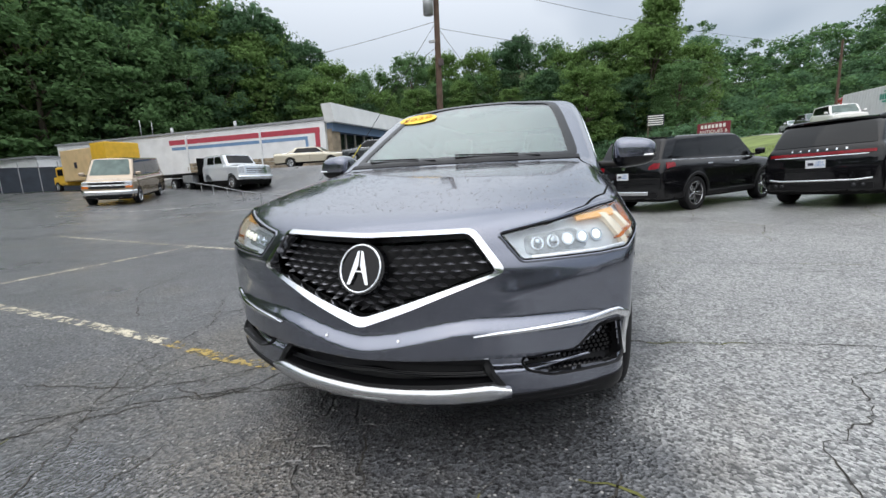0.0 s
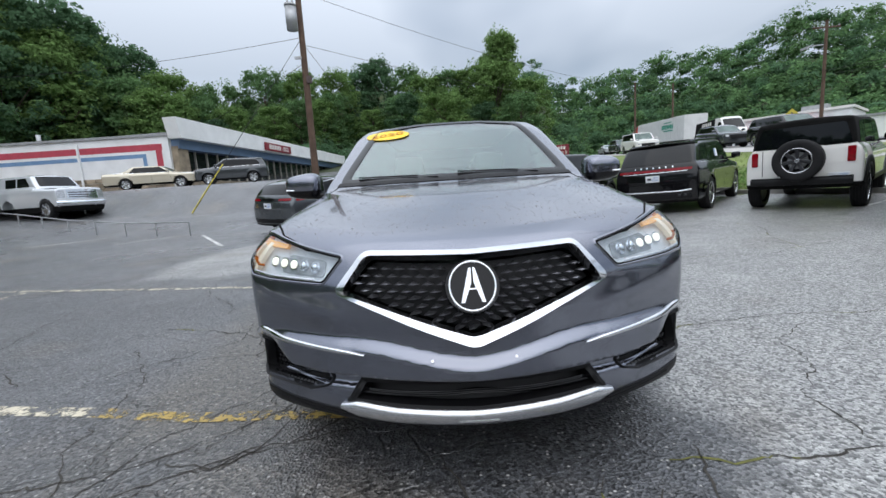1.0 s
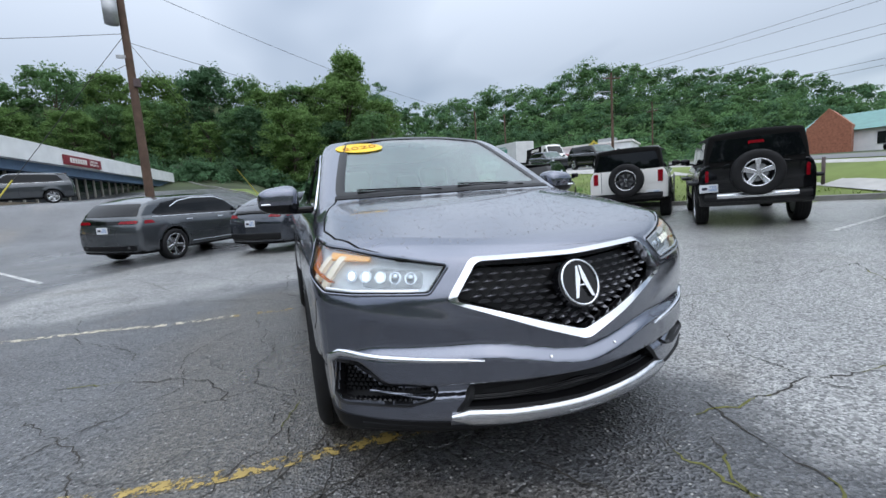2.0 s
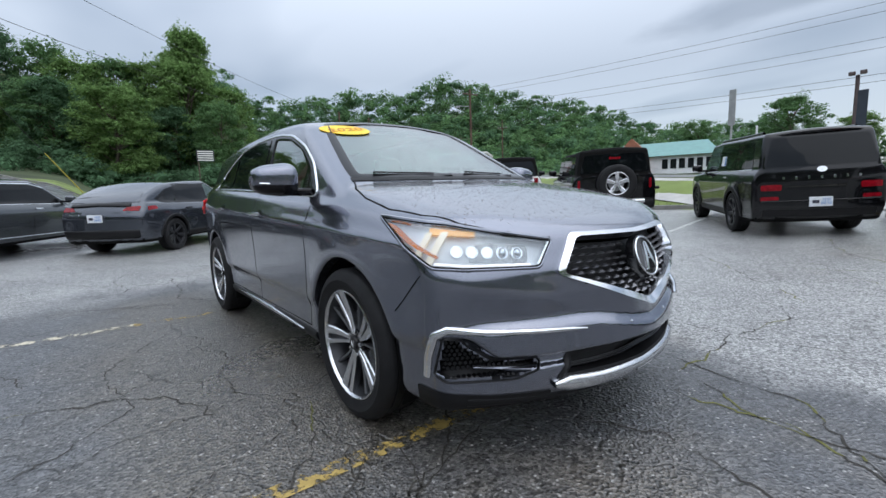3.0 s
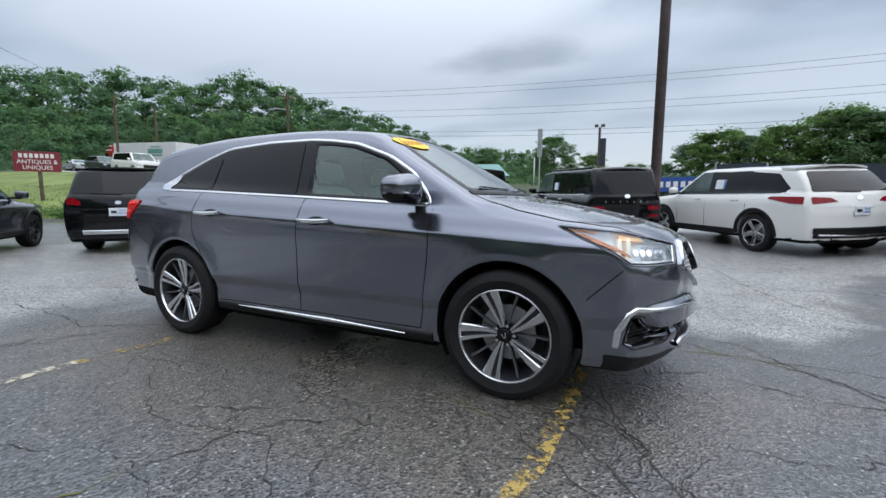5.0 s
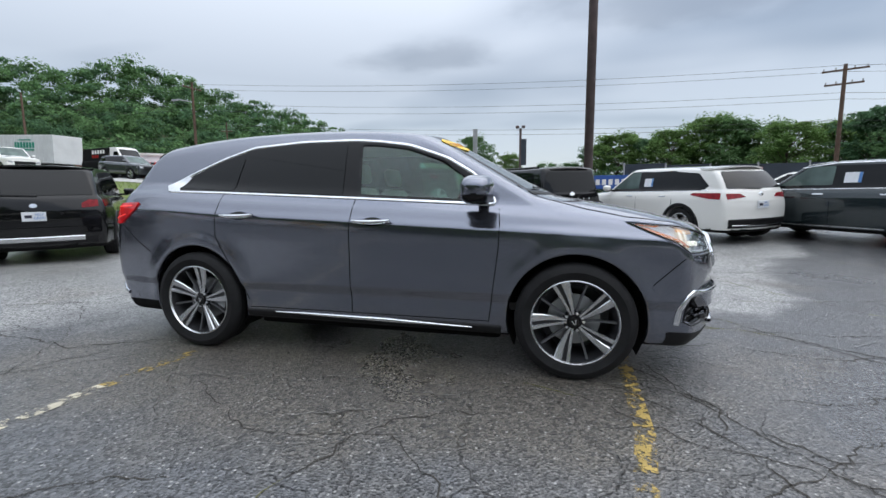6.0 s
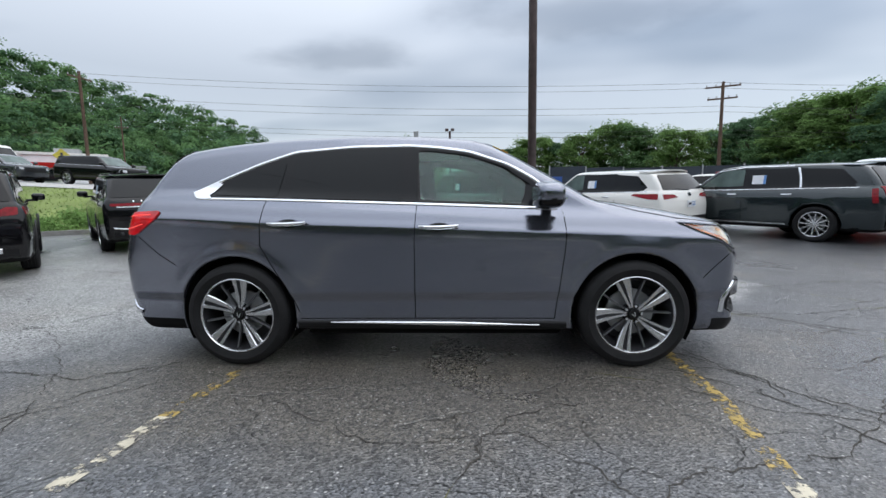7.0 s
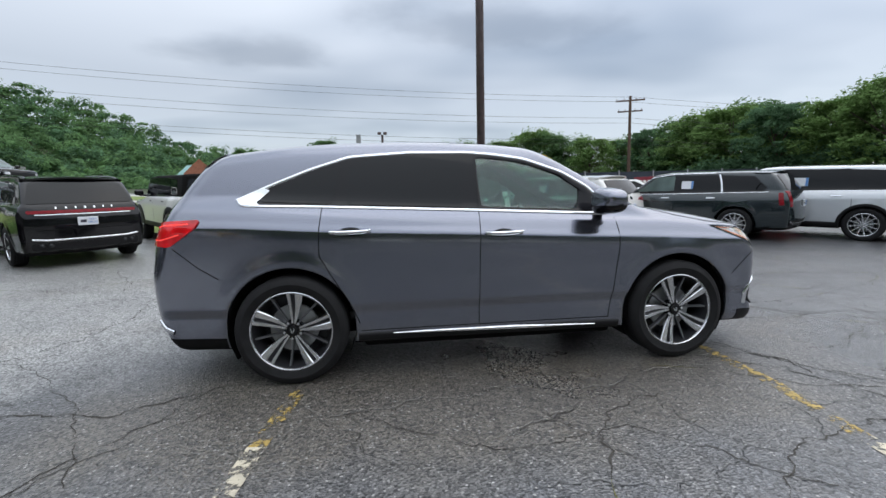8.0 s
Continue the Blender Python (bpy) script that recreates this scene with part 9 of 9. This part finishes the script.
M["line_pale"] = worn_paint("worn_cream_line", (0.54, 0.49, 0.38), 0.475)
M["line_white"] = worn_paint("worn_white_line", (0.60, 0.60, 0.58), 0.42)
M["crack"] = mat("crack_dirt", (0.040, 0.036, 0.031), rough=0.9, vary=0.4, scale=6)
M["moss"] = mat("crack_weeds", (0.12, 0.12, 0.035), rough=0.95, vary=0.5, scale=7)


def painted_line(pts, half, ma, label):
    p = dense([tuple(q) for q in pts], 0.06, closed=False)
    ribbon("painted_line", np.array(p), half, 0.004, M[ma], label, "road marking")


painted_line([(1.80, -0.15), (1.72, -1.5), (1.60, -2.1)], 0.048, "line_yellow", "worn yellow bay line")
painted_line([(1.60, -2.1), (1.45, -3.1), (1.24, -4.9), (1.0, -7.0)], 0.050, "line_pale", "worn cream bay line")
painted_line([(-1.36, -1.05), (-1.44, -1.7)], 0.048, "line_yellow", "worn yellow bay line")
painted_line([(-1.44, -1.7), (-1.50, -2.4), (-1.66, -2.9), (-2.0, -5.1), (-2.3, -7.4), (-2.85, -11.2)], 0.050, "line_pale", "worn cream bay line")
painted_line([(0.9, -6.2), (-2.05, -6.12)], 0.05, "line_pale", "worn cream cross line")
painted_line([(3.2, 10.5), (3.0, 7.1)], 0.06, "line_yellow", "short worn bay line")
painted_line([(-0.45, 7.2), (-0.75, 10.4)], 0.05, "line_white", "worn white bay line")
painted_line([(-4.4, 8.0), (-5.6, 10.6)], 0.05, "line_white", "worn white bay line")
painted_line([(-8.2, -9.6), (-10.2, -8.6)], 0.05, "line_white", "worn white bay line")
painted_line([(-8.6, -12.4), (-10.4, -11.6)], 0.05, "line_white", "worn white bay line")
painted_line([(-7.5, -15.5), (-9.8, -14.8)], 0.05, "line_white", "worn white bay line")
painted_line([(-6.5, -5.6), (-9.6, -7.8)], 0.05, "line_white", "worn white bay line")


def crack(pts, half, seed, mossy=0.0):
    rng = np.random.default_rng(seed)
    p = np.array(dense([tuple(q) for q in pts], 0.035, closed=False))
    k = len(p)
    j = np.cumsum(rng.normal(scale=0.012, size=(k, 2)), axis=0)
    j -= np.linspace(0, 1, k)[:, None] * j[-1]
    p = p + j + rng.normal(scale=0.004, size=(k, 2))
    d = np.gradient(p, axis=0)
    d /= np.linalg.norm(d, axis=1)[:, None] + 1e-9
    n = np.stack([-d[:, 1], d[:, 0]], -1)
    w = 0.5 * half * np.clip(np.abs(np.sin(np.cumsum(rng.uniform(0, 0.5, k)))) + rng.uniform(0, 0.6, k), 0.12, 1.5)[:, None]
    a, c = p + n * w, p - n * w
    v = [(*q, z) for q, z in zip(a, ground_z(a[:, 0], a[:, 1]) + 0.003)] + [(*q, z) for q, z in zip(c, ground_z(c[:, 0], c[:, 1]) + 0.003)]
    f = [(i, i + k, i + k + 1, i + 1) for i in range(k - 1)]
    ob = mesh_obj("pavement_crack", v, f, [M["crack"], M["moss"]])
    if mossy:
        pick = (np.sin(np.cumsum(rng.normal(0.15, 0.25, k - 1))) > 1 - 2 * mossy).astype(int)
        ob.data.polygons.foreach_set("material_index", pick)
    tagged(ob, "ragged crack in the asphalt" + (" with weeds growing in it" if mossy else ""), "crack", kind="structure")


CRACKS = [
    ([(2.30, 0.75), (2.33, 1.16), (2.30, 1.6), (2.45, 2.3), (2.40, 3.05), (1.55, 3.95), (0.9, 5.0)], 0.013, 0.45),
    ([(0.90, 1.05), (0.82, 1.66), (0.68, 2.23), (0.70, 3.2), (0.9, 5.0)], 0.011, 0.3),
    ([(-1.70, 1.1), (-1.72, 2.3), (-1.69, 2.86), (-1.5, 3.9), (-1.9, 5.4)], 0.012, 0.25),
    ([(2.34, 0.48), (2.92, 0.48), (3.17, 0.29), (3.5, 0.02), (4.2, -0.5), (5.4, -0.9)], 0.014, 0.2),
    ([(2.2, 0.9), (2.75, 0.75), (3.08, 0.24), (3.34, -0.11), (4.0, -0.9), (5.2, -1.8)], 0.012, 0.15),
    ([(2.11, -1.41), (2.11, -1.19), (2.06, -0.96), (1.81, -0.69), (1.47, -0.43)], 0.012, 0.0),
    ([(2.3, -2.4), (2.1, -1.5), (1.85, -1.15), (1.6, -0.95)], 0.010, 0.0),
    ([(2.6, -1.9), (2.2, -1.3), (1.95, -0.9), (1.9, -0.5)], 0.009, 0.0),
    ([(0.0, -2.7), (0.12, -2.44), (0.24, -2.25), (0.49, -1.72), (0.9, -1.5)], 0.011, 0.1),
    ([(-4.0, -1.1), (-3.0, -1.21), (-2.42, -1.25), (-1.87, -0.89)], 0.014, 0.0),
    ([(-5.0, -0.6), (-3.91, -0.09), (-3.68, 0.37), (-3.6, 1.2), (-4.0, 2.6)], 0.012, 0.0),
    ([(-2.6, -3.4), (-2.4, -2.2), (-2.1, -1.4), (-1.9, -0.9)], 0.010, 0.0),
    ([(-3.2, -0.9), (-4.2, -2.0), (-5.4, -2.6), (-6.4, -4.2)], 0.012, 0.0),
    ([(3.0, -1.2), (2.4, -1.6), (1.9, -2.0), (1.2, -2.1), (0.6, -2.6)], 0.008, 0.0),
    ([(4.6, 0.9), (3.6, 2.6), (3.2, 4.4), (2.4, 5.8), (2.0, 7.2)], 0.013, 0.5),
    ([(2.0, 4.6), (4.2, 4.9), (6.0, 4.2), (8.4, 3.6)], 0.014, 0.3),
    ([(3.2, 1.6), (5.0, 2.0), (7.4, 1.4), (9.5, 1.2)], 0.012, 0.2),
    ([(2.0, -1.0), (3.2, -2.4), (4.6, -3.0)], 0.010, 0.0),
    ([(2.2, -3.2), (3.0, -2.0), (4.2, -1.3), (6.0, -0.6)], 0.010, 0.1),
    ([(1.2, -3.0), (0.4, -4.0), (-0.9, -4.5), (-2.4, -4.2), (-3.6, -5.0)], 0.011, 0.0),
    ([(-0.4, -7.5), (-1.0, -6.0), (-2.6, -5.2), (-3.8, -3.4)], 0.010, 0.0),
    ([(-3.0, 3.2), (-4.4, 3.6), (-5.6, 2.8), (-7.0, 3.1)], 0.012, 0.4),
    ([(-1.6, 4.6), (-3.4, 5.4), (-5.0, 5.2), (-6.6, 5.9)], 0.012, 0.4),
    ([(-0.9, -1.5), (-0.3, -1.9), (0.5, -1.75), (1.1, -2.4)], 0.007, 0.0),
]
for i, (pts, h, mo) in enumerate(CRACKS):
    crack(pts, h * 0.8, 100 + i, mo)


def fine_cracks():
    """Hairline cracks wandering over the worn parts of the lot."""
    rng = np.random.default_rng(77)
    for i in range(56):
        zone = i % 2
        x, y = [(rng.uniform(2.2, 7.5), rng.uniform(-3.5, 5.5)), (rng.uniform(-8.5, -2.4), rng.uniform(-6, 4))][zone]
        a = rng.normal() * 0.45 + (math.pi if rng.random() < 0.5 else 0.0)
        pts = [(x, y)]
        for _ in range(rng.integers(3, 8)):
            a += rng.normal() * 0.45
            s = rng.uniform(0.18, 0.55)
            x, y = x + s * math.cos(a), y + s * math.sin(a)
            pts.append((x, y))
        crack(pts, rng.uniform(0.004, 0.0085), 300 + i, 0.15 if i % 5 == 0 else 0.0)


fine_cracks()
